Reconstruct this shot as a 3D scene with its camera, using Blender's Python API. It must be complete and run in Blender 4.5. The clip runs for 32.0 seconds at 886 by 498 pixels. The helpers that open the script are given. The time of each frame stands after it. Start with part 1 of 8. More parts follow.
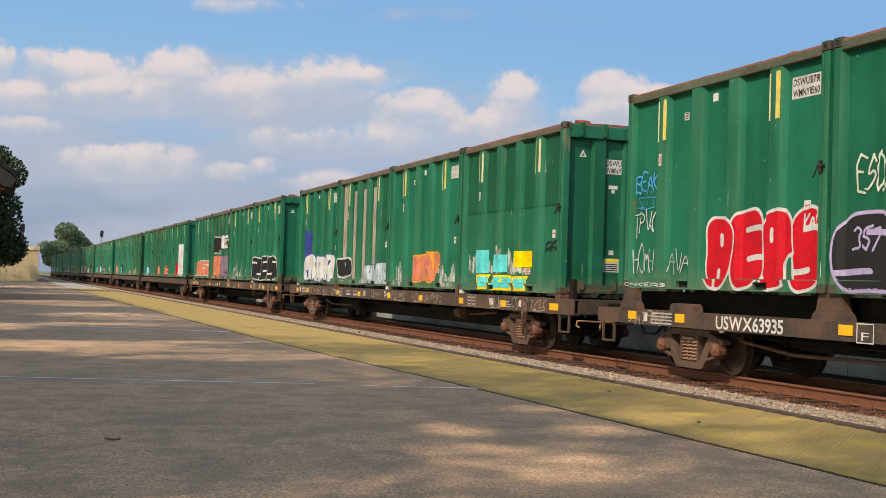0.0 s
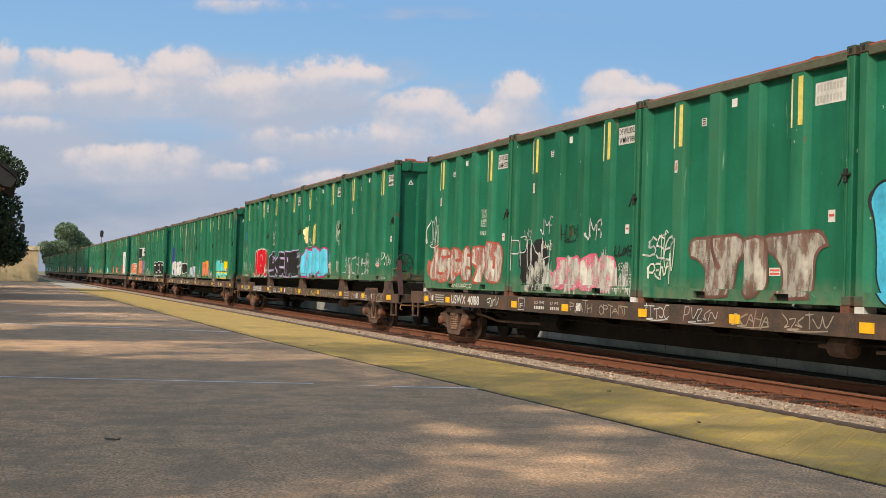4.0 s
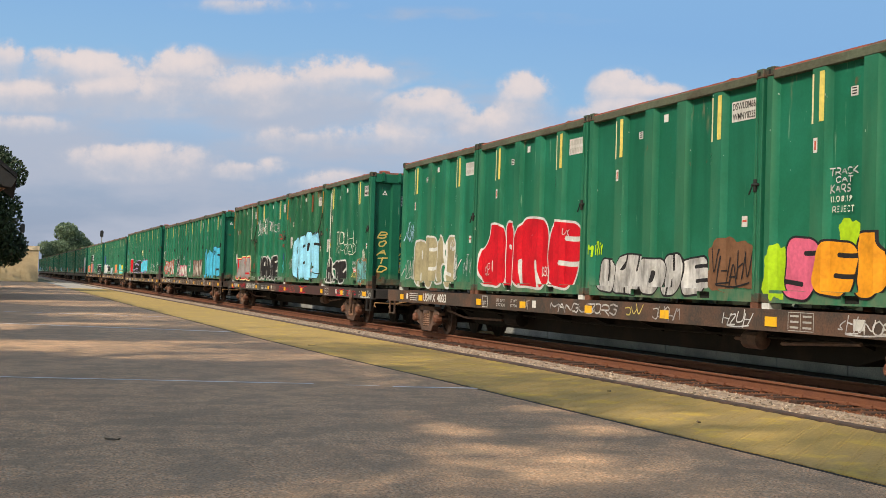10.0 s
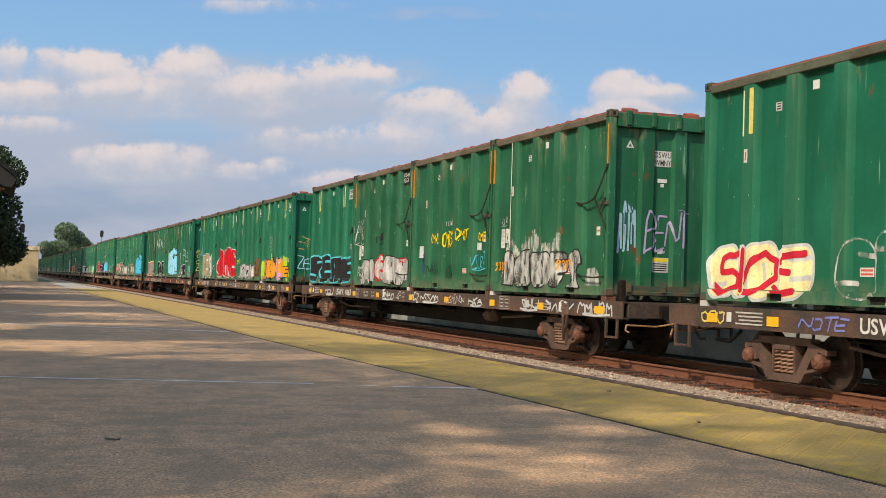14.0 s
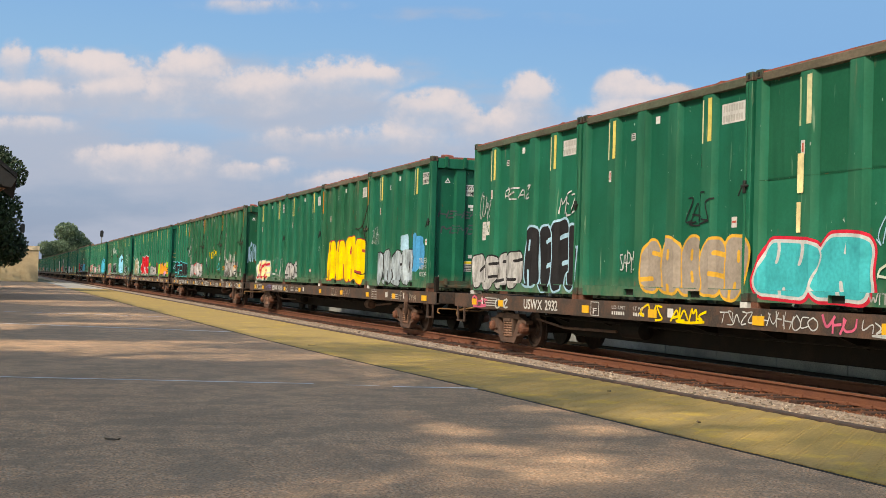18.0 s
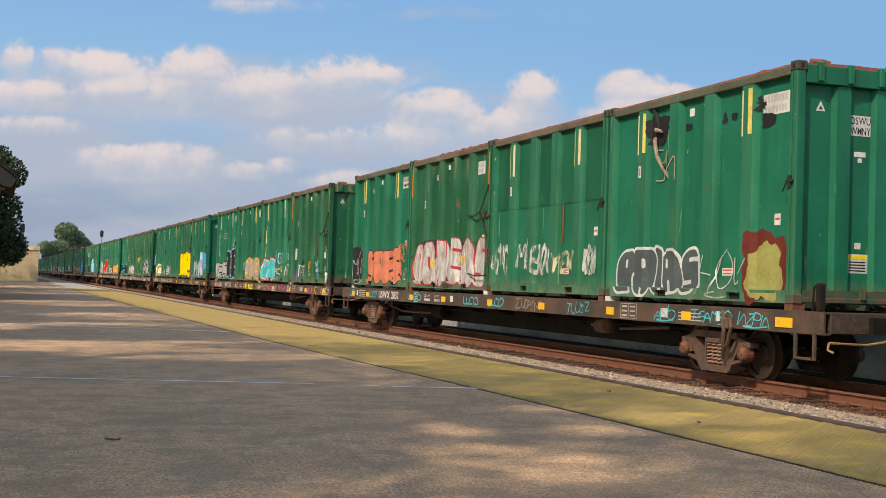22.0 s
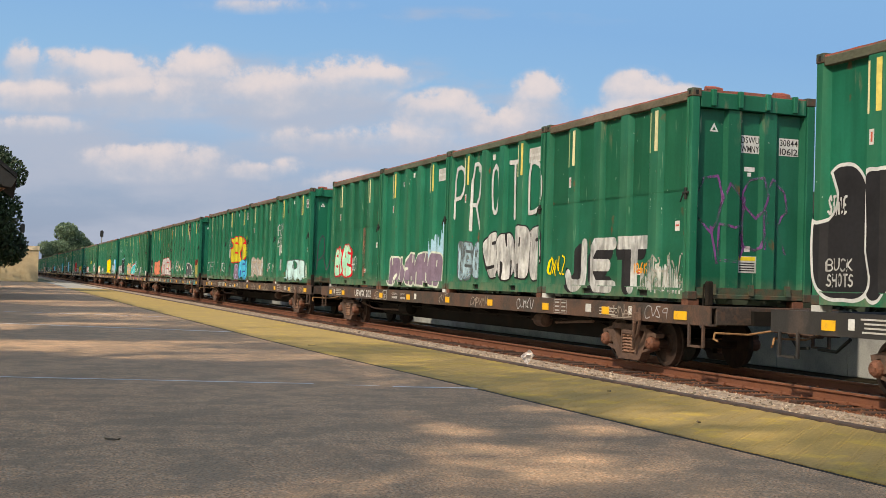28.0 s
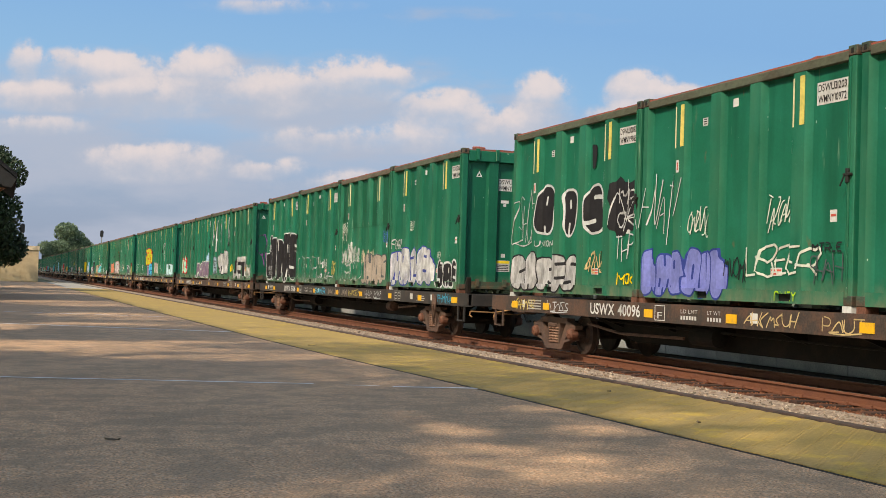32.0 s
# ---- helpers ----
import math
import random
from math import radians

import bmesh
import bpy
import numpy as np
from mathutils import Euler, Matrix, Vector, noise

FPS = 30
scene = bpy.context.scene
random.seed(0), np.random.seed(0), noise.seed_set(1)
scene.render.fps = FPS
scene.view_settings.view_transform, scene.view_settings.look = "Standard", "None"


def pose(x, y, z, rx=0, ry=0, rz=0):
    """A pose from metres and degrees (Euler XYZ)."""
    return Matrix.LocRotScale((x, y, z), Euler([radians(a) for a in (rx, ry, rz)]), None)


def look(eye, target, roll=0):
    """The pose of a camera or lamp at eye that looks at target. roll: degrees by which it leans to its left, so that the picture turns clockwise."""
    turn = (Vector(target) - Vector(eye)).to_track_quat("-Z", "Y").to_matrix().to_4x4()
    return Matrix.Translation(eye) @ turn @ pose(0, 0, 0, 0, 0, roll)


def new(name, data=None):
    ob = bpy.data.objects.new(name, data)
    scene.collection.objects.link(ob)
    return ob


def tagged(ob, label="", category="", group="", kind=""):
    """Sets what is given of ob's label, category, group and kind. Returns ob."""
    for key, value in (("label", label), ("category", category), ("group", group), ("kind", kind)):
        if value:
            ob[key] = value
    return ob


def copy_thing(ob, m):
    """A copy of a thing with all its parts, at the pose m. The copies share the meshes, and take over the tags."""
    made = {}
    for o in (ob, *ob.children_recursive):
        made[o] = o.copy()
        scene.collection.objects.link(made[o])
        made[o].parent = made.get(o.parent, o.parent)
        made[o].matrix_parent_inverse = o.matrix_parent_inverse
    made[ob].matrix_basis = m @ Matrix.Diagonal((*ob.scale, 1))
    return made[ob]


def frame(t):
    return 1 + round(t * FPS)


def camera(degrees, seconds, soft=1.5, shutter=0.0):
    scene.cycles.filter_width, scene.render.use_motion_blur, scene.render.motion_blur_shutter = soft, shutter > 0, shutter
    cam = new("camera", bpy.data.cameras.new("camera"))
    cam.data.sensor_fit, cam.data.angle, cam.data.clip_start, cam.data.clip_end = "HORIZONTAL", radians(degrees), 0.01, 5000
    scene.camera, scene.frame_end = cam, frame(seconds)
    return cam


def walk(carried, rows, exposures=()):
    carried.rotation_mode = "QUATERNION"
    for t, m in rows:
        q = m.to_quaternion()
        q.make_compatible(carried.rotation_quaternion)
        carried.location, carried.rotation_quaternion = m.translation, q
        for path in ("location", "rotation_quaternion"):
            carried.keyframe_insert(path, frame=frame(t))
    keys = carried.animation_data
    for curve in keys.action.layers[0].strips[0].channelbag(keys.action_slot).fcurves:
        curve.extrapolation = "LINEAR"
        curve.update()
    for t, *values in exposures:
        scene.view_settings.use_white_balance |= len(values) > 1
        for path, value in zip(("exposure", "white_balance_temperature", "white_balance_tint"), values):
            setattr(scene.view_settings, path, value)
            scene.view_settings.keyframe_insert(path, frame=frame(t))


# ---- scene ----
EXPO, KELVIN = 0.95, 8900
cam = camera(40.18, 32.0, soft=0.7)
EYE = Vector((0.0, 0.0, 1.45))
AZ, TILT = radians(20.054), radians(1.62)
AHEAD = Vector((math.sin(AZ) * math.cos(TILT), math.cos(AZ) * math.cos(TILT), math.sin(TILT)))
POSE = look(EYE, EYE + AHEAD * 10, 1.793)
walk(cam, [(0.0, POSE), (32.0, POSE)], exposures=[(0.0, EXPO, KELVIN, 10), (32.0, EXPO, KELVIN, 10)])

# ---------------------------------------------------------------- light
SUN = Vector((-0.60, -0.40, 0.73)).normalized()      # towards the sun
world = bpy.data.worlds.new("sky")
scene.world = world
world.use_nodes = True
wn = world.node_tree.nodes
sky = wn.new("ShaderNodeTexSky")
sky.sky_type = "NISHITA"
sky.sun_disc = False
sky.sun_elevation = math.asin(SUN.z)
sky.sun_rotation = math.atan2(SUN.x, SUN.y)
sky.air_density, sky.dust_density, sky.ozone_density = 1.0, 0.6, 1.6
wn["Background"].inputs[1].default_value = 0.15
world.node_tree.links.new(sky.outputs[0], wn["Background"].inputs[0])
sun = new("sun", bpy.data.lights.new("sun", "SUN"))
sun.data.energy, sun.data.angle, sun.data.color = 2.2, radians(1.4), (1.0, 0.96, 0.91)
sun.matrix_world = look(SUN * 60, (0, 0, 0))

# ---------------------------------------------------------------- plan
ZC = 1.306          # underside of the containers above the platform
RAIL = 0.036        # top of rail
SIDE = 11.336       # near face of the train
MID = SIDE + 1.219  # middle of the track
CL, CW, CH, PITCH = 6.058, 2.591, 3.70, 6.165
ASIDE = (CW - 2.438) / 2   # the boxes stand this far off the middle of the track
EDGE0, EDGE1 = 6.45, 8.98   # yellow strip at its near end
BROADER = ((-40, 6.45), (9, 6.45), (17, 6.27), (23, 6.02), (29, 5.88), (40, 5.80), (60, 5.68), (112, 5.60), (162, 5.60))   # its inner edge runs off the straight

# places along the track of the lead edge of the first numbered car, second by second
TRAVEL = [(0, 20.8), (1, 30.34), (2, 40.07), (3, 50.07), (6, 79.48), (7, 89.12), (8, 99.2), (9, 108.89), (10, 118.5),
          (11, 128.27), (12, 137.95), (13, 147.66), (14, 157.73), (17, 186.75), (18, 196.38), (19, 206.43), (20, 216.15),
          (21, 225.79), (22, 235.46), (23, 245.42), (24, 254.95), (25, 265.13), (28, 294.32), (29, 304.04), (30, 314.07),
          (31, 323.86), (32, 333.59)]
BEHIND = [0, 27.47, 55.8, 83.73, 111.64, 139.66, 167.48, 195.42, 223.42, 251.29, 279.29, 307.24]


def offset_of(k):
    """How far car k (1 is the first numbered car) runs behind the first."""
    return BEHIND[k - 1] if k >= 1 else -27.4 + 27.93 * k


# ---------------------------------------------------------------- materials
def mat(name, base, rough=0.6, metal=0.0, var=0.12, scale=3.0, bump=0.1, second=None, amount=0.5, grain=40.0, coords="Object",
        per_object=0.0, stretch=(1, 1, 1), spec=0.5):
    """Base colour varied at two scales, with an optional second colour in patches, and fine relief."""
    m = bpy.data.materials.new(name)
    m.use_nodes = True
    n, l = m.node_tree.nodes, m.node_tree.links
    b = n["Principled BSDF"]
    b.inputs["Metallic"].default_value = metal
    b.inputs["Specular IOR Level"].default_value = spec
    tc = n.new("ShaderNodeTexCoord")
    mp = n.new("ShaderNodeMapping")
    mp.inputs["Scale"].default_value = stretch
    l.new(tc.outputs[coords], mp.inputs[0])
    big = n.new("ShaderNodeTexNoise")
    big.inputs["Scale"].default_value, big.inputs["Detail"].default_value = scale, 6
    fine = n.new("ShaderNodeTexNoise")
    fine.inputs["Scale"].default_value, fine.inputs["Detail"].default_value = grain, 4
    l.new(mp.outputs[0], big.inputs[0])
    l.new(mp.outputs[0], fine.inputs[0])
    mix = n.new("ShaderNodeMix")
    mix.data_type = "RGBA"
    mix.inputs[6].default_value = (*base, 1)
    mix.inputs[7].default_value = (*(second or [c * 0.6 for c in base]), 1)
    ramp = n.new("ShaderNodeValToRGB")
    ramp.color_ramp.elements[0].position = 0.62 - amount * 0.4
    ramp.color_ramp.elements[1].position = 0.80 - amount * 0.3
    l.new(big.outputs[0], ramp.inputs[0])
    l.new(ramp.outputs[0], mix.inputs[0])
    hsv = n.new("ShaderNodeHueSaturation")
    l.new(mix.outputs[2], hsv.inputs["Color"])
    mr = n.new("ShaderNodeMapRange")
    mr.inputs["From Min"].default_value, mr.inputs["From Max"].default_value = 0.3, 0.7
    mr.inputs["To Min"].default_value, mr.inputs["To Max"].default_value = 1 - var, 1 + var
    l.new(fine.outputs[0], mr.inputs[0])
    if per_object:
        info = n.new("ShaderNodeObjectInfo")
        pr = n.new("ShaderNodeMapRange")
        pr.inputs["To Min"].default_value, pr.inputs["To Max"].default_value = 1 - per_object, 1 + per_object
        l.new(info.outputs["Random"], pr.inputs[0])
        mul = n.new("ShaderNodeMath")
        mul.operation = "MULTIPLY"
        l.new(mr.outputs[0], mul.inputs[0])
        l.new(pr.outputs[0], mul.inputs[1])
        l.new(mul.outputs[0], hsv.inputs["Value"])
    else:
        l.new(mr.outputs[0], hsv.inputs["Value"])
    l.new(hsv.outputs[0], b.inputs["Base Color"])
    rr = n.new("ShaderNodeMapRange")
    rr.inputs["To Min"].default_value, rr.inputs["To Max"].default_value = max(rough - 0.12, 0.05), min(rough + 0.12, 1)
    l.new(big.outputs[0], rr.inputs[0])
    l.new(rr.outputs[0], b.inputs["Roughness"])
    if bump:
        bp = n.new("ShaderNodeBump")
        bp.inputs["Strength"].default_value, bp.inputs["Distance"].default_value = bump, 0.01
        l.new(fine.outputs[0], bp.inputs["Height"])
        l.new(bp.outputs[0], b.inputs["Normal"])
    return m


def container_paint(name, base, faded, rust, wear=0.5):
    """Weathered green enamel: faded upright streaks, rust spots, pale scrapes."""
    m = mat(name, base, rough=0.50, var=0.06, scale=0.9, bump=0.05, second=faded, amount=0.45, grain=25, per_object=0.13, spec=0.18)
    n, l = m.node_tree.nodes, m.node_tree.links
    b = n["Principled BSDF"]
    src = b.inputs["Base Color"].links[0].from_socket
    tc = n["Texture Coordinate"]
    info = n["Object Info"] if "Object Info" in n else n.new("ShaderNodeObjectInfo")
    off = n.new("ShaderNodeVectorMath")
    off.operation = "MULTIPLY_ADD"
    off.inputs[1].default_value = (1, 1, 1)
    sc = n.new("ShaderNodeMath")
    sc.operation = "MULTIPLY"
    sc.inputs[1].default_value = 50
    l.new(info.outputs["Random"], sc.inputs[0])
    l.new(tc.outputs["Object"], off.inputs[0])
    l.new(sc.outputs[0], off.inputs[2])
    last = src
    for colour, stretch, scale, lo, hi, detail in (
            ((base[0] * 0.6, base[1] * 0.68, base[2] * 0.66), (1, 1, 0.12), 2.2, 0.50, 0.72, 5),
            ((0.22, 0.36, 0.26), (1, 1, 0.10), 9.0, 0.70 - 0.06 * wear, 0.78 - 0.03 * wear, 6),
            (rust, (1, 1, 0.55), 3.4, 0.71 - 0.07 * wear, 0.76 - 0.04 * wear, 8),
            ((0.50, 0.53, 0.48), (1, 1, 0.5), 14.0, 0.735 - 0.04 * wear, 0.755 - 0.03 * wear, 8)):
        mp = n.new("ShaderNodeMapping")
        mp.inputs["Scale"].default_value = stretch
        l.new(off.outputs[0], mp.inputs[0])
        nz = n.new("ShaderNodeTexNoise")
        nz.inputs["Scale"].default_value, nz.inputs["Detail"].default_value = scale, detail
        l.new(mp.outputs[0], nz.inputs[0])
        rp = n.new("ShaderNodeMapRange")
        rp.inputs["From Min"].default_value, rp.inputs["From Max"].default_value = lo, hi
        rp.inputs["To Max"].default_value = 0.75
        l.new(nz.outputs[0], rp.inputs[0])
        mx = n.new("ShaderNodeMix")
        mx.data_type = "RGBA"
        mx.inputs[7].default_value = (*colour, 1)
        l.new(rp.outputs[0], mx.inputs[0])
        l.new(last, mx.inputs[6])
        last = mx.outputs[2]
    # dust over the foot, bare primer showing under the top rail, rubbed ribs; all broken up by noise
    sep = n.new("ShaderNodeSeparateXYZ")
    l.new(tc.outputs["Object"], sep.inputs[0])
    for axis, a0, a1, colour, stretch, scale, lo, hi, top in (
            (2, 0.42, 0.02, (0.22, 0.185, 0.125), (1, 1, 0.6), 4.5, 0.36, 0.64, 0.62),
            (2, 2.75, 3.55, (0.25, 0.19, 0.125), (1, 1, 0.22), 3.2, 0.66 - 0.14 * wear, 0.74 - 0.10 * wear, 0.80),
            (0, -1.235, -1.285, (0.05, 0.17, 0.10), (1, 1, 0.3), 1.7, 0.36, 0.62, 0.42)):
        mp = n.new("ShaderNodeMapping")
        mp.inputs["Scale"].default_value = stretch
        l.new(off.outputs[0], mp.inputs[0])
        nz = n.new("ShaderNodeTexNoise")
        nz.inputs["Scale"].default_value, nz.inputs["Detail"].default_value, nz.inputs["Roughness"].default_value = scale, 8, 0.62
        l.new(mp.outputs[0], nz.inputs[0])
        rp = n.new("ShaderNodeMapRange")
        rp.inputs["From Min"].default_value, rp.inputs["From Max"].default_value, rp.inputs["To Max"].default_value = lo, hi, top
        l.new(nz.outputs[0], rp.inputs[0])
        at = n.new("ShaderNodeMapRange")
        at.inputs["From Min"].default_value, at.inputs["From Max"].default_value = a0, a1
        l.new(sep.outputs[axis], at.inputs[0])
        mul = n.new("ShaderNodeMath")
        mul.operation = "MULTIPLY"
        l.new(rp.outputs[0], mul.inputs[0])
        l.new(at.outputs[0], mul.inputs[1])
        mx = n.new("ShaderNodeMix")
        mx.data_type = "RGBA"
        mx.inputs[7].default_value = (*colour, 1)
        l.new(mul.outputs[0], mx.inputs[0])
        l.new(last, mx.inputs[6])
        last = mx.outputs[2]
    l.new(last, b.inputs["Base Color"])
    return m


def speckle(m, scale, share, colour, strength):
    """Small grains or blots of another colour, of uneven size."""
    n, l = m.node_tree.nodes, m.node_tree.links
    b = n["Principled BSDF"]
    nz = n.new("ShaderNodeTexNoise")
    nz.inputs["Scale"].default_value, nz.inputs["Detail"].default_value, nz.inputs["Roughness"].default_value = scale, 3, 0.65
    l.new(n["Texture Coordinate"].outputs["Object"], nz.inputs[0])
    rp = n.new("ShaderNodeMapRange")
    rp.inputs["From Min"].default_value, rp.inputs["From Max"].default_value = 0.70 - share * 0.4, 0.78 - share * 0.4
    rp.inputs["To Max"].default_value = strength
    l.new(nz.outputs[0], rp.inputs[0])
    mx = n.new("ShaderNodeMix")
    mx.data_type = "RGBA"
    mx.inputs[7].default_value = (*colour, 1)
    l.new(rp.outputs[0], mx.inputs[0])
    l.new(b.inputs["Base Color"].links[0].from_socket, mx.inputs[6])
    l.new(mx.outputs[2], b.inputs["Base Color"])


RUST = (0.16, 0.055, 0.025)
GREEN = container_paint("green_enamel", (0.001, 0.115, 0.067), (0.003, 0.144, 0.090), RUST, 0.2)
GREEN_OLD = container_paint("worn_green_enamel", (0.006, 0.088, 0.045), (0.014, 0.118, 0.066), RUST, 0.80)
GREEN_MID = container_paint("dusty_green_enamel", (0.003, 0.111, 0.064), (0.008, 0.143, 0.090), RUST, 0.5)
GREEN_DARK = container_paint("dark_green_enamel", (0.003, 0.088, 0.047), (0.007, 0.108, 0.060), RUST, 0.4)
RAILING = mat("rusty_green_steel", (0.035, 0.07, 0.045), 0.65, 0, 0.2, 4, 0.15, (0.11, 0.06, 0.035), 0.6)
TARP = mat("rust_red_tarpaulin", (0.30, 0.070, 0.048), 0.8, 0, 0.25, 5, 0.4, (0.16, 0.07, 0.055), 0.5)
TOP_RAIL_BROWN = mat("weathered_brown_rail", (0.135, 0.112, 0.080), 0.75, 0, 0.2, 1.6, 0.15, (0.075, 0.066, 0.044), 0.55, 25, stretch=(1, 0.5, 1))
CASTING = mat("rusty_casting", (0.035, 0.060, 0.042), 0.75, 0, 0.2, 5, 0.2, (0.095, 0.045, 0.03), 0.45, per_object=0.3)
TOP_RAIL = mat("weathered_top_rail", (0.085, 0.105, 0.070), 0.75, 0, 0.2, 1.6, 0.15, (0.065, 0.062, 0.042), 0.55, 25, stretch=(1, 0.5, 1))
GASKET = mat("black_gasket", (0.015, 0.018, 0.016), 0.7, 0, 0.2)
SLOT = mat("dark_pocket", (0.008, 0.009, 0.008), 0.9, 0, 0.2)
BROWN = mat("weathered_brown_paint", (0.042, 0.031, 0.027), 0.75, 0, 0.32, 1.7, 0.25, (0.095, 0.050, 0.035), 0.5, 30)
speckle(BROWN, 7, 0.42, (0.15, 0.070, 0.04), 0.3)
BLACK = mat("weathered_black_paint", (0.022, 0.021, 0.022), 0.6, 0, 0.2, 2.2, 0.15, (0.06, 0.045, 0.04), 0.35, 30)
MAROON = mat("dull_maroon_paint", (0.050, 0.016, 0.018), 0.65, 0, 0.2, 2.2, 0.15, (0.05, 0.03, 0.03), 0.5, 30)
UNDER = mat("grimy_underframe", (0.008, 0.007, 0.006), 0.9, 0, 0.25, 3, 0.2, (0.018, 0.013, 0.010), 0.4, spec=0.2)
TRUCK = mat("dusty_cast_steel", (0.105, 0.058, 0.042), 0.8, 0, 0.25, 5, 0.3, (0.07, 0.042, 0.034), 0.55)
BEARING = mat("rusty_bearing_cap", (0.16, 0.062, 0.038), 0.75, 0, 0.25, 8, 0.3)
WHEEL = mat("brown_wheel_steel", (0.045, 0.024, 0.018), 0.65, 0.2, 0.2, 6, 0.15, (0.024, 0.015, 0.013), 0.5)
RAIL_RUST = mat("rusty_rail", (0.155, 0.055, 0.028), 0.8, 0, 0.2, 3, 0.25, (0.14, 0.05, 0.03), 0.5, 60)
RAIL_TOP = mat("polished_railhead", (0.42, 0.40, 0.38), 0.22, 0.95, 0.1, 3, 0.02)
TIE = mat("creosoted_timber", (0.085, 0.034, 0.020), 0.9, 0, 0.3, 3, 0.5, (0.025, 0.016, 0.013), 0.5, 30, per_object=0.3, stretch=(1, 8, 8))
RUST_SOIL = mat("rust_stained_gravel", (0.19, 0.072, 0.036), 0.95, 0, 0.35, 4, 0.8, (0.12, 0.05, 0.03), 0.5, 22)
# near-black: the shade under the train is put into the gravel's colour
SHADED_BED = mat("oily_gravel", (0.012, 0.010, 0.009), 0.95, 0, 0.35, 4, 0.6, (0.020, 0.015, 0.012), 0.4, 22, spec=0.0)
SPRING = mat("dusty_spring_steel", (0.27, 0.16, 0.115), 0.75, 0, 0.2, 8, 0.2, (0.20, 0.10, 0.07), 0.5)
# the train's shade on the far gravel is put into this dark colour
SHADED_GRAVEL = mat("shade_dark_gravel", (0.024, 0.020, 0.014), 0.95, 0, 0.6, 5, 0.8, (0.010, 0.009, 0.007), 0.5, 16, spec=0.0)
BALLAST = mat("grey_ballast", (0.33, 0.27, 0.22), 0.9, 0, 0.35, 6, 0.5, (0.20, 0.13, 0.09), 0.5, 18)
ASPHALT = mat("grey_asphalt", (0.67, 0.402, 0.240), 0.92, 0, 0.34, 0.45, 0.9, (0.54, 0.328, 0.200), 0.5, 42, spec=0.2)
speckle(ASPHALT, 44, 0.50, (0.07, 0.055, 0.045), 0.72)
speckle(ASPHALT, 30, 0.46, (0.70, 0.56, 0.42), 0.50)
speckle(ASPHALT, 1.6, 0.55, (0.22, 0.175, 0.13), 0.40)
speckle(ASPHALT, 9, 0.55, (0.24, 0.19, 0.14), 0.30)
TAR = mat("black_tar", (0.02, 0.018, 0.016), 0.8, 0, 0.2)
YELLOW = mat("worn_yellow_paint", (0.385, 0.268, 0.096), 0.85, 0, 0.18, 0.9, 0.35, (0.335, 0.240, 0.102), 0.55, 35, spec=0.25, stretch=(0.5, 1.6, 1))
speckle(YELLOW, 40, 0.45, (0.22, 0.18, 0.08), 0.35)
speckle(YELLOW, 1.4, 0.35, (0.58, 0.41, 0.06), 0.35)
WHITE_LINE = mat("worn_white_paint", (0.80, 0.80, 0.80), 0.8, 0, 0.12, 4, 0.2, (0.58, 0.57, 0.55), 0.35)
KERB = mat("brown_edge_steel", (0.085, 0.05, 0.04), 0.75, 0, 0.25, 3, 0.3, (0.05, 0.035, 0.03), 0.5)
SOOTY_CONCRETE = mat("sooty_concrete", (0.32, 0.335, 0.34), 0.9, 0, 0.22, 1.5, 0.3, (0.23, 0.24, 0.245), 0.5, spec=0.2)
CONCRETE = mat("grey_concrete", (0.36, 0.34, 0.31), 0.9, 0, 0.12, 1.5, 0.3, (0.27, 0.26, 0.24), 0.5)
DIRT = mat("dry_ground", (0.16, 0.14, 0.09), 0.95, 0, 0.2, 0.4, 0.4, (0.07, 0.10, 0.035), 0.6)
SIDING = mat("tan_board", (0.47, 0.36, 0.22), 0.75, 0, 0.08, 1.5, 0.1, (0.40, 0.30, 0.18), 0.5, 20)
SIDING_TRIM = mat("pale_tan_trim", (0.58, 0.47, 0.33), 0.75, 0, 0.06, 2, 0.1)
SHINGLE = mat("dark_shingle", (0.014, 0.015, 0.018), 0.9, 0, 0.25, 6, 0.4)
TIMBER = mat("brown_timber", (0.20, 0.10, 0.055), 0.75, 0, 0.2, 3, 0.3)
BARK = mat("grey_bark", (0.10, 0.075, 0.055), 0.95, 0, 0.3, 4, 0.8)
DRY_WOOD = mat("dry_grey_wood", (0.30, 0.24, 0.19), 0.9, 0, 0.25, 4, 0.4, (0.18, 0.13, 0.10), 0.5)
METAL = mat("galvanised_steel", (0.35, 0.35, 0.35), 0.45, 0.8, 0.1, 4, 0.05)
SIGNAL = mat("signal_black", (0.012, 0.012, 0.013), 0.6, 0, 0.1)
CHAIN = mat("dark_chain", (0.035, 0.035, 0.022), 0.7, 0.3, 0.3, 8, 0.2)
HOSE = mat("ochre_hose", (0.30, 0.16, 0.07), 0.7, 0, 0.2, 8, 0.2)
PAPER = mat("pinkish_paper", (0.86, 0.79, 0.78), 0.8, 0, 0.05, 4, 0.1)

_paints = {}


def paint(c, rough=0.55):
    """Sprayed or stencilled paint of one colour, a little uneven."""
    key = tuple(round(v, 3) for v in c)
    if key not in _paints:
        _paints[key] = mat("spray_paint", c, rough + 0.1, 0, 0.12, 1.6, 0.03, tuple(v * 0.74 for v in c), 0.45, 14, spec=0.18)
    return _paints[key]


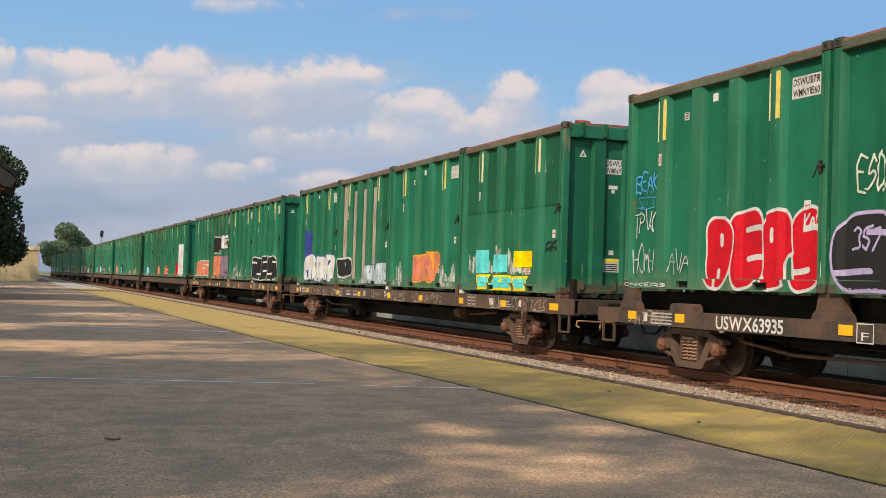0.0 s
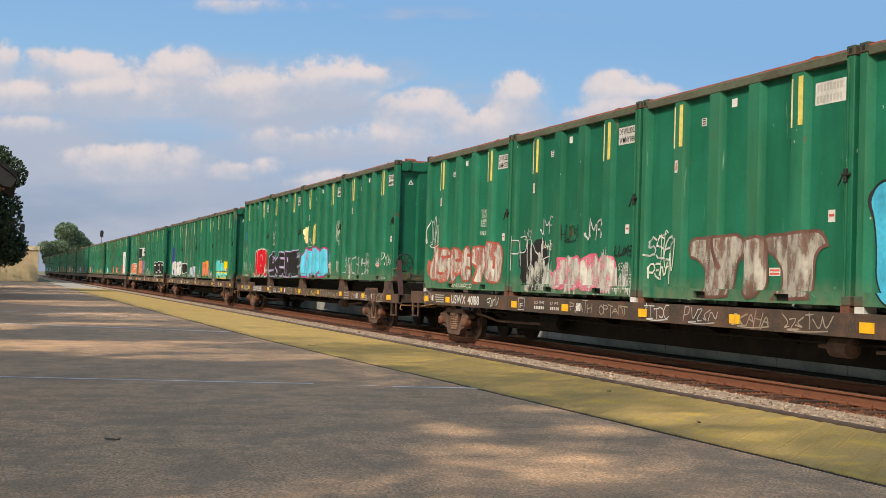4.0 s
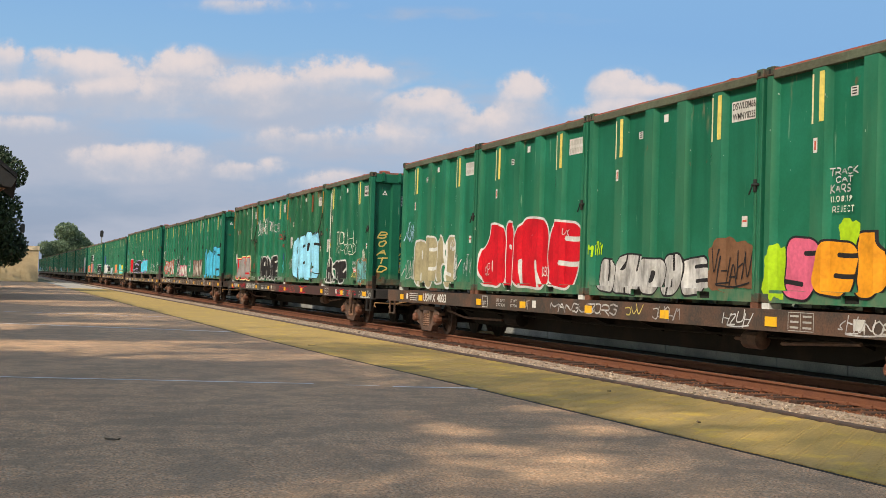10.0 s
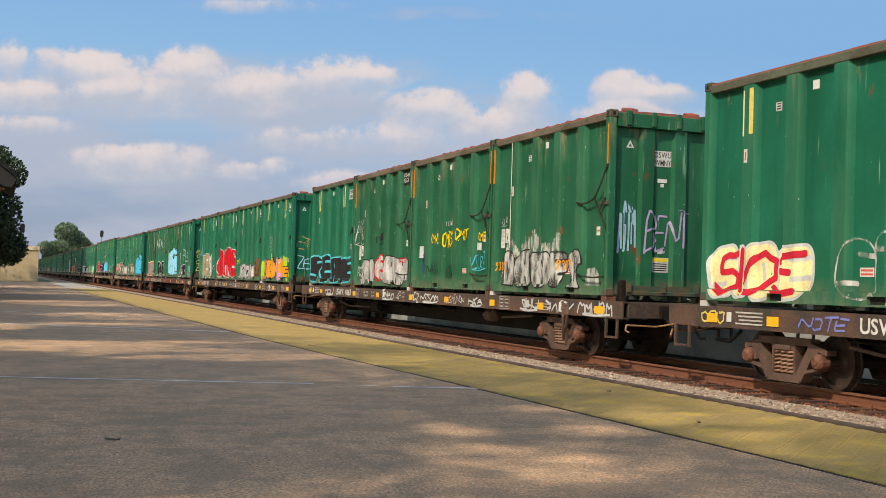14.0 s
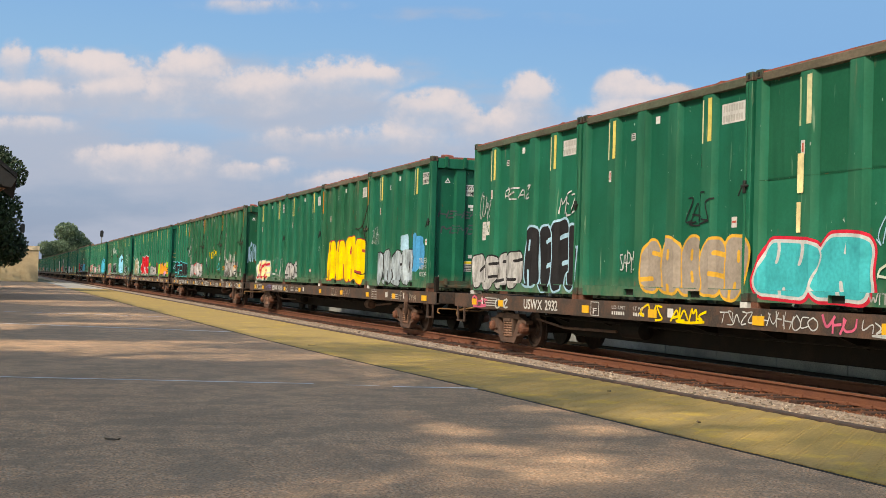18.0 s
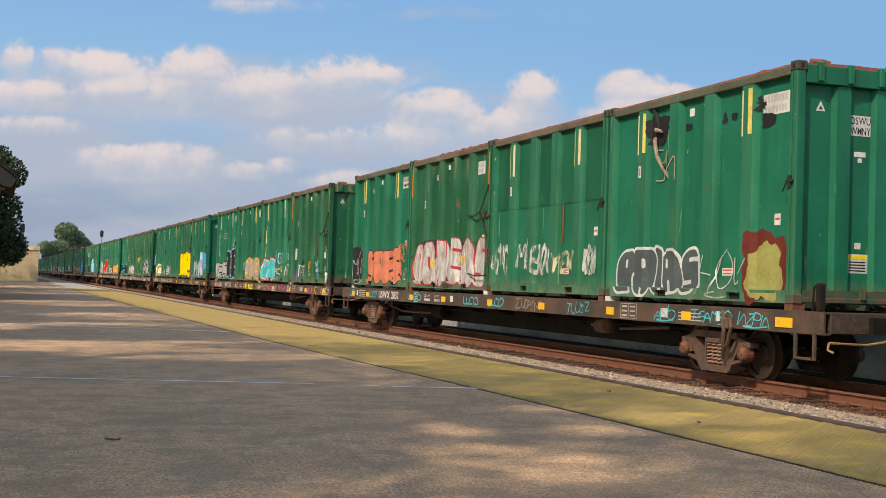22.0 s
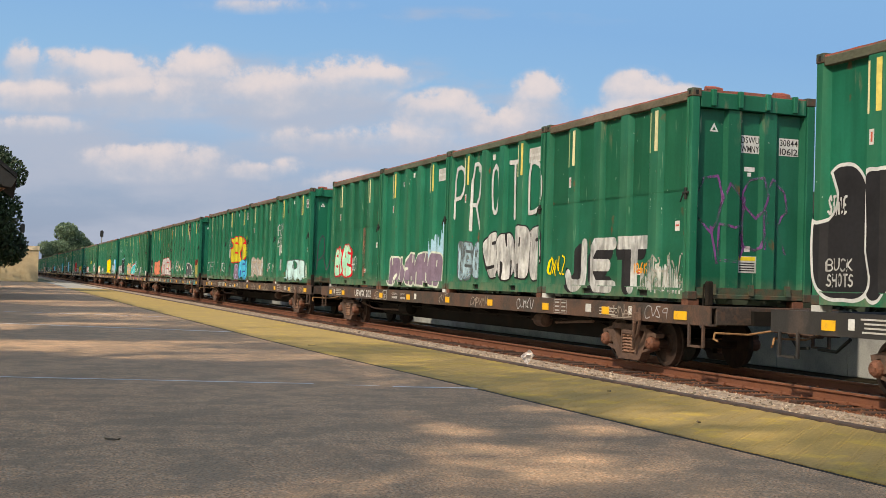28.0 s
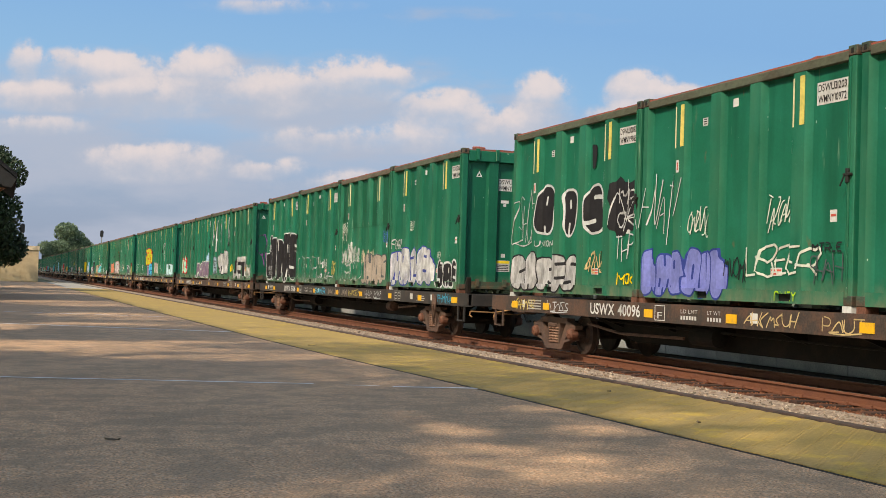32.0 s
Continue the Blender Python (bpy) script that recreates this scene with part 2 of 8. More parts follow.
def leaf_material(name, base, other):
    m = mat(name, base, 0.65, 0, 0.2, 0.5, 0, other, 0.5, 8)
    n, l = m.node_tree.nodes, m.node_tree.links
    b = n["Principled BSDF"]
    geo = n.new("ShaderNodeNewGeometry")
    hsv = n.new("ShaderNodeHueSaturation")
    mr = n.new("ShaderNodeMapRange")
    mr.inputs["To Min"].default_value, mr.inputs["To Max"].default_value = 0.55, 1.5
    l.new(geo.outputs["Random Per Island"], mr.inputs[0])
    l.new(mr.outputs[0], hsv.inputs["Value"])
    l.new(b.inputs["Base Color"].links[0].from_socket, hsv.inputs["Color"])
    l.new(hsv.outputs[0], b.inputs["Base Color"])
    tr = n.new("ShaderNodeBsdfTranslucent")
    l.new(hsv.outputs[0], tr.inputs[0])
    mx = n.new("ShaderNodeMixShader")
    mx.inputs[0].default_value = 0.25
    l.new(b.outputs[0], mx.inputs[1])
    l.new(tr.outputs[0], mx.inputs[2])
    l.new(mx.outputs[0], n["Material Output"].inputs[0])
    return m


LEAF = leaf_material("leaves", (0.045, 0.085, 0.022), (0.03, 0.06, 0.018))
# distance haze and sunlight are put into this pale leaf colour
LEAF_FAR = leaf_material("haze_tinted_leaves", (0.125, 0.185, 0.105), (0.085, 0.135, 0.085))
# olive, so that the added shade trees tint the platform less green
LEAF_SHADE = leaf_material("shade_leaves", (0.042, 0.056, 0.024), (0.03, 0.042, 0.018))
# near-black: the shade behind the train is put into the hedge's leaf colour
LEAF_BLACK = leaf_material("shade_painted_leaves", (0.012, 0.022, 0.010), (0.009, 0.016, 0.008))
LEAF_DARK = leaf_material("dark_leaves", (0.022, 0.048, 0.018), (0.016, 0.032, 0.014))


# ---------------------------------------------------------------- mesh helpers
def box(bm, x0, x1, y0, y1, z0, z1, bev=0.0):
    v = [bm.verts.new(p) for p in ((x0, y0, z0), (x1, y0, z0), (x1, y1, z0), (x0, y1, z0), (x0, y0, z1), (x1, y0, z1), (x1, y1, z1), (x0, y1, z1))]
    fs = [bm.faces.new([v[i] for i in q]) for q in ((0, 3, 2, 1), (4, 5, 6, 7), (0, 1, 5, 4), (1, 2, 6, 5), (2, 3, 7, 6), (3, 0, 4, 7))]
    if bev:
        es = list({e for f in fs for e in f.edges})
        bmesh.ops.bevel(bm, geom=es, offset=bev, segments=1, affect="EDGES", profile=0.5)
    return fs


def prism(bm, pts, axis, a, b):
    """Extrude the outline pts (two numbers each) along an axis from a to b."""
    def at(p, t):
        return {"x": (t, p[0], p[1]), "y": (p[0], t, p[1]), "z": (p[0], p[1], t)}[axis]
    lo, hi = [bm.verts.new(at(p, a)) for p in pts], [bm.verts.new(at(p, b)) for p in pts]
    bm.faces.new(lo[::-1])
    bm.faces.new(hi)
    for i in range(len(pts)):
        j = (i + 1) % len(pts)
        bm.faces.new((lo[i], lo[j], hi[j], hi[i]))


def tube(bm, pts, r, seg=8, r1=None, caps=True):
    """A round bar along the points, from radius r to r1."""
    pts = [Vector(p) for p in pts]
    rings, r1 = [], r if r1 is None else r1
    for i, p in enumerate(pts):
        d = (pts[min(i + 1, len(pts) - 1)] - pts[max(i - 1, 0)]).normalized()
        s = d.orthogonal().normalized() if i == 0 else (s - d * s.dot(d)).normalized()
        t, rad = d.cross(s), r + (r1 - r) * i / max(len(pts) - 1, 1)
        rings.append([bm.verts.new(p + (s * math.cos(2 * math.pi * k / seg) + t * math.sin(2 * math.pi * k / seg)) * rad) for k in range(seg)])
    for a, b in zip(rings, rings[1:]):
        for k in range(seg):
            bm.faces.new((a[k], a[(k + 1) % seg], b[(k + 1) % seg], b[k]))
    if caps:
        bm.faces.new(rings[0][::-1])
        bm.faces.new(rings[-1])


def lathe(bm, outline, axis="x", seg=24):
    """Turn an outline of (place along the axis, radius) round the axis."""
    rings = []
    for a, r in outline:
        ring = []
        for k in range(seg):
            c, s = r * math.cos(2 * math.pi * k / seg), r * math.sin(2 * math.pi * k / seg)
            ring.append(bm.verts.new({"x": (a, c, s), "y": (c, a, s), "z": (c, s, a)}[axis]))
        rings.append(ring)
    for a, b in zip(rings, rings[1:]):
        for k in range(seg):
            bm.faces.new((a[k], a[(k + 1) % seg], b[(k + 1) % seg], b[k]))
    bm.faces.new(rings[0][::-1])
    bm.faces.new(rings[-1])


def finish(bm, smooth=False):
    bmesh.ops.recalc_face_normals(bm, faces=bm.faces)
    me = bpy.data.meshes.new("mesh")
    if smooth:
        for f in bm.faces:
            f.smooth = True
    bm.to_mesh(me)
    bm.free()
    return me


def part(name, bm, material, parent, label="", at=None):
    """Links a bmesh (or a mesh) as one mesh object under a thing or a part."""
    me = bm if isinstance(bm, bpy.types.Mesh) else finish(bm)
    if not me.materials:
        me.materials.append(material)
    ob = new(name, me)
    ob.parent = parent
    if at is not None:
        ob.matrix_basis = at
    if label:
        ob["label"] = label
    return ob


def thing(name, bm, material, label, category, group="", kind="", at=None):
    me = bm if isinstance(bm, bpy.types.Mesh) else (finish(bm) if bm is not None else None)
    if me is not None and not me.materials:
        me.materials.append(material)
    ob = new(name, me)
    if at is not None:
        ob.matrix_basis = at
    return tagged(ob, label, category, group, kind)


# ---------------------------------------------------------------- ground and track
bm = bmesh.new()
xs = [-400, -40, EDGE0]
box(bm, -3000, EDGE1 + 0.5, -1500, 4000, -2.5, -0.45)
box(bm, EDGE1 + 0.5, 3000, -1500, 4000, -2.5, -0.43)
thing("ground", bm, DIRT, "dry earth and grass reaching the horizon", "ground", kind="structure")

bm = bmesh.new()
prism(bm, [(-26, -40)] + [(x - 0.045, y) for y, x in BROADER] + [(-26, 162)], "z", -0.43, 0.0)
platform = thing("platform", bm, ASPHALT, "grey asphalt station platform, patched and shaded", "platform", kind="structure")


def strip():
    """The yellow edge strip: slabs with faint cross ridges."""
    bm = bmesh.new()
    prism(bm, [(x, y) for y, x in BROADER[:-1]] + [(EDGE1 - 0.10, 112), (EDGE1 - 0.10, -40)], "z", -0.42, -0.004)
    return thing("platform_edge", bm, YELLOW, "worn yellow-painted platform edge strip with cross ridges", "platform edge", kind="structure")


edge_strip = strip()
bm = bmesh.new()
prism(bm, [(x - 0.044, y) for y, x in BROADER[:-1]] + [(x - 0.001, y) for y, x in BROADER[-2::-1]], "z", -0.42, 0.004)
part("joint_filler", bm, TAR, edge_strip, "black tar joint beside the asphalt")
bm = bmesh.new()
box(bm, BROADER[-1][1], EDGE1 - 0.10, 112.01, 162, -0.42, 0.0)
thing("platform_edge_plain", bm, CONCRETE, "unpainted pale concrete end of the platform edge", "platform edge", kind="structure")
bm = bmesh.new()
box(bm, EDGE1 - 0.098, EDGE1 + 0.06, -40, 162, -0.43, 0.03, 0.008)
thing("platform_kerb", bm, KERB, "dark brown steel edging along the platform", "kerb", kind="structure")

bm = bmesh.new()
prism(bm, [(EDGE1 + 0.05, -0.42), (EDGE1 + 0.05, -0.19), (MID - 1.40, -0.17), (MID - 1.36, -0.24), (MID + 3.04, -0.24), (MID + 3.04, -0.42)], "y", -60, 700)
ballast = thing("ballast_bed", bm, BALLAST, "bed of grey crushed stone under the track", "ballast", kind="structure")


bm = bmesh.new()
box(bm, MID - 1.37, MID - 0.45, -60, 700, -0.238, -0.172)
part("rust_stained_gravel", bm, RUST_SOIL, ballast, "rust-red stained gravel along the rail")
bm = bmesh.new()
box(bm, MID - 0.449, MID + 3.04, -60, 700, -0.238, -0.200)
part("oily_gravel", bm, SHADED_BED, ballast, "gravel painted black for the shade under the train")


def rail(x, name):
    """A flat-bottomed rail in its true profile."""
    o = [(-0.076, 0), (-0.076, 0.012), (-0.012, 0.03), (-0.009, 0.125), (-0.036, 0.14), (-0.036, 0.165), (-0.028, 0.176),
         (0.028, 0.176), (0.036, 0.165), (0.036, 0.14), (0.009, 0.125), (0.012, 0.03), (0.076, 0.012), (0.076, 0)]
    bm = bmesh.new()
    prism(bm, [(x + a, RAIL - 0.176 + b) for a, b in o], "y", -60, 700)
    ob = thing(name, bm, RAIL_RUST, "rusty steel rail with a polished top", "rail", "rails of the track")
    bm = bmesh.new()
    box(bm, x - 0.024, x + 0.024, -60, 700, RAIL - 0.0005, RAIL + 0.002)
    part("running_surface", bm, RAIL_TOP, ob, "shiny worn running surface")
    return ob


rail(MID - 0.753, "rail")
rail(MID + 0.753, "rail")

# ---------------------------------------------------------------- lettering and spray paint
_glyphs = {}


def glyph(ch, fat=0.0):
    """Corners and faces of one letter of the built-in font, its outline swollen by fat."""
    if (ch, fat) not in _glyphs:
        c = bpy.data.curves.new("letter", "FONT")
        c.body, c.size, c.offset, c.resolution_u = ch, 1.0, fat, 3
        o = bpy.data.objects.new("letter", c)
        me = bpy.data.meshes.new_from_object(o)
        vs = np.array([v.co[:2] for v in me.vertices]) if len(me.vertices) else np.zeros((0, 2))
        fs = [tuple(p.vertices) for p in me.polygons]
        bpy.data.objects.remove(o)
        bpy.data.curves.remove(c)
        bpy.data.meshes.remove(me)
        _glyphs[(ch, fat)] = (vs, fs)
    return _glyphs[(ch, fat)]


def word(text, x0, x1, z0, z1, fat=0.0, wild=0.0, seed=0, overlap=0.0, lift=0.0):
    """Corners (across, up, lift) and faces of a word that fills a box; wild makes letters lean, swell and jump."""
    rnd = random.Random(seed + len(text))
    letters = [ch for ch in text]
    wide = []
    for ch in letters:
        vs, _ = glyph(ch, 0.0)
        wide.append((vs[:, 0].max() - vs[:, 0].min()) if len(vs) else 0.3)
    gap = 0.09
    total = sum(wide) + gap * (len(letters) - 1)
    k = (x1 - x0) / total
    verts, faces, x = [], [], x0
    for i, (ch, w) in enumerate(zip(letters, wide)):
        vs, fs = glyph(ch, fat)
        cell = w * k
        if len(vs):
            thin, _ = glyph(ch, 0.0)
            lo, hi = thin.min(0), thin.max(0)
            tall = 1.0 if wild else max(hi[1], 0.55) / 0.72
            low = 0.0 if wild else max(lo[1], -0.2)
            q = (vs - lo) / np.maximum(hi - lo, 0.05)
            grow = 1 + overlap
            q[:, 0] = (q[:, 0] - 0.5) * grow + 0.5
            top = 1 - wild * rnd.uniform(0, 0.22)
            base = wild * rnd.uniform(-0.03, 0.05)
            lean = wild * rnd.uniform(-0.22, 0.22)
            bulge = wild * rnd.uniform(-0.15, 0.25)
            ph = rnd.uniform(0, 6)
            if wild:
                yy = q[:, 1].copy()
                q[:, 0] = (q[:, 0] - 0.5) * (1 + bulge * (1 - 2 * yy)) + 0.5 + lean * (yy - 0.5) + wild * 0.06 * np.sin(yy * 5 + ph)
                q[:, 1] = base + yy * (top - base) + wild * 0.05 * np.sin(q[:, 0] * 5 + ph)
                zz = z0 + (z1 - z0) * q[:, 1]
            else:
                zz = z0 + (z1 - z0) * ((low / 0.72) + q[:, 1] * min((hi[1] - lo[1]) / 0.72, 1.2))
            n = len(verts)
            xx = x + q[:, 0] * cell
            verts += [(a, b, lift + 0.0007 * i) for a, b in zip(xx, zz)]
            faces += [tuple(n + j for j in f) for f in fs]
        x += cell + gap * k
    return verts, faces


def ribbon(pts, width, lift=0.0, closed=False):
    """A brush stroke of even width along points (across, up)."""
    p = np.array(pts, float)
    d = np.gradient(p, axis=0)
    d /= np.maximum(np.linalg.norm(d, axis=1), 1e-6)[:, None]
    nrm = np.stack([-d[:, 1], d[:, 0]], 1) * width / 2
    verts, faces = [], []
    for i in range(len(p)):
        up = lift + 0.0025 * i / len(p)
        verts += [(*(p[i] + nrm[i]), up), (*(p[i] - nrm[i]), up)]
        if i:
            faces.append((2 * i - 2, 2 * i - 1, 2 * i + 1, 2 * i))
    return verts, faces


def eased(p, times=2):
    """Corners of a chain of points rounded off."""
    p = np.array(p, float)
    for _ in range(times):
        a, b = p[:-1] * 0.75 + p[1:] * 0.25, p[:-1] * 0.25 + p[1:] * 0.75
        p = np.concatenate([p[:1], np.stack([a, b], 1).reshape(-1, 2)[1:-1], p[-1:]])
    return p


FLICKS = ("08 00|00 48 80", "08 02 40 82 88", "78 28 04 20 72", "00 48 80|13 73", "08 00|08 68 64 04", "07 88 00 81", "48 06 02 40 82 86 48", "00 08 80 88",
          "08 40 88", "68 08 44 80 10", "00 08|04 64|88 60", "08 88|48 30", "10 28 44 68 80", "78 04 60 02")


def scrawl(x0, x1, z0, z1, seed, turns=5, width=0.03, lift=0.0):
    """An unreadable handwritten tag: quick slanted strokes crossing one another, some with a tail under them."""
    rnd = random.Random(seed)
    n = max(2, turns)
    cell, h, shapes = (x1 - x0) / n, z1 - z0, []
    slant, w = rnd.uniform(-0.05, 0.35), width if width > 0.04 else min(width, 0.026)
    for i in range(n):
        low, high = rnd.uniform(0.0, 0.22), rnd.uniform(0.72, 1.0)
        flip = rnd.random() < 0.25
        for chain in rnd.choice(FLICKS).split("|"):
            p = [((8 - int(q[0]) if flip else int(q[0])) / 8 + rnd.uniform(-0.14, 0.14), int(q[1]) / 8 + rnd.uniform(-0.10, 0.10)) for q in chain.split()]
            p = [(x0 + cell * (i + 0.02 + 1.1 * u) + slant * h * (v - 0.5) * 0.6, z0 + h * (low + (high - low) * v)) for u, v in p]
            shapes.append(ribbon(eased(p, 3), w * rnd.uniform(0.8, 1.1), lift))
    if rnd.random() < 0.4:
        p = [(x0 + (x1 - x0) * u, z0 + h * v) for u, v in ((0.95, 0.12), (0.5, -0.02), (0.05, 0.06), (0.4, 0.12))]
        shapes.append(ribbon(eased(p, 3), w, lift))
    return join(*shapes)


def blob(x0, x1, z0, z1, seed, lift=0.0, ragged=0.12, n=40):
    """A filled cloud of paint with an uneven outline."""
    rnd = random.Random(seed)
    ph = [rnd.uniform(0, 6.28) for _ in range(4)]
    verts, cx, cz = [((x0 + x1) / 2, (z0 + z1) / 2, lift)], (x0 + x1) / 2, (z0 + z1) / 2
    for i in range(n):
        a = 2 * math.pi * i / n
        r = 1 + ragged * (math.sin(3 * a + ph[0]) + 0.6 * math.sin(7 * a + ph[1]) + 0.5 * math.sin(13 * a + ph[2]))
        c, s = math.cos(a), math.sin(a)
        sq = (abs(c) ** 4 + abs(s) ** 4) ** -0.25          # nearer a box than a circle
        verts.append((cx + (x1 - x0) / 2 * c * sq * r, cz + (z1 - z0) / 2 * s * sq * r, lift))
    return verts, [(0, 1 + i, 1 + (i + 1) % n) for i in range(n)]


def drips(x0, x1, z0, z1, seed, lift=0.0):
    """Half-removed paint: many narrow upright streaks with soft uneven heads."""
    rnd = random.Random(seed)
    verts, faces, x, h = [], [], x0, z1 - z0
    wave = [rnd.uniform(0, 6.3) for _ in range(2)]
    while x < x1:
        w = rnd.uniform(0.025, 0.07)
        crest = 0.66 + 0.18 * math.sin(4.1 * x + wave[0]) + 0.12 * math.sin(9.7 * x + wave[1])
        top, low = z0 + h * min(1.0, crest + rnd.uniform(-0.12, 0.12)), z0 + h * rnd.uniform(-0.04, 0.10)
        n = len(verts)
        verts += [(x, low, lift), (x + w, low, lift), (x + w, top - 0.04, lift), (x + w * 0.7, top, lift), (x + w * 0.3, top, lift), (x, top - 0.04, lift)]
        faces.append(tuple(range(n, n + 6)))
        x += w * rnd.choice([1.0, 1.0, 1.0, 1.6])
    return verts, faces


POST, RIB, FLANK, DEEP = 0.16, 0.30, 0.100, 0.085
BAYS = []
_span = (CL - 2 * POST) / 5
for _i in range(5):
    _a = POST + _span * _i + (RIB / 2 if _i else 0.0)
    _b = POST + _span * (_i + 1) - (RIB / 2 if _i < 4 else 0.0)
    BAYS.append((_a, _b))
POCKETS = ((1.929, 2.309), (4.269, 4.649))      # fork-lift pockets in the bottom rail
BREAKS = sorted({round(v, 4) for a, b in (*BAYS, *POCKETS) for v in ((a, a + FLANK, b - FLANK, b) if b - a > 0.4 else (a, b))})
LEVELS = (0.03, 0.145)
BAND0, BAND1 = 0.20, CH - 0.17        # between the bottom and the top rails


def depth_at(x, z):
    """How far the side lies back at x metres from the lead end."""
    if not BAND0 < z < BAND1:
        return 0.0
    for a, b in BAYS:
        if a <= x <= b:
            return DEEP * min(1.0, (x - a) / FLANK, (b - x) / FLANK)
    return 0.0

# Letters as brush strokes on an 8 x 8 grid, for everything written by hand.
STROKES = dict(A="00 48 80|23 63", B="00 08 68 86 64 04|64 82 60 00", C="77 58 28 06 02 20 50 71", D="00 08 48 86 82 40 00", E="78 08 00 70|04 54", F="78 08 00|04 54",
               G="77 58 28 06 02 20 60 74 44", H="00 08|80 88|04 84", I="40 48", J="68 61 40 10 02", K="00 08|78 04 80", L="08 00 70", M="00 08 43 88 80",
               N="00 08 80 88", O="48 17 12 40 72 77 48", P="00 08 68 86 63 03", Q="48 17 12 40 72 77 48|52 80", R="00 08 68 86 63 03|43 80", S="77 48 16 24 64 82 40 01",
               T="08 88|48 40", U="08 02 40 82 88", V="08 40 88", W="08 20 46 60 88", X="08 80|00 88", Y="08 44 88|44 40", Z="08 88 00 80", d="78 70|74 34 12 40 71",
               i="40 45|47 48")
STROKES.update({"0": "48 17 12 40 72 77 48", "1": "26 48 40", "2": "06 28 68 76 00 80", "3": "07 48 76 44 72 40 01", "4": "60 68 02 82", "5": "78 08 05 55 72 40 01",
                "6": "68 24 12 40 72 54 13", "7": "08 88 30", "8": "44 16 48 76 44 12 40 72 44", "9": "10 66 48 16 34 66", "-": "14 74", ".": "40 41", "!": "48 43|40 41",
                "*": "24 64|36 52|32 56"})
THIN = {"I": 0.38, "i": 0.42, "1": 0.45, ".": 0.25, "!": 0.3, " ": 0.4, "-": 0.6, "J": 0.85, "L": 0.85, "M": 1.2, "W": 1.25, "R": 1.12, "P": 1.05, "B": 1.1, "A": 1.1}


def skeleton(ch):
    """The strokes of a letter as rounded chains of points in a unit square."""
    out = []
    for chain in STROKES.get(ch, "").split("|"):
        p = np.array([(int(q[0]) / 8, int(q[1]) / 8) for q in chain.split()])
        if len(p) < 2:
            continue
        for _ in range(1):
            if len(p) > 2:
                a, b = p[:-1] * 0.75 + p[1:] * 0.25, p[:-1] * 0.25 + p[1:] * 0.75
                p = np.concatenate([p[:1], np.stack([a, b], 1).reshape(-1, 2)[1:-1], p[-1:]])
        out.append(p)
    return out


def letter_field(text, x0, x1, z0, z1, r, rim, wild, seed, step, squeeze=1.0):
    """How deep each place lies in the letters' swollen bodies: each laid over the one before it, and all together."""
    rnd = random.Random(seed)
    wide = [THIN.get(ch, 1.0) for ch in text]
    k = (x1 - x0) / sum(wide)
    pad = r + rim + step * 2
    xs = np.arange(x0 - pad, x1 + pad + step, step)
    zs = np.arange(z0 - pad, z1 + pad + step, step)
    xs = np.unique(np.round(np.concatenate([xs, [b for b in BREAKS if xs[0] < b < xs[-1]]]), 4))
    zs = np.unique(np.round(np.concatenate([zs, [b for b in (*LEVELS, BAND0, BAND0 + 0.004) if zs[0] < b < zs[-1]]]), 4))
    gx, gz = np.meshgrid(xs, zs)
    body = np.full(gx.shape, -1.0)
    edge = np.full(gx.shape, -1.0)
    x = x0
    for ch, w in zip(text, wide):
        cell, h = w * k, z1 - z0
        lean, top, base = wild * rnd.uniform(-0.12, 0.16), 1 - wild * rnd.uniform(0, 0.16), wild * rnd.uniform(-0.02, 0.06)
        ph, swell = rnd.uniform(0, 6.3), rnd.uniform(0.92, 1.04)
        inset = min(r * squeeze, cell * 0.30) - (0.10 * cell if wild > 0.8 else 0.0)
        segs = []
        for p in skeleton(ch):
            shake = np.array([[rnd.uniform(-1, 1), rnd.uniform(-1, 1)] for _ in p]) * (0.075 if wild > 0.8 else 0.0)
            u, v = p[:, 0] + shake[:, 0], base + (p[:, 1] + shake[:, 1]) * (top - base)
            u = u + (lean + (0.24 if wild > 0.8 else 0.0)) * (v - 0.5) + wild * 0.05 * np.sin(v * 5 + ph)
            v = v + wild * 0.04 * np.sin(u * 4 + ph)
            q = np.stack([x + inset + u * (cell - 2 * inset), z0 + r * squeeze + v * (h - 2 * r * squeeze)], 1)
            segs.append(np.concatenate([q[:-1], q[1:]], 1))
        if segs:
            s = np.concatenate(segs)
            lo, hi = s.min(0), s.max(0)
            i0, i1 = np.searchsorted(xs, [min(lo[0], lo[2]) - pad, max(hi[0], hi[2]) + pad])
            j0, j1 = np.searchsorted(zs, [min(lo[1], lo[3]) - pad, max(hi[1], hi[3]) + pad])
            wx, wz = gx[j0:j1, i0:i1], gz[j0:j1, i0:i1]
            d2 = np.full(wx.shape, 1e9)
            for ax, az, bx, bz in s:
                dx, dz = bx - ax, bz - az
                t = np.clip(((wx - ax) * dx + (wz - az) * dz) / max(dx * dx + dz * dz, 1e-9), 0, 1)
                d2 = np.minimum(d2, (wx - ax - t * dx) ** 2 + (wz - az - t * dz) ** 2)
            f = r * swell - np.sqrt(d2)
            near = f > -0.03
            body[j0:j1, i0:i1] = np.where(near & (body[j0:j1, i0:i1] < -0.03), f, np.maximum(body[j0:j1, i0:i1], np.where(body[j0:j1, i0:i1] < -0.03, f, -1.0)))
            edge[j0:j1, i0:i1] = np.maximum(edge[j0:j1, i0:i1], f + rim)
        x += cell
    return xs, zs, body, edge - rim


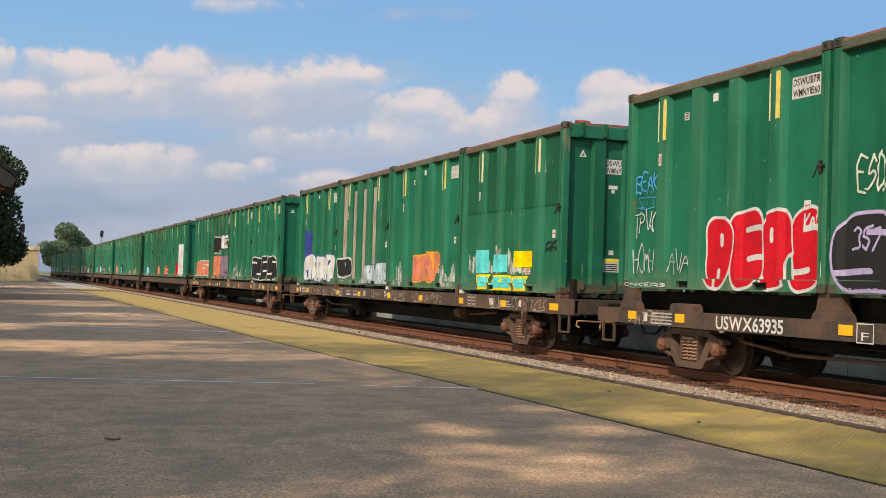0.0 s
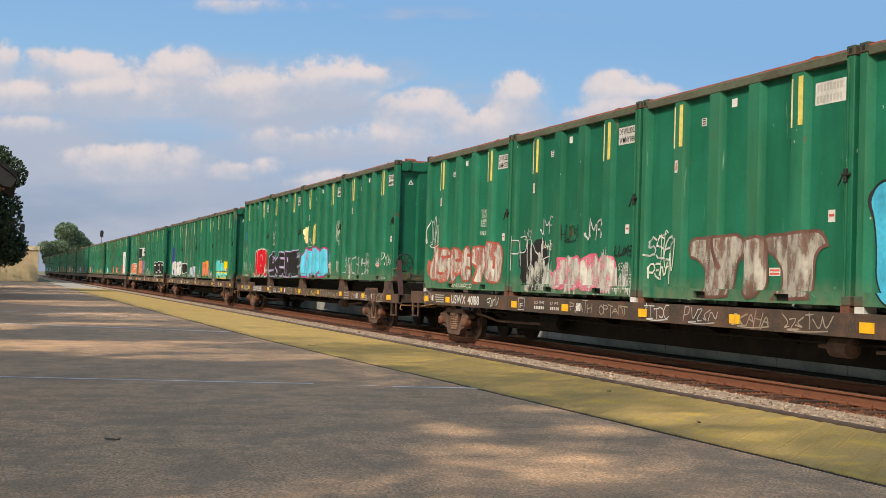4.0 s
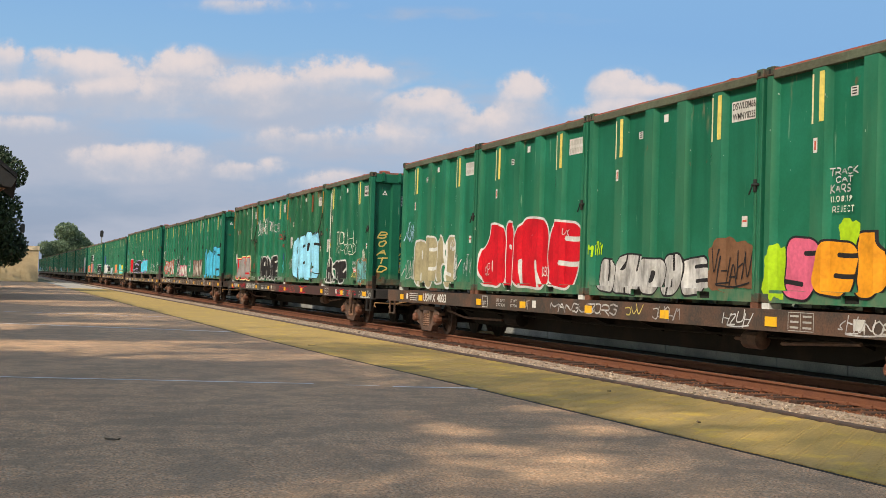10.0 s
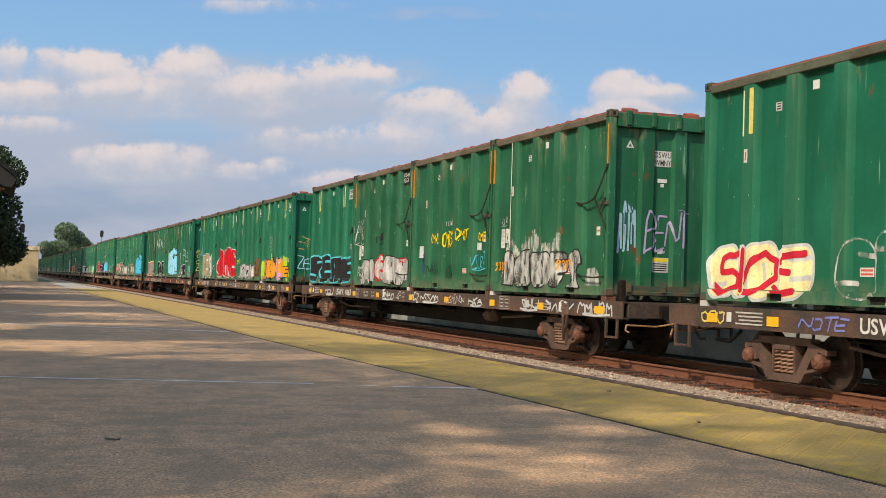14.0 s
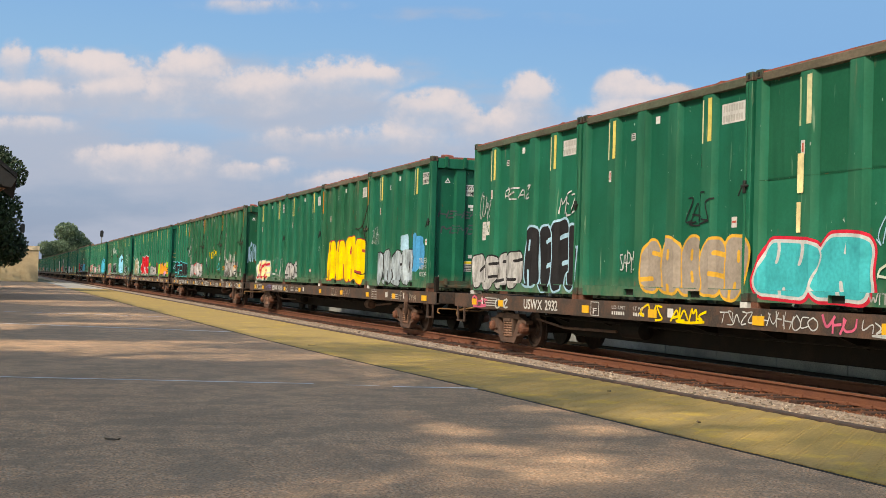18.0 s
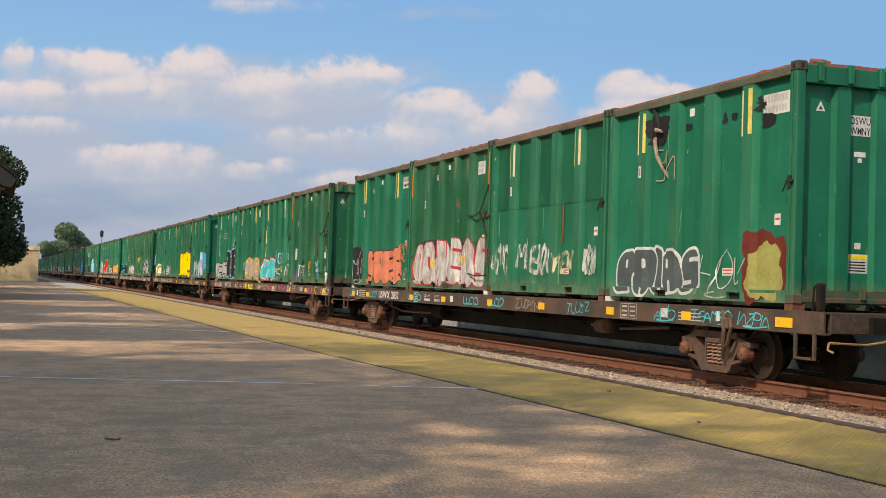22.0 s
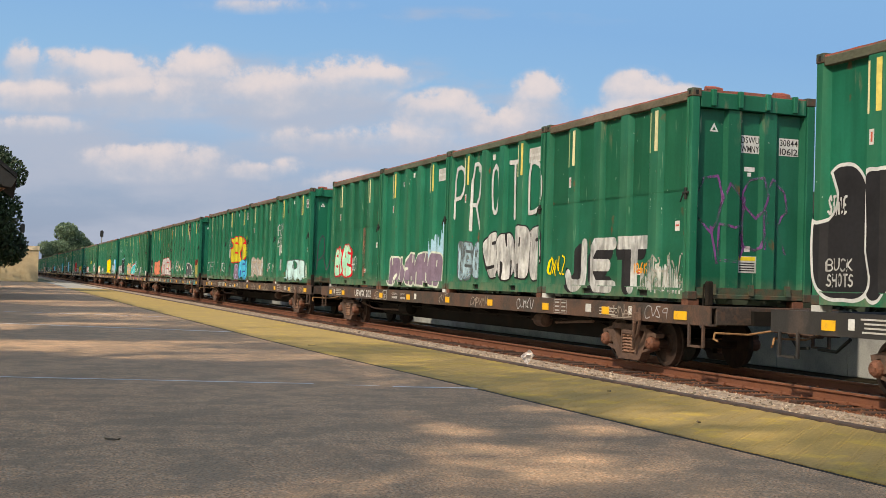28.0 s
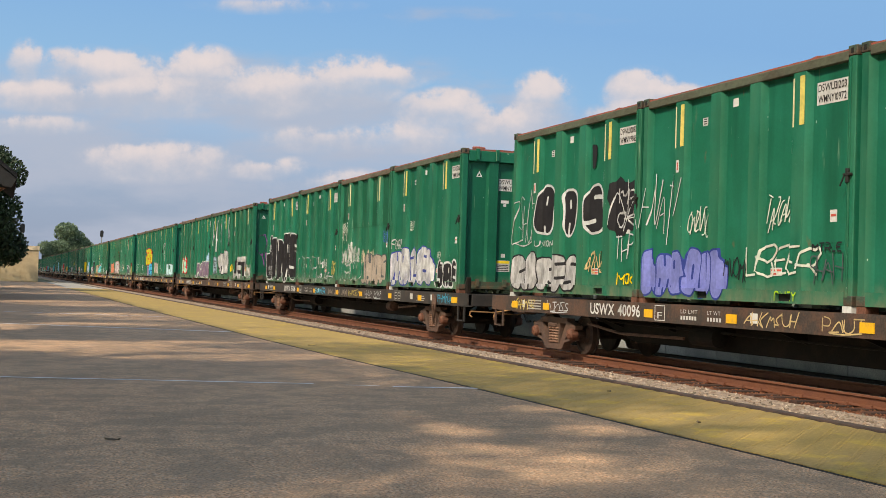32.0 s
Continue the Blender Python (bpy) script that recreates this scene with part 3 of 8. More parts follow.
def handwriting(text, x0, x1, z0, z1, r, wild, seed, step, lift):
    """Plain strokes of even width."""
    xs, zs, body, _ = letter_field(text, x0, x1, z0, z1, r, 0.004, wild, seed, step)
    return flat_shape(xs, zs, body, lift)


# What is cut out of a fat letter, on an 8 x 8 grid: narrow slits, and after a plus open corners.
CUTS = dict(A="46 45|40 41", B="46 45|43 42", C="85 44", D="45 43", E="86 46|83 43", F="86 46|83 53|+80 81", G="86 46|74 54", H="48 46|40 42", I="", J="+07 16", K="85 65|81 62",
            L="+88 86|+78 77", M="48 46|20 23|60 63", N="58 55|30 33", O="45 43", P="46 45|+81 82", Q="45 43|80 61", R="46 45|40 42", S="86 46|02 42", T="+03 02|+83 82",
            U="48 43", V="48 44|+00 02|+80 82", W="28 25|68 65|40 41", X="48 46|40 42|04 14|84 74", Y="48 46|+01 02|+81 82", Z="06 36|82 52", d="43 42|+08 07", i="35 55")
CUTS.update({"2": "06 36|82 52", "4": "46 45|+00 02"})


def to_strokes(gx, gz, chains):
    """How far each place lies from the nearest of some straight strokes."""
    d2 = np.full(gx.shape, 1e9)
    for ax, az, bx, bz in chains:
        dx, dz = bx - ax, bz - az
        t = np.clip(((gx - ax) * dx + (gz - az) * dz) / max(dx * dx + dz * dz, 1e-9), 0, 1)
        d2 = np.minimum(d2, (gx - ax - t * dx) ** 2 + (gz - az - t * dz) ** 2)
    return np.sqrt(d2)


def bubble(text, x0, x1, z0, z1, rim, wild, seed, step, lift, thin, halo=0.0):
    """Fat letters leaning on one another, each a swollen block with slits: halo, rim, fill, and the outline alone."""
    rnd = random.Random(seed)
    wide = [THIN.get(ch, 1.0) * rnd.uniform(0.92, 1.1) for ch in text]
    k, h, pad = (x1 - x0) / sum(wide), z1 - z0, rim + halo + step * 3
    xs = np.arange(x0 - pad - 0.1, x1 + pad + 0.1 + step, step)
    zs = np.arange(z0 - pad - 0.05, z1 + pad + 0.05 + step, step)
    xs = np.unique(np.round(np.concatenate([xs, [b for b in BREAKS if xs[0] < b < xs[-1]]]), 4))
    zs = np.unique(np.round(np.concatenate([zs, [b for b in (*LEVELS, BAND0, BAND0 + 0.004) if zs[0] < b < zs[-1]]]), 4))
    gx, gz = np.meshgrid(xs, zs)
    body, mass = np.full(gx.shape, -1.0), np.full(gx.shape, -1.0)
    x = x0
    for ch, w in zip(text, wide):
        cell = w * k
        top, base = 1 - wild * rnd.uniform(0, 0.28), wild * rnd.uniform(-0.04, 0.10)
        lean, ph, puff = wild * rnd.uniform(-0.25, 0.35), rnd.uniform(0, 6.3), rnd.uniform(0.98, 1.10)
        hz, hx = h * (top - base) / 2, cell * puff / 2
        cx, cz = x + cell / 2, z0 + h * (base + top) / 2
        # bend the letter: lean it, swell its head or foot, ripple its sides
        v = (gz - cz) / hz
        u = (gx - cx) - lean * cell * 0.5 * v - 0.05 * cell * np.sin(v * 2.6 + ph)
        u = u / (1 + wild * 0.30 * math.sin(ph) * np.clip(v, -1, 1))
        zz = (gz - cz) + 0.05 * h * wild * np.sin(u / cell * 4 + ph)
        r = min(0.42 * cell, 0.30 * h)
        qx, qz = np.abs(u) - hx + r, np.abs(zz) - hz + r
        f = r - np.sqrt(np.maximum(qx, 0) ** 2 + np.maximum(qz, 0) ** 2) - np.minimum(np.maximum(qx, qz), 0)
        slits, corners = [], []
        for chain in CUTS.get(ch, "").split("|"):
            if not chain:
                continue
            p = [((int(q[0]) / 4 - 1) * hx, (int(q[1]) / 4 - 1) * hz) for q in chain.lstrip("+").split()]
            (corners if chain[0] == "+" else slits).append((*p[0], *p[1]))
        if corners:
            f = np.minimum(f, to_strokes(u, zz, corners) - 0.27 * cell)
        g = np.minimum(f, to_strokes(u, zz, slits) - min(0.016 * h + 0.008, 0.06 * cell)) if slits else f
        body = np.maximum(body, np.minimum(g, -mass))
        mass = np.maximum(mass, f)
        x += cell
    return (flat_shape(xs, zs, mass + rim + halo, lift) if halo else ([], []), flat_shape(xs, zs, mass + rim, lift + 0.002),
            flat_shape(xs, zs, body - thin / 2, lift + 0.004), flat_shape(xs, zs, np.minimum(mass + rim, thin / 2 - body), lift + 0.004))


def flat_shape(xs, zs, f, lift):
    """The region where f is positive, as long strips inside and small faces along its border."""
    verts, faces = [], []
    cuts = {int(np.searchsorted(xs, b)) for b in BREAKS if xs[0] < b < xs[-1]}
    inn = f > 0
    count = inn[:-1, :-1].astype(int) + inn[:-1, 1:] + inn[1:, 1:] + inn[1:, :-1]

    def add(pts):
        n = len(verts)
        verts.extend((p[0], p[1], lift) for p in pts)
        faces.append(tuple(range(n, n + len(pts))))
    for j in range(count.shape[0]):
        row = count[j]
        if not row.any():
            continue
        start = None
        for i in range(len(row) + 1):
            full = i < len(row) and row[i] == 4
            if start is not None and (not full or i in cuts):
                add(((xs[start], zs[j]), (xs[i], zs[j]), (xs[i], zs[j + 1]), (xs[start], zs[j + 1])))
                start = None
            if full and start is None:
                start = i
            if i < len(row) and 0 < row[i] < 4:
                cs = ((i, j), (i + 1, j), (i + 1, j + 1), (i, j + 1))
                pts = []
                for (ai, aj), (bi, bj) in zip(cs, cs[1:] + cs[:1]):
                    fa, fb = f[aj, ai], f[bj, bi]
                    if fa > 0:
                        pts.append((xs[ai], zs[aj]))
                    if (fa > 0) != (fb > 0):
                        t = fa / (fa - fb)
                        pts.append((xs[ai] + t * (xs[bi] - xs[ai]), zs[aj] + t * (zs[bj] - zs[aj])))
                if len(pts) > 2:
                    add(pts)
    return verts, faces


def on_side(name, shape, material, parent, label="", flat=False, cut=True):
    """Lays a flat shape (across from the lead end, up, lift) on a container's near side, following its ribs."""
    verts, faces = shape
    if not verts:
        return None
    bm = bmesh.new()
    lay = bm.verts.layers.float.new("lift")
    vs = [bm.verts.new((0, v[0], v[1])) for v in verts]
    for v, q in zip(vs, verts):
        v[lay] = q[2]
    for f in faces:
        try:
            bm.faces.new([vs[i] for i in f])
        except ValueError:
            pass

    def in_pocket(f):
        c = f.calc_center_median()
        return LEVELS[0] < c.z < LEVELS[1] and any(a < c.y < b for a, b in POCKETS)
    if cut and not flat:
        lo, hi = min(v[0] for v in verts), max(v[0] for v in verts)
        for b in BREAKS:
            if lo < b < hi:
                bmesh.ops.bisect_plane(bm, geom=bm.verts[:] + bm.edges[:] + bm.faces[:], plane_co=(0, b, 0), plane_no=(0, 1, 0))
        for z in (*LEVELS, BAND0, BAND0 + 0.004):
            if min(v[1] for v in verts) < z < max(v[1] for v in verts):
                bmesh.ops.bisect_plane(bm, geom=bm.verts[:] + bm.edges[:] + bm.faces[:], plane_co=(0, 0, z), plane_no=(0, 0, 1))
    bmesh.ops.delete(bm, geom=[f for f in bm.faces if in_pocket(f)], context="FACES")
    for v in bm.verts:
        x, z = v.co.y, v.co.z
        d = 0.0 if flat else depth_at(x, z)
        v.co = (-CW / 2 + d - 0.004 - v[lay], CL / 2 - x, z)
    for f in bm.faces:
        f.normal_update()
        if f.normal.x > 0:
            f.normal_flip()
    me = bpy.data.meshes.new("mesh")
    bm.to_mesh(me)
    bm.free()
    return part(name, me, material, parent, label)


def rect(x0, x1, z0, z1, lift=0.0):
    return [(x0, z0, lift), (x1, z0, lift), (x1, z1, lift), (x0, z1, lift)], [(0, 1, 2, 3)]


def join(*shapes):
    verts, faces = [], []
    for v, f in shapes:
        n = len(verts)
        verts += v
        faces += [tuple(n + i for i in q) for q in f]
    return verts, faces


# ---------------------------------------------------------------- containers
def near_side():
    bm = bmesh.new()
    line = [(POST, 0.0)]
    for a, b in BAYS:
        line += [(a + 0.0001, 0), (a + FLANK, DEEP), (b - FLANK, DEEP), (b - 0.0001, 0)]
    line.append((CL - POST, 0.0))
    X = -CW / 2
    cols = []
    for y, d in line:
        cols.append([bm.verts.new((X + d, CL / 2 - y, BAND0)), bm.verts.new((X + d, CL / 2 - y, BAND1)),
                     bm.verts.new((X + 0.14, CL / 2 - y, BAND1)), bm.verts.new((X + 0.14, CL / 2 - y, BAND0))])
    for p, c in zip(cols, cols[1:]):
        for i in range(4):
            bm.faces.new((p[i], c[i], c[(i + 1) % 4], p[(i + 1) % 4]))
    bm.faces.new(cols[0])
    bm.faces.new(cols[-1][::-1])
    return bm


def end_wall():
    """The end that faces back along the train: two upright ribs between three bays."""
    bm = bmesh.new()
    w = CW - 2 * POST
    line, x = [(0, 0.10)], 0
    for i in range(3):
        a, b = w * i / 3 + (0.13 if i else 0.02), w * (i + 1) / 3 - (0.13 if i < 2 else 0.02)
        line += [(a, 0.02 if i else 0.0), (a + 0.06, 0.10), (b - 0.06, 0.10), (b, 0.02 if i < 2 else 0.0)]
    line.append((w, 0.10))
    line[0], line[-1] = (0, 0.0), (w, 0.0)
    cols = []
    for y, d in line:
        xx, yy = -CW / 2 + POST + y, -CL / 2 + 0.03 + d
        cols.append([bm.verts.new((xx, yy, 0.22)), bm.verts.new((xx, yy, CH - 0.30)), bm.verts.new((xx, -CL / 2 + 0.20, CH - 0.30)), bm.verts.new((xx, -CL / 2 + 0.20, 0.22))])
    for p, c in zip(cols, cols[1:]):
        for i in range(4):
            bm.faces.new((p[i], c[i], c[(i + 1) % 4], p[(i + 1) % 4]))
    bm.faces.new(cols[0])
    bm.faces.new(cols[-1][::-1])
    return bm


def casting():
    bm = bmesh.new()
    box(bm, -0.095, 0.095, -0.095, 0.095, -0.065, 0.085, 0.012)
    return finish(bm)


def container(green, trim, label, far=False):
    """One tall open-top waste container, at its base's middle."""
    top = thing("waste_container", None, None, label, "container", "waste containers on the train")
    part("side_wall", near_side(), green, top)
    bm = bmesh.new()
    box(bm, CW / 2 - 0.08, CW / 2, -CL / 2 + POST, CL / 2 - POST, BAND0, BAND1)
    for i in range(6):
        y = -CL / 2 + POST + (CL - 2 * POST) * i / 5
        box(bm, CW / 2 - 0.001, CW / 2 + 0.03, y - 0.12, y + 0.12, BAND0, BAND1)
    part("side_wall", bm, green, top)
    part("end_wall", end_wall(), green, top)
    bm = bmesh.new()
    box(bm, -CW / 2 + POST, CW / 2 - POST, CL / 2 - 0.12, CL / 2 - 0.04, 0.22, CH - 0.17)
    part("end_wall", bm, green, top)
    bm = bmesh.new()
    box(bm, -CW / 2 + 0.1, CW / 2 - 0.1, -CL / 2 + 0.1, CL / 2 - 0.1, 0.10, 0.19)
    part("floor_panel", bm, SLOT, top)
    for sx in (-1, 1):
        bm = bmesh.new()
        x0 = sx * CW / 2 - (0.006 if sx < 0 else 0.144)
        box(bm, x0, x0 + 0.15, -CL / 2 + 0.18, CL / 2 - 0.18, BAND1, CH - 0.03, 0.01)
        part("top_rail", bm, TOP_RAIL_BROWN if green in (GREEN_OLD, GREEN_MID) else TOP_RAIL, top, "weathered grey-brown top rail")
        bm = bmesh.new()
        x0 = sx * CW / 2 + (-0.002 if sx < 0 else -0.118)
        cuts = [-CL / 2 + 0.18, -1.62, -1.24, 0.72, 1.10, CL / 2 - 0.18]
        for a, b in ((cuts[0], cuts[1]), (cuts[2], cuts[3]), (cuts[4], cuts[5])):
            box(bm, x0, x0 + 0.12, a, b, 0.0, BAND0 - 0.002)
        for a, b in ((cuts[1], cuts[2]), (cuts[3], cuts[4])):
            box(bm, x0, x0 + 0.12, a, b, 0.145, BAND0 - 0.002)
            box(bm, x0, x0 + 0.12, a, b, 0.0, 0.03)
        part("bottom_rail", bm, green, top)
        if sx < 0:
            for a, b in ((cuts[1], cuts[2]), (cuts[3], cuts[4])):
                bm = bmesh.new()
                box(bm, x0 + 0.06, x0 + 0.11, a + 0.004, b - 0.004, 0.034, 0.141)
                part("fork_pocket", bm, SLOT, top, "dark fork-lift pocket")
        for sy in (-1, 1):
            bm = bmesh.new()
            x1 = sx * (CW / 2 - POST / 2)
            y1 = sy * (CL / 2 - POST / 2)
            h = POST / 2
            box(bm, x1 - h, x1 + h, y1 - h, y1 + h, 0.12, CH - 0.11, 0.012)
            part("corner_post", bm, green, top)
    me = casting()
    me.materials.append(CASTING)
    for sx in (-1, 1):
        for sy in (-1, 1):
            for z in ((CH - 0.05,) if far else (0.06, CH - 0.05)):
                ob = part("corner_casting", me, CASTING, top)
                ob.location = (sx * (CW / 2 - 0.085), sy * (CL / 2 - 0.085), z)
                if z > 1 and sx < 0 and not far:
                    for hx, hy, name in ((-0.097, 0.0, "casting_slot"), (0.0, sy * 0.097, "casting_slot")):
                        bm = bmesh.new()
                        wx, wy = (0.003, 0.028) if hx else (0.028, 0.003)
                        box(bm, hx - wx, hx + wx, hy - wy, hy + wy, -0.03, 0.045)
                        part(name, bm, SLOT, ob)
    # door-end frame: header with hinge lugs, sill with brackets
    bm = bmesh.new()
    box(bm, -CW / 2 + 0.18, CW / 2 - 0.18, -CL / 2 + 0.01, -CL / 2 + 0.16, CH - 0.298, CH - 0.014, 0.012)
    part("header", bm, green, top)
    for x in (() if far else (-0.86, -0.30, 0.28, 0.86)):
        bm = bmesh.new()
        box(bm, x - 0.05, x + 0.05, -CL / 2 - 0.035, -CL / 2 + 0.12, CH - 0.27, CH + 0.035, 0.015)
        part("hinge_lug", bm, green, top)
    bm = bmesh.new()
    box(bm, -CW / 2 + 0.18, CW / 2 - 0.18, -CL / 2 + 0.0, -CL / 2 + 0.16, 0.02, 0.10, 0.01)
    box(bm, -CW / 2 + 0.18, CW / 2 - 0.18, -CL / 2 + 0.03, -CL / 2 + 0.14, 0.10, 0.218)
    part("door_sill", bm, trim, top, "rusty lower door frame")
    for x in (() if far else (-0.78, 0.0, 0.78)):
        bm = bmesh.new()
        prism(bm, [(-CL / 2 - 0.03, 0.09), (-CL / 2 + 0.02, 0.09), (-CL / 2 + 0.03, 0.28), (-CL / 2 - 0.01, 0.28)], "x", x - 0.05, x + 0.05)
        part("sill_clamp", bm, trim, top)
    # hinge bars and latch by the near rear post
    for dy, r in (() if far else ((0.02, 0.014), (0.055, 0.012))):
        bm = bmesh.new()
        tube(bm, [(-CW / 2 - 0.012, -CL / 2 + 0.085 + dy, 0.12), (-CW / 2 - 0.012, -CL / 2 + 0.085 + dy, CH - 0.14)], r, 6)
        part("hinge_bar", bm, green, top)
    bm = bmesh.new()
    box(bm, -CW / 2 - 0.05, -CW / 2 + 0.002, -CL / 2 + 0.03, -CL / 2 + 0.20, 1.86, 1.90, 0.008)
    box(bm, -CW / 2 - 0.045, -CW / 2 + 0.002, -CL / 2 + 0.09, -CL / 2 + 0.15, 1.76, 1.97, 0.008)
    tube(bm, [(-CW / 2 - 0.04, -CL / 2 + 0.16, 1.88), (-CW / 2 - 0.05, -CL / 2 + 0.25, 1.72)], 0.014, 6)
    part("latch", bm, GASKET, top, "dark steel door latch")
    # covering
    rnd = random.Random(len(label))
    bm = bmesh.new()
    nx, ny, grid = 5, 34, []
    for i in range(nx + 1):
        row = []
        for j in range(ny + 1):
            u, v = i / nx, j / ny
            z = CH - 0.006 + 0.05 * math.sin(math.pi * u) + 0.006 * rnd.random() + (rnd.uniform(0.012, 0.035) if rnd.random() < 0.05 else 0)
            row.append(bm.verts.new((-CW / 2 + 0.012 + (CW - 0.024) * u, -CL / 2 + 0.04 + (CL - 0.08) * v, z)))
        grid.append(row)
    for i in range(nx):
        for j in range(ny):
            bm.faces.new((grid[i][j], grid[i + 1][j], grid[i + 1][j + 1], grid[i][j + 1]))
    for edge_ in (grid[0], grid[-1]):
        hem = [bm.verts.new((v.co.x, v.co.y, CH - 0.029)) for v in edge_]
        for j in range(ny):
            bm.faces.new((edge_[j], edge_[j + 1], hem[j + 1], hem[j]))
    for row in ([r_[0] for r_ in grid], [r_[-1] for r_ in grid]):
        hem = [bm.verts.new((v.co.x, v.co.y, CH - 0.029)) for v in row]
        for j in range(nx):
            bm.faces.new((row[j], row[j + 1], hem[j + 1], hem[j]))
    for x in (() if far else (-0.98, 0.45)):
        tube(bm, [(x, -CL / 2 + 0.10, CH + 0.045), (x + 0.18, -CL / 2 + 0.09, CH + 0.055), (x + 0.34, -CL / 2 + 0.11, CH + 0.04)], 0.05, 7)
    part("tarpaulin_cover", bm, TARP, top, "rust-red wrinkled cover over the load")
    return top


YEL = paint((0.66, 0.56, 0.16))
PALE = paint((0.62, 0.60, 0.36))
WHT = paint((0.58, 0.59, 0.59))
GREY = paint((0.45, 0.45, 0.44))
INK = paint((0.02, 0.02, 0.022))
ORANGE = paint((0.58, 0.20, 0.02))
CAUTION = paint((0.80, 0.62, 0.05))


def end_mark(name, x0, x1, z0, z1, material, parent, label="", lift=0.0, bay=1):
    """A flat label in a bay of the door end; x0, x1 run across from the near post."""
    bm = bmesh.new()
    y = -CL / 2 + 0.13 - 0.004 - lift
    vs = [bm.verts.new((-CW / 2 + x, y, z)) for x, z in ((x0, z0), (x1, z0), (x1, z1), (x0, z1))]
    bm.faces.new(vs)
    me = bpy.data.meshes.new("mesh")
    bm.to_mesh(me)
    bm.free()
    return part(name, me, material, parent, label)


def end_depth(x):
    """How far the door end lies back at x metres from the near corner."""
    w, x = CW - 2 * POST, x - POST
    for i in range(3):
        a, b = w * i / 3 + (0.13 if i else 0.02), w * (i + 1) / 3 - (0.13 if i < 2 else 0.02)
        if a <= x <= b:
            return 0.02 + 0.08 * min(1.0, (x - a) / 0.06, (b - x) / 0.06)
    return 0.02 if 0 < x < w else 0.0


def on_end(name, shape, material, parent, lift, label=""):
    """Lays a flat shape on the ribbed door end."""
    vs, fs = shape
    me = bpy.data.meshes.new("mesh")
    me.from_pydata([(-CW / 2 + a, -CL / 2 + 0.03 + end_depth(a) - 0.004 - lift - c, b) for a, b, c in vs], [], fs)
    return part(name, me, material, parent, label)


def end_word(name, text, x0, x1, z0, z1, material, parent, label="", fat=0.0, lift=0.002):
    return on_end(name, word(text, x0, x1, z0, z1, fat), material, parent, lift, label)


def plate_marks(c, style, far=False):
    """Stripes, plates and stickers that every container of a style carries."""
    if style in ("yellow", "faint"):
        y, p = (YEL, PALE) if style == "yellow" else (PALE, paint((0.30, 0.40, 0.22)))
        r1, r4 = POST + _span, POST + 4 * _span
        for r in (r1, r4):
            on_side("marking_stripe", rect(r - 0.148, r - 0.108, 2.70, 3.45), p, c, "thin pale edge stripe")
            on_side("marking_stripe", rect(r + 0.022, r + 0.140, 2.72, 3.47), y, c, "broad yellow stripe" if style == "yellow" else "faded yellow stripe")
    else:
        for x in (0.02, CL - 0.15):
            on_side("marking_stripe", rect(x, x + 0.12, 2.62, 3.46), ORANGE, c, "orange stripe on the corner post", flat=True)
    if far:
        end_mark("end_plate", 1.08, 1.50, 2.66, 2.98, WHT, c, "white owner plate")
        return
    if style == "faint":
        for a, b in BAYS:
            on_side("upper_panel", rect(a + FLANK + 0.01, b - FLANK - 0.01, 1.96, 3.50, 0.004), GREEN_DARK, c, "darker green replacement panel")
        on_side("panel_seam", rect(POST, CL - POST, 1.935, 1.950, 0.003), GREEN_DARK, c)
    for x, z in ((POST + _span - 0.10, 2.26), (POST + 4 * _span - 0.25, 2.30)):
        on_side("sticker", rect(x, x + 0.10, z, z + 0.22), WHT, c, "small white sticker", flat=False)
        on_side("sticker_print", rect(x + 0.03, x + 0.07, z + 0.04, z + 0.18, 0.002), paint((0.55, 0.12, 0.08)), c)
    x = POST + 1.55 * _span
    on_side("sticker", rect(x, x + 0.16, 3.02, 3.16), WHT, c, "small white sticker")
    on_side("sticker_print", join(*[rect(x + 0.03, x + 0.13, 3.045 + 0.04 * i, 3.065 + 0.04 * i, 0.002) for i in range(3)]), INK, c)
    x = POST + 2.35 * _span
    on_side("sticker", rect(x, x + 0.16, 3.24, 3.38), WHT, c, "small square sticker")
    x = CL - 0.62
    on_side("sticker", rect(x, x + 0.16, 1.22, 1.40), WHT, c, "white sticker by the rear post")
    on_side("sticker_print", rect(x + 0.02, x + 0.14, 1.30, 1.335, 0.002), paint((0.55, 0.10, 0.08)), c)
    x = CL - 2.05
    on_side("sticker", rect(x, x + 0.30, 0.42, 0.55), WHT, c, "white and red sticker low on the side")
    on_side("sticker_print", join(rect(x + 0.02, x + 0.28, 0.44, 0.47, 0.002), rect(x + 0.02, x + 0.28, 0.495, 0.525, 0.002)), paint((0.60, 0.10, 0.08)), c)
    # door end
    on_end("warning_triangle", ([(0.44, 3.00, 0.0), (0.62, 3.00, 0.0), (0.53, 3.16, 0.0)], [(0, 1, 2)]), WHT, c, 0.002, "small white triangle sticker")
    on_end("triangle_print", ([(0.49, 3.025, 0.0), (0.57, 3.025, 0.0), (0.53, 3.09, 0.0)], [(0, 1, 2)]), GREEN_DARK, c, 0.004)
    end_mark("end_plate", 1.08, 1.50, 2.66, 2.98, WHT, c, "white owner plate with black letters")
    end_word("end_letters", "DSWU", 1.10, 1.48, 2.84, 2.96, INK, c, fat=0.01)
    end_word("end_letters", "WMNY", 1.10, 1.48, 2.68, 2.80, INK, c, fat=0.01)
    end_mark("sticker", 1.18, 1.40, 2.33, 2.41, WHT, c, "small white sticker")
    end_mark("sticker", 1.25, 1.33, 2.24, 2.31, WHT, c)
    end_mark("caution_plate", 1.08, 1.48, 0.50, 0.80, WHT, c, "white and yellow caution plate")
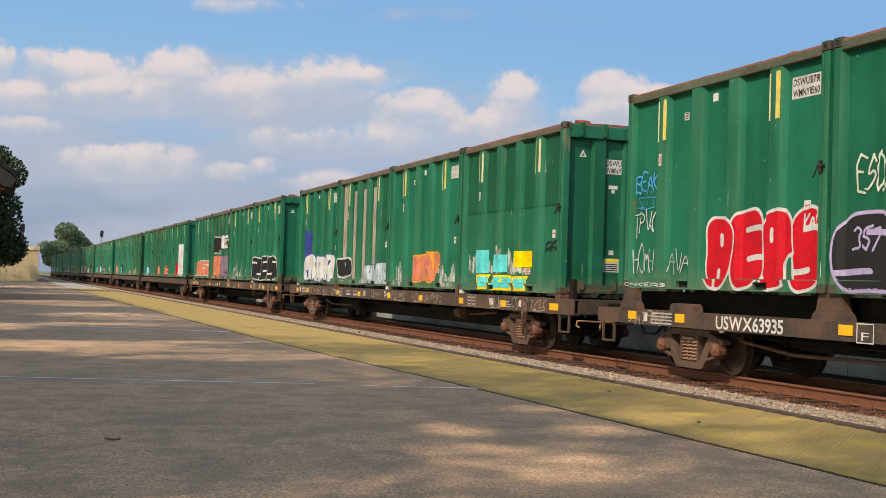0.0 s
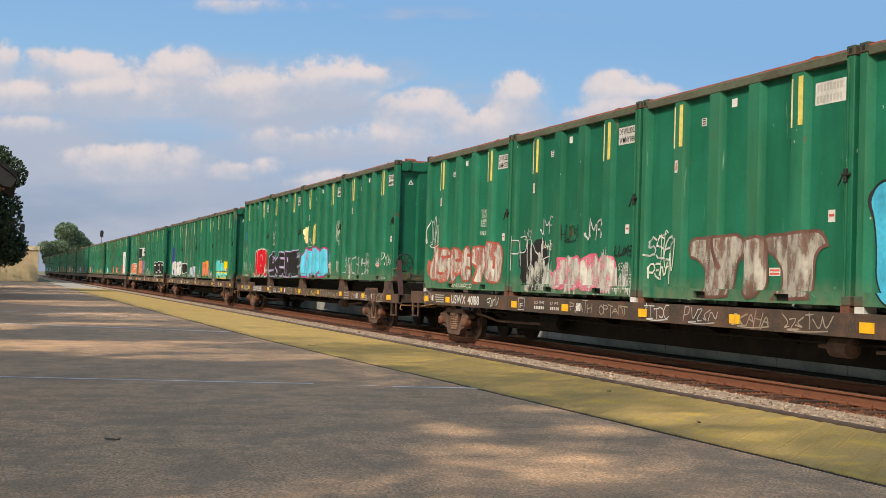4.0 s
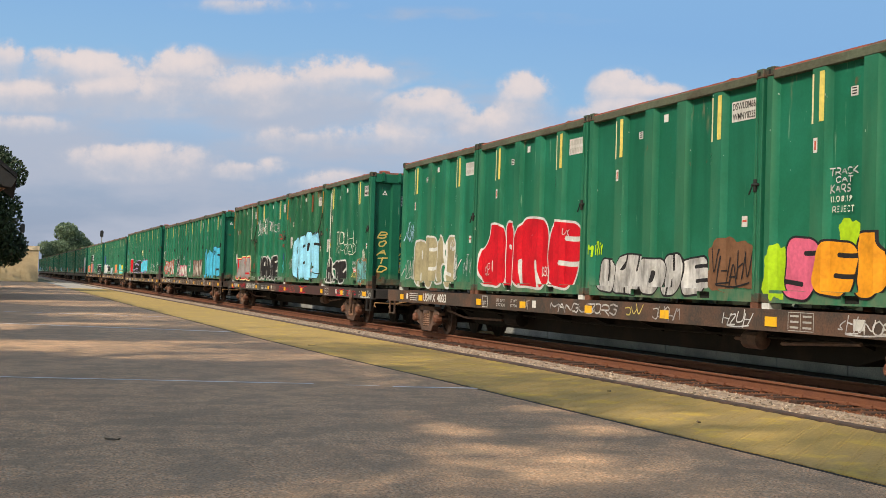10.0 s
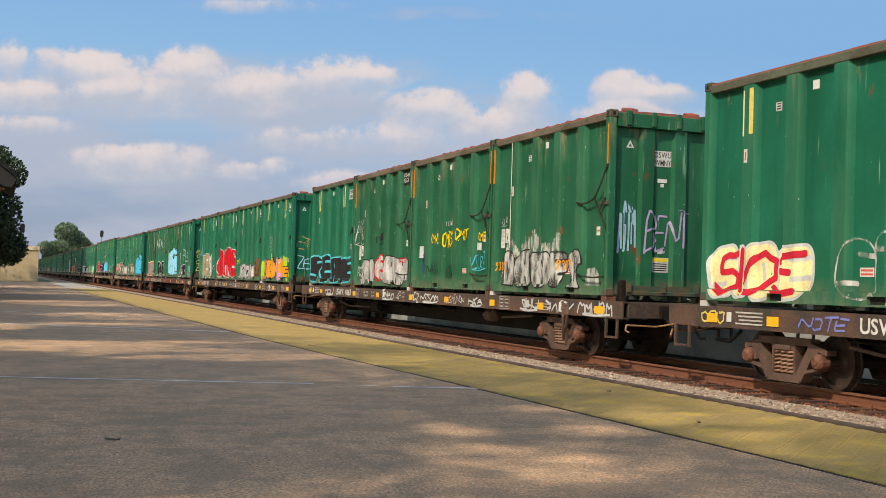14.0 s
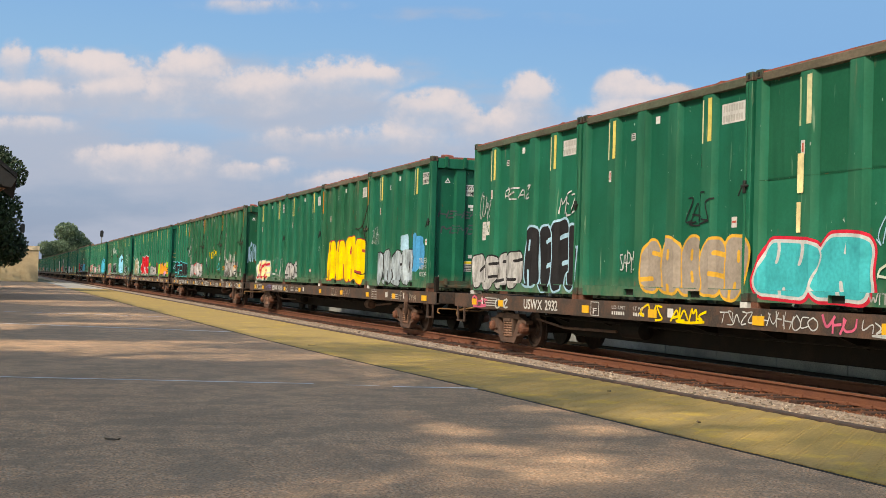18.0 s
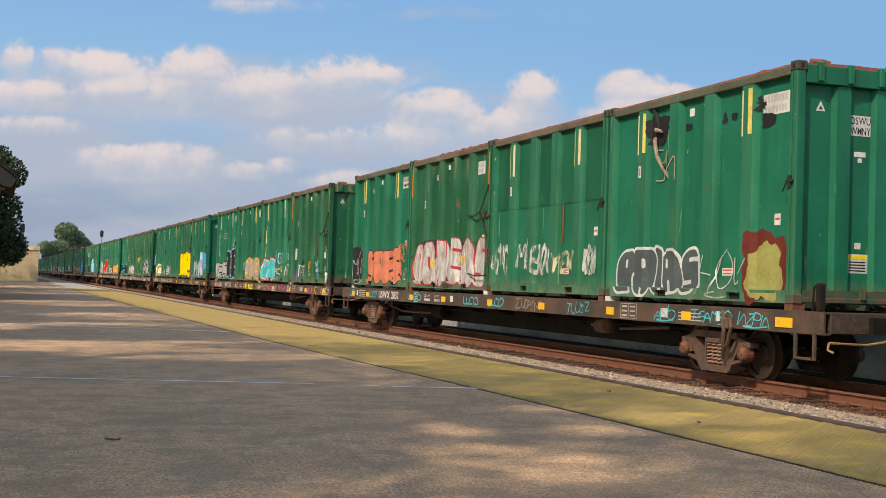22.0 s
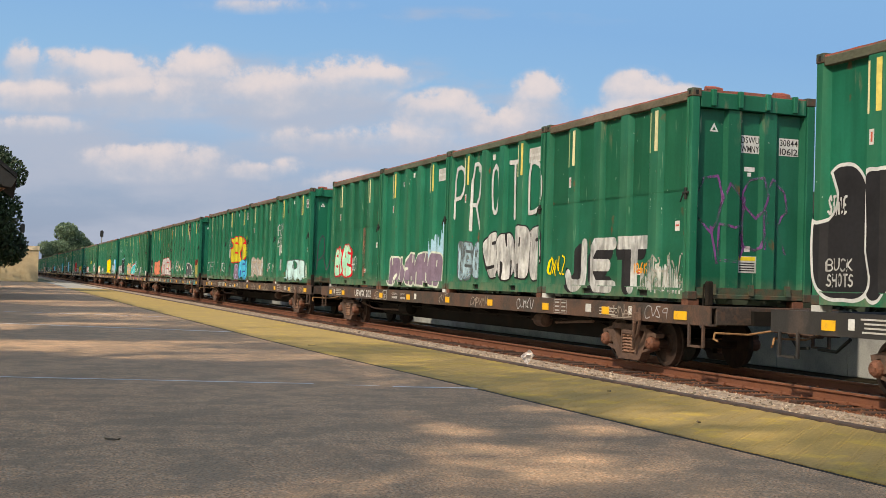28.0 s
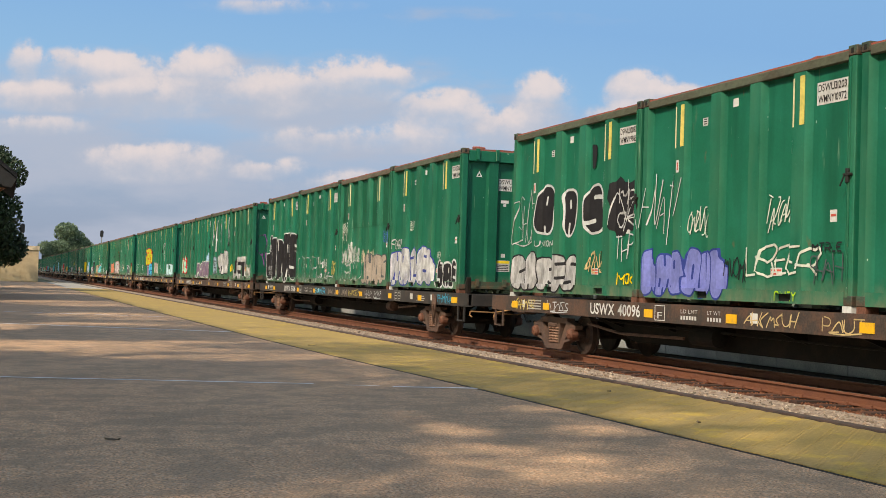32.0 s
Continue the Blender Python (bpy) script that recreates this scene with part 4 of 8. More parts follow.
    end_mark("caution_print", 1.10, 1.46, 0.72, 0.79, CAUTION, c, lift=0.002)
    for i in range(4):
        end_mark("caution_print", 1.12, 1.44, 0.53 + 0.045 * i, 0.55 + 0.045 * i, INK, c, lift=0.002)
    end_mark("sticker", 1.22, 1.34, 0.88, 0.98, WHT, c)


def number_plate(c, rows, style):
    """The white plate with the container's code, high by the rear post; dark bars where it cannot be read."""
    x0, x1, z0, z1 = CL - 0.98, CL - 0.27, 2.98, 3.32
    if style == "orange":
        x0, x1, z0, z1 = CL - 1.0, CL - 0.52, 2.95, 3.28
    on_side("code_plate", rect(x0, x1, z0, z1), WHT, c, "white code plate with black characters")
    h = (z1 - z0) / 2
    for i, s in enumerate(rows):
        za = z1 - h * (i + 1) + 0.03
        if s:
            on_side("code", word(s, x0 + 0.03, x1 - 0.03, za, za + h - 0.055, 0.012, 0, 0, 0, 0.002), INK, c)
        else:
            on_side("code", join(*[rect(x0 + 0.04 + 0.075 * j, x0 + 0.095 + 0.075 * j, za, za + h - 0.06, 0.002) for j in range(int((x1 - x0 - 0.06) / 0.075))]), GREY, c)["kind"] = "stuff"


def logo_signs(c, x, z):
    """A white owner's sign beside a narrow notice: plain shapes in the owner's colours."""
    on_side("notice", rect(x, x + 0.22, z - 0.12, z + 0.34), WHT, c, "narrow white notice")
    on_side("notice_print", join(*[rect(x + 0.04, x + 0.18, z - 0.06 + 0.1 * i, z - 0.01 + 0.1 * i, 0.002) for i in range(4)]), GREY, c)
    on_side("owner_sign", rect(x + 0.25, x + 0.65, z, z + 0.34), WHT, c, "white owner's sign with a green and yellow emblem")
    on_side("emblem", ([(x + 0.31, z + 0.24, 0.002), (x + 0.35, z + 0.24, 0.002), (x + 0.39, z + 0.12, 0.002), (x + 0.43, z + 0.24, 0.002), (x + 0.41, z + 0.08, 0.002), (x + 0.36, z + 0.08, 0.002)], [(0, 1, 2, 3, 4, 5)]), paint((0.02, 0.12, 0.05)), c)
    on_side("emblem", ([(x + 0.44, z + 0.24, 0.002), (x + 0.52, z + 0.08, 0.002), (x + 0.56, z + 0.08, 0.002), (x + 0.60, z + 0.24, 0.002), (x + 0.54, z + 0.14, 0.002), (x + 0.50, z + 0.24, 0.002)], [(0, 1, 2, 3, 4, 5)]), CAUTION, c)


def chains(c):
    """Loose chains that tie the latch to the rear post."""
    x = -CW / 2 - 0.03
    rnd = random.Random(3)

    def links(name, a, b, sag):
        bm = bmesh.new()
        n = 26
        for i in range(n):
            t = i / (n - 1)
            p = [a[k] + (b[k] - a[k]) * t for k in range(2)]
            z = p[1] - sag * 4 * t * (1 - t)
            turn = 0.018 if i % 2 else 0.008
            box(bm, x - turn, x + turn, p[0] - 0.02, p[0] + 0.02, z - (0.022 - turn * 0.4), z + (0.022 - turn * 0.4), 0.004)
        part(name, bm, CHAIN, c, "dark steel chain")
    links("chain", (-CL / 2 + 1.35, 1.92), (-CL / 2 + 0.55, 1.98), 0.06)
    links("chain", (-CL / 2 + 0.55, 1.98), (-CL / 2 + 0.02, 2.62), 0.05)
    links("chain", (-CL / 2 + 0.55, 1.98), (-CL / 2 + 0.05, 1.36), -0.02)
    links("chain", (-CL / 2 + 1.25, 0.42), (-CL / 2 + 0.10, 0.38), 0.04)
    bm = bmesh.new()
    box(bm, x - 0.01, x + 0.04, -CL / 2 - 0.02, -CL / 2 + 0.34, 1.82, 1.90, 0.01)
    part("latch_bracket", bm, RAILING, c)


# ---------------------------------------------------------------- flat cars
REFLECTORS = (11.75, 10.05, 5.6, 2.9, -0.4, -3.4, -6.6, -9.4, -12.2)
HALF = 12.3 + 0.85        # half the length over the end sills


def wheelset():
    bm = bmesh.new()
    for s in (-1, 1):
        x = s * 0.753
        o = [(x - s * 0.065, 0.10), (x - s * 0.065, 0.452), (x - s * 0.035, 0.456), (x - s * 0.03, 0.422), (x + s * 0.07, 0.416), (x + s * 0.07, 0.355), (x + s * 0.03, 0.34), (x + s * 0.02, 0.19), (x + s * 0.07, 0.15), (x + s * 0.07, 0.10)]
        lathe(bm, o, "x", 28)
    tube(bm, [(-1.02, 0, 0), (1.02, 0, 0)], 0.085, 10)
    return finish(bm)


def side_frame():
    """The cast truck side: arched top, sloping legs, open windows round the springs."""
    bm = bmesh.new()
    t = 0.09
    def bar(p, q, w):
        d = Vector((q[0] - p[0], q[1] - p[1])).normalized()
        nn = Vector((-d.y, d.x)) * w / 2
        prism(bm, [(p[0] + nn.x, p[1] + nn.y), (p[0] - nn.x, p[1] - nn.y), (q[0] - nn.x, q[1] - nn.y), (q[0] + nn.x, q[1] + nn.y)], "x", -t, t)
    for s in (-1, 1):
        bar((s * 1.04, 0.56), (s * 0.60, 0.66), 0.08)
        bar((s * 0.70, 0.62), (s * 0.37, 0.13), 0.17)
        bar((s * 0.80, 0.62), (s * 0.76, 0.36), 0.10)
        bar((s * 0.90, 0.32), (s * 0.50, 0.24), 0.05)
        bar((s * 0.27, 0.66), (s * 0.27, 0.16), 0.045)
    bar((-0.66, 0.69), (0.66, 0.69), 0.11)
    bar((-0.40, 0.125), (0.40, 0.125), 0.12)
    bar((-0.28, 0.60), (0.28, 0.60), 0.10)
    return finish(bm)


def springs():
    bm = bmesh.new()
    for y in (-0.16, 0.0, 0.16):
        pts = []
        for i in range(55):
            a = i / 54 * 2 * math.pi * 6
            pts.append((0.062 * math.cos(a), y + 0.066 * math.sin(a), 0.19 + 0.36 * i / 54))
        tube(bm, pts, 0.020, 5)
    return finish(bm)


M_WHEELSET, M_FRAME, M_SPRING = wheelset(), side_frame(), springs()
M_WHEELSET.materials.append(WHEEL)
M_FRAME.materials.append(TRUCK)
M_SPRING.materials.append(SPRING)
bm = bmesh.new()
lathe(bm, [(-0.10, 0.12), (0.04, 0.125), (0.08, 0.10), (0.10, 0.045)], "x", 14)
for k in range(3):
    a = k * 2.094
    box(bm, 0.075, 0.11, 0.06 * math.cos(a) - 0.014, 0.06 * math.cos(a) + 0.014, 0.06 * math.sin(a) - 0.014, 0.06 * math.sin(a) + 0.014)
M_CAP = finish(bm)
M_CAP.materials.append(BEARING)
bm = bmesh.new()
box(bm, -1.0, 1.0, -0.2, 0.2, 0.50, 0.68, 0.02)
M_BOLSTER = finish(bm)
M_BOLSTER.materials.append(UNDER)
bm = bmesh.new()
box(bm, -0.02, 0.02, -0.19, 0.19, 0.57, 0.66, 0.02)
M_BOLSTER_END = finish(bm)
M_BOLSTER_END.materials.append(TRUCK)


def flatcar(colour, label, pedestals=False, brake_wheel=False, far=False):
    """A long container flat car; its origin lies at the top of rail under its middle."""
    top = thing("flat_car", None, None, label, "rail car", "flat cars of the train")
    zs = ZC - RAIL            # underside of the containers above the rail
    z1, z0 = zs - 0.10 + (-0.12 if pedestals else 0.0), zs - 0.44 + (-0.06 if pedestals else 0.0)
    for s in (-1, 1):
        bm = bmesh.new()
        x = s * 1.30
        prism(bm, [(x, z0), (x, z1), (x - s * 0.12, z1), (x - s * 0.12, z1 - 0.03), (x - s * 0.03, z1 - 0.035), (x - s * 0.03, z0 + 0.035), (x - s * 0.12, z0 + 0.03), (x - s * 0.12, z0)], "y", -HALF, HALF)
        part("side_sill", bm, colour, top)
    for s in (-1, 1):
        bm = bmesh.new()
        y = s * HALF
        box(bm, -1.18, 1.18, min(y, y - s * 0.12), max(y, y - s * 0.12), z0 + 0.02, z1 - 0.004, 0.012)
        part("end_sill", bm, colour, top)
    bm = bmesh.new()
    box(bm, -1.17, 1.17, -HALF + 0.14, HALF - 0.14, z1 - 0.06, zs if far else z1 - 0.02)
    if pedestals:
        box(bm, -0.85, 0.85, -HALF + 0.9, HALF - 0.9, z1 - 0.021, zs + 0.12, 0.02)
    part("deck", bm, UNDER, top)
    bm = bmesh.new()
    ym, yt = 7.6, 9.2
    low = 0.36 if not pedestals else 0.52
    prism(bm, [(-HALF - 0.1, z0 + 0.02), (-HALF - 0.1, z1 - 0.07), (HALF + 0.1, z1 - 0.07), (HALF + 0.1, z0 + 0.02), (yt, z0 - 0.05), (ym, low), (-ym, low), (-yt, z0 - 0.05)], "x", -0.5, 0.5)
    part("centre_sill", bm, UNDER, top, "deep dark fish-belly centre sill")
    for i in range(0 if far else 9):
        y = -8.0 + 2.0 * i
        bm = bmesh.new()
        prism(bm, [(-1.16, z1 - 0.07), (1.16, z1 - 0.07), (1.16, z0 + 0.02), (0.36, z0 - 0.26), (-0.36, z0 - 0.26), (-1.16, z0 + 0.02)], "y", y - 0.03, y + 0.03)
        part("cross_bearer", bm, UNDER, top)
    # container supports
    if pedestals:
        for n_ in range(5):
            y = 12.30 - n_ * PITCH + (-0.42 if n_ == 0 else 0.42 if n_ == 4 else 0.0)
            a = 0.36 if n_ in (0, 4) else 0.44
            for s in (-1, 1):
                bm = bmesh.new()
                prism(bm, [(y - a, z1), (y - a + 0.04, z1 + 0.08), (y - a + 0.12, z1 + 0.14), (y - a + 0.18, zs + 0.168), (y + a - 0.18, zs + 0.168), (y + a - 0.12, z1 + 0.14), (y + a - 0.04, z1 + 0.08), (y + a, z1)],
                      "x", s * (1.24 if n_ in (0, 4) else 1.10) - 0.07, s * (1.24 if n_ in (0, 4) else 1.10) + 0.07)
                part("pedestal", bm, colour, top)
        for y in (10.22, 9.82, -9.82, -10.22):
            for s in (-1, 1):
                bm = bmesh.new()
                prism(bm, [(y - 0.20, z1 - 0.004), (y - 0.17, z1 + 0.10), (y - 0.10, z1 + 0.14), (y + 0.10, z1 + 0.14), (y + 0.17, z1 + 0.10), (y + 0.20, z1 - 0.004)], "x", s * 1.20 - 0.10, s * 1.20 + 0.10)
                part("deck_hump", bm, colour, top)
    for i in range(0 if far or pedestals else 8):
        y = 12.28 - (i // 2) * PITCH - (0.10 if i % 2 == 0 else CL - 0.10)
        for s in (-1, 1):
            bm = bmesh.new()
            box(bm, s * 1.10 - 0.12, s * 1.10 + 0.12, y - 0.10, y + 0.10, z1 - 0.019, zs, 0.01)
            part("container_lock", bm, BEARING if i % 3 else WHT, top)
    # trucks and wheels
    wheels = []
    for s in (-1, 1):
        yc = s * (12.27 - 2.25)
        truck = part("truck", M_BOLSTER, UNDER, top)
        truck.location = (0, yc, 0)
        for q in (-1, 1):
            f = part("side_frame", M_FRAME, TRUCK, truck, "dusty cast truck side frame")
            f.location = (q * 1.03, 0, 0)
            f.rotation_euler = (0, 0, 0)
            if far:
                continue
            g = part("spring_nest", M_SPRING, SPRING, truck)
            g.location = (q * 1.07, 0, 0)
            e = part("bolster_end", M_BOLSTER_END, TRUCK, truck)
            e.location = (q * 1.14, 0, -0.03)
            for w in (-0.89, 0.89):
                cp = part("bearing_cap", M_CAP, BEARING, truck)
                cp.matrix_basis = pose(q * 1.12, w, 0.42, 0, 0, 0 if q > 0 else 180)
        for w in (-0.89, 0.89):
            ws = part("wheelset", M_WHEELSET, WHEEL, top, "brown steel wheelset with worn treads")
            ws.location = (0, yc + w, 0.42)
            wheels.append(ws)
    # couplers, hoses, levers, steps
    for s in (-1, 1):
        bm = bmesh.new()
        box(bm, -0.10, 0.10, min(s * (HALF + 0.08), s * (HALF + 0.62)), max(s * (HALF + 0.08), s * (HALF + 0.62)), 0.74, 0.92, 0.02)
        box(bm, -0.17, 0.17, min(s * (HALF + 0.52), s * (HALF + 0.80)), max(s * (HALF + 0.52), s * (HALF + 0.80)), 0.70, 0.99, 0.05)
        part("coupler", bm, TRUCK, top, "rusty knuckle coupler")
        bm = bmesh.new()
        tube(bm, [(-1.22, s * (HALF + 0.02), 0.72), (-0.6, s * (HALF + 0.06), 0.70), (-0.2, s * (HALF + 0.22), 0.78)], 0.018, 6)
        tube(bm, [(-1.22, s * (HALF + 0.02), 0.72), (-1.24, s * (HALF + 0.02), 0.62), (-1.20, s * (HALF + 0.10), 0.58)], 0.018, 6)
        part("uncoupling_lever", bm, HOSE, top, "ochre uncoupling lever")
        bm = bmesh.new()
        tube(bm, [(0.25, s * (HALF + 0.05), 0.72), (0.22, s * (HALF + 0.35), 0.50), (0.15, s * (HALF + 0.72), 0.52)], 0.03, 7)
        part("air_hose", bm, GASKET, top)
        for q in (-1, 1):
            bm = bmesh.new()
            y = s * (HALF - 0.45)
            xx = q * 1.29
            box(bm, xx - 0.02, xx + 0.02, y - 0.25, y - 0.20, z0 - 0.38, z0 + 0.03)
            box(bm, xx - 0.02, xx + 0.02, y + 0.20, y + 0.25, z0 - 0.38, z0 + 0.03)
            box(bm, xx - 0.05, xx + 0.05, y - 0.199, y + 0.199, z0 - 0.38, z0 - 0.345)
            part("sill_step", bm, colour, top)
    if far:
        return top, wheels
    # brake gear under the near side
    bm = bmesh.new()
    lathe(bm, [(-0.42, 0.05), (-0.38, 0.17), (0.38, 0.17), (0.42, 0.05)], "y", 14)
    tank = part("air_reservoir", bm, UNDER, top)
    tank.location = (-0.85, 4.3, z0 - 0.22)
    bm = bmesh.new()
    lathe(bm, [(-0.25, 0.05), (-0.22, 0.15), (0.20, 0.15), (0.24, 0.04), (0.55, 0.03)], "y", 12)
    cyl = part("brake_cylinder", bm, TRUCK, top)
    cyl.location = (-0.9, -5.6, z0 - 0.18)
    bm = bmesh.new()
    tube(bm, [(-0.8, -9.0, z0 - 0.1), (-0.85, 0, z0 - 0.16), (-0.8, 9.0, z0 - 0.08)], 0.022, 6)
    part("brake_pipe", bm, UNDER, top)
    bm = bmesh.new()
    y = -(12.27 - 2.25) - 0.62
    tube(bm, [(-1.30, y + 0.10, z1 - 0.06), (-1.33, y + 0.02, z0 - 0.05), (-1.28, y + 0.12, z0 - 0.32), (-1.22, y + 0.22, 0.30)], 0.045, 7, 0.03)
    tube(bm, [(-1.31, y - 0.12, z1 - 0.10), (-1.34, y - 0.20, z0 + 0.02), (-1.30, y - 0.06, z0 - 0.22), (-1.24, y + 0.14, z0 - 0.36)], 0.032, 6)
    box(bm, -1.35, -1.25, y - 0.10, y + 0.08, z0 - 0.02, z0 + 0.16, 0.02)
    part("brake_rigging", bm, TRUCK, top, "rusty hanging brake rigging beside the truck")
    for pts in (((-1.0, 8.6, z0 - 0.16), (-1.0, 7.2, z0 - 0.30), (-0.9, 5.0, z0 - 0.28)), ((-1.05, -8.4, z0 - 0.10), (-0.95, -6.4, z0 - 0.20))):
        bm = bmesh.new()
        tube(bm, pts, 0.03, 6)
        part("brake_lever", bm, TRUCK, top)
    # yellow reflectors along the near side
    for y in REFLECTORS:
        bm = bmesh.new()
        h = 0.075
        zz = (z0 + z1) / 2 + (0.02 if pedestals else -0.02)
        wide = 0.30 if abs(y) < 12 else 0.42
        box(bm, -1.3145, -1.301, y - wide / 2, y + wide / 2, zz - h, zz + h)
        part("reflector", bm, CAUTION_SIDE, top, "yellow reflective strip")
    if brake_wheel:
        y = -HALF + 0.30
        bm = bmesh.new()
        tube(bm, [(-1.05 + 0.26 * math.cos(a * math.pi / 12), y - 0.02, z1 + 0.95 + 0.26 * math.sin(a * math.pi / 12)) for a in range(25)], 0.018, 6, caps=False)
        for a in range(4):
            c, s = math.cos(a * math.pi / 4), math.sin(a * math.pi / 4)
            tube(bm, [(-1.05 - 0.25 * c, y - 0.02, z1 + 0.95 - 0.25 * s), (-1.05 + 0.25 * c, y - 0.02, z1 + 0.95 + 0.25 * s)], 0.014, 5)
        part("brake_wheel", bm, GASKET, top, "black hand-brake wheel")
        bm = bmesh.new()
        prism(bm, [(y - 0.36, z1 - 0.02), (y - 0.24, z1 - 0.02), (y + 0.12, z1 + 1.02), (y - 0.06, z1 + 1.02)], "x", -1.28, -1.16)
        part("brake_stand", bm, MAROON, top)
        bm = bmesh.new()
        tube(bm, [(-1.2, y + 0.1, z1 + 0.8), (-1.2, y + 0.6, z1 + 0.75), (-1.2, y + 1.1, z1 - 0.01)], 0.02, 6)
        part("grab_rail", bm, HOSE, top)
    elif not pedestals:
        y = -HALF + 0.22
        bm = bmesh.new()
        box(bm, -1.26, -1.14, y - 0.05, y + 0.05, z1 - 0.004, z1 + 0.42, 0.02)
        tube(bm, [(-1.20, y + 0.05, z1 + 0.40), (-1.20, y + 0.16, z1 + 0.36), (-1.20, y + 0.18, z1)], 0.016, 6)
        part("end_stake", bm, UNDER, top)
    return top, wheels


CAUTION_SIDE = mat("reflective_yellow", (0.78, 0.42, 0.02), 0.45, 0, 0.08, 6, 0.02, (0.6, 0.33, 0.05), 0.3)


def on_sill(name, shape, material, car, label="", lower=False):
    """Lays a flat shape on the near side sill: across from the lead container edge, up from the sill's foot."""
    zs = ZC - RAIL - 0.44 - (0.10 if lower else 0.0)
    verts, faces = shape
    me = bpy.data.meshes.new("mesh")
    me.from_pydata([(-1.3045 - c, 12.27 - a, zs + b) for a, b, c in verts], [], [f for f in faces])
    return part(name, me, material, car, label)

# ---------------------------------------------------------------- far side, distance
bm = bmesh.new()
box(bm, MID + 3.05, MID + 5.9, -60, 400, -0.43, -0.19)
thing("far_gravel", bm, SHADED_GRAVEL, "strip of gravel painted dark for the shade beyond the track", "gravel", kind="structure")


def far_wall():
    """A low wall of grey concrete panels beyond the track."""
    x = MID + 3.75
    bm = bmesh.new()
    box(bm, x + 0.03, x + 0.30, -60, 400, -0.19, 0.78)
    wall = thing("wall_far", bm, SOOTY_CONCRETE, "low grey concrete panel wall beyond the track", "wall", kind="structure")
    bm = bmesh.new()
    box(bm, x, x + 0.029, 0.012, 2.388, -0.18, 0.76, 0.006)
    me = finish(bm)
    me.materials.append(SOOTY_CONCRETE)
    for i in range(40):
        part("panel", me, SOOTY_CONCRETE, wall).location = (0, -6 + 2.4 * i, 0)


far_wall()


def leaves(n, blobs, size, rnd, keep=None):
    """Small leaf sprays scattered in lumpy blobs (x, y, z, rx, ry, rz)."""
    verts, faces = [], []
    weight = [b[3] * b[4] * b[5] for b in blobs]
    for _ in range(n):
        b = rnd.choices(blobs, weight)[0]
        while True:
            p = [rnd.uniform(-1, 1) for _ in range(3)]
            r = math.sqrt(sum(v * v for v in p))
            if 0.25 < r <= 1 and rnd.random() < r:
                break
        c = Vector((b[0] + p[0] * b[3], b[1] + p[1] * b[4], b[2] + p[2] * b[5]))
        if keep and not keep(c):
            continue
        d = Vector((rnd.gauss(0, 1), rnd.gauss(0, 1), rnd.gauss(0, 0.7))).normalized()
        e = d.orthogonal().normalized()
        g = d.cross(e)
        s = size * rnd.uniform(0.6, 1.3)
        i = len(verts)
        verts += [c - e * s, c + g * s * 0.55, c + e * s, c - g * s * 0.55]
        faces.append((i, i + 1, i + 2, i + 3))
    me = bpy.data.meshes.new("mesh")
    me.from_pydata(verts, [], faces)
    return me


def tree(x, y, h, w, seed, n, size, leaf=None, label="broad leafy green tree", group="", keep=None, clear=0.25):
    rnd = random.Random(seed)
    leaf = leaf or LEAF
    top = thing("tree", None, None, label, "tree", group, at=pose(x, y, -0.44))
    bm = bmesh.new()
    r = 0.018 * h + 0.06
    tube(bm, [(0, 0, 0), (0.02 * h, 0, 0.3 * h), (0, 0.02 * h, 0.62 * h)], r, 9, r * 0.45)
    joined = "shade" in group
    if not joined:
        part("trunk", bm, BARK, top)
    blobs = []
    for i in range(9):
        a, u = rnd.uniform(0, 6.28), rnd.uniform(clear + 0.08, 0.95)
        spread = w / 2 * math.sqrt(max(0.15, 1 - abs(u - 0.55) * 1.5)) * 0.75
        p = (math.cos(a) * spread, math.sin(a) * spread, u * h)
        if not joined:
            bm = bmesh.new()
        tube(bm, [(0, 0, (clear + 0.6 * (u - clear)) * h * 0.9), (p[0] * 0.5, p[1] * 0.5, u * h * 0.85), p], r * 0.35, 6, r * 0.1)
        if not joined:
            part("limb", bm, BARK, top)
        q = w * rnd.uniform(0.20, 0.32)
        blobs.append((*p, q, q, q * rnd.uniform(0.6, 0.9)))
    blobs.append((0, 0, h * 0.75, w * 0.3, w * 0.3, h * 0.2))
    blobs.append((w * 0.08, 0, h * 0.48, w * 0.36, w * 0.36, h * 0.22))
    if joined:
        part("trunk", bm, BARK, top)
    part("crown", leaves(n, blobs, size, rnd, keep), leaf, top)
    return top


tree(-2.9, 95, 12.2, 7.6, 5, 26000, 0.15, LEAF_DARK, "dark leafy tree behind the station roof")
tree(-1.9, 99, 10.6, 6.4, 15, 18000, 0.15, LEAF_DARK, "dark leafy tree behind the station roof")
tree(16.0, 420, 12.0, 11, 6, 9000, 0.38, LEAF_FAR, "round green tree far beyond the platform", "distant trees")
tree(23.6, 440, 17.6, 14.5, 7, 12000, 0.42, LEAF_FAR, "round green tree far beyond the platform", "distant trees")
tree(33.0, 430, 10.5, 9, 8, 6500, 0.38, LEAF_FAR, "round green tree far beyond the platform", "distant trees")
tree(42.0, 116, 15.2, 7, 9, 2400, 0.35, LEAF, "green tree beyond the train")

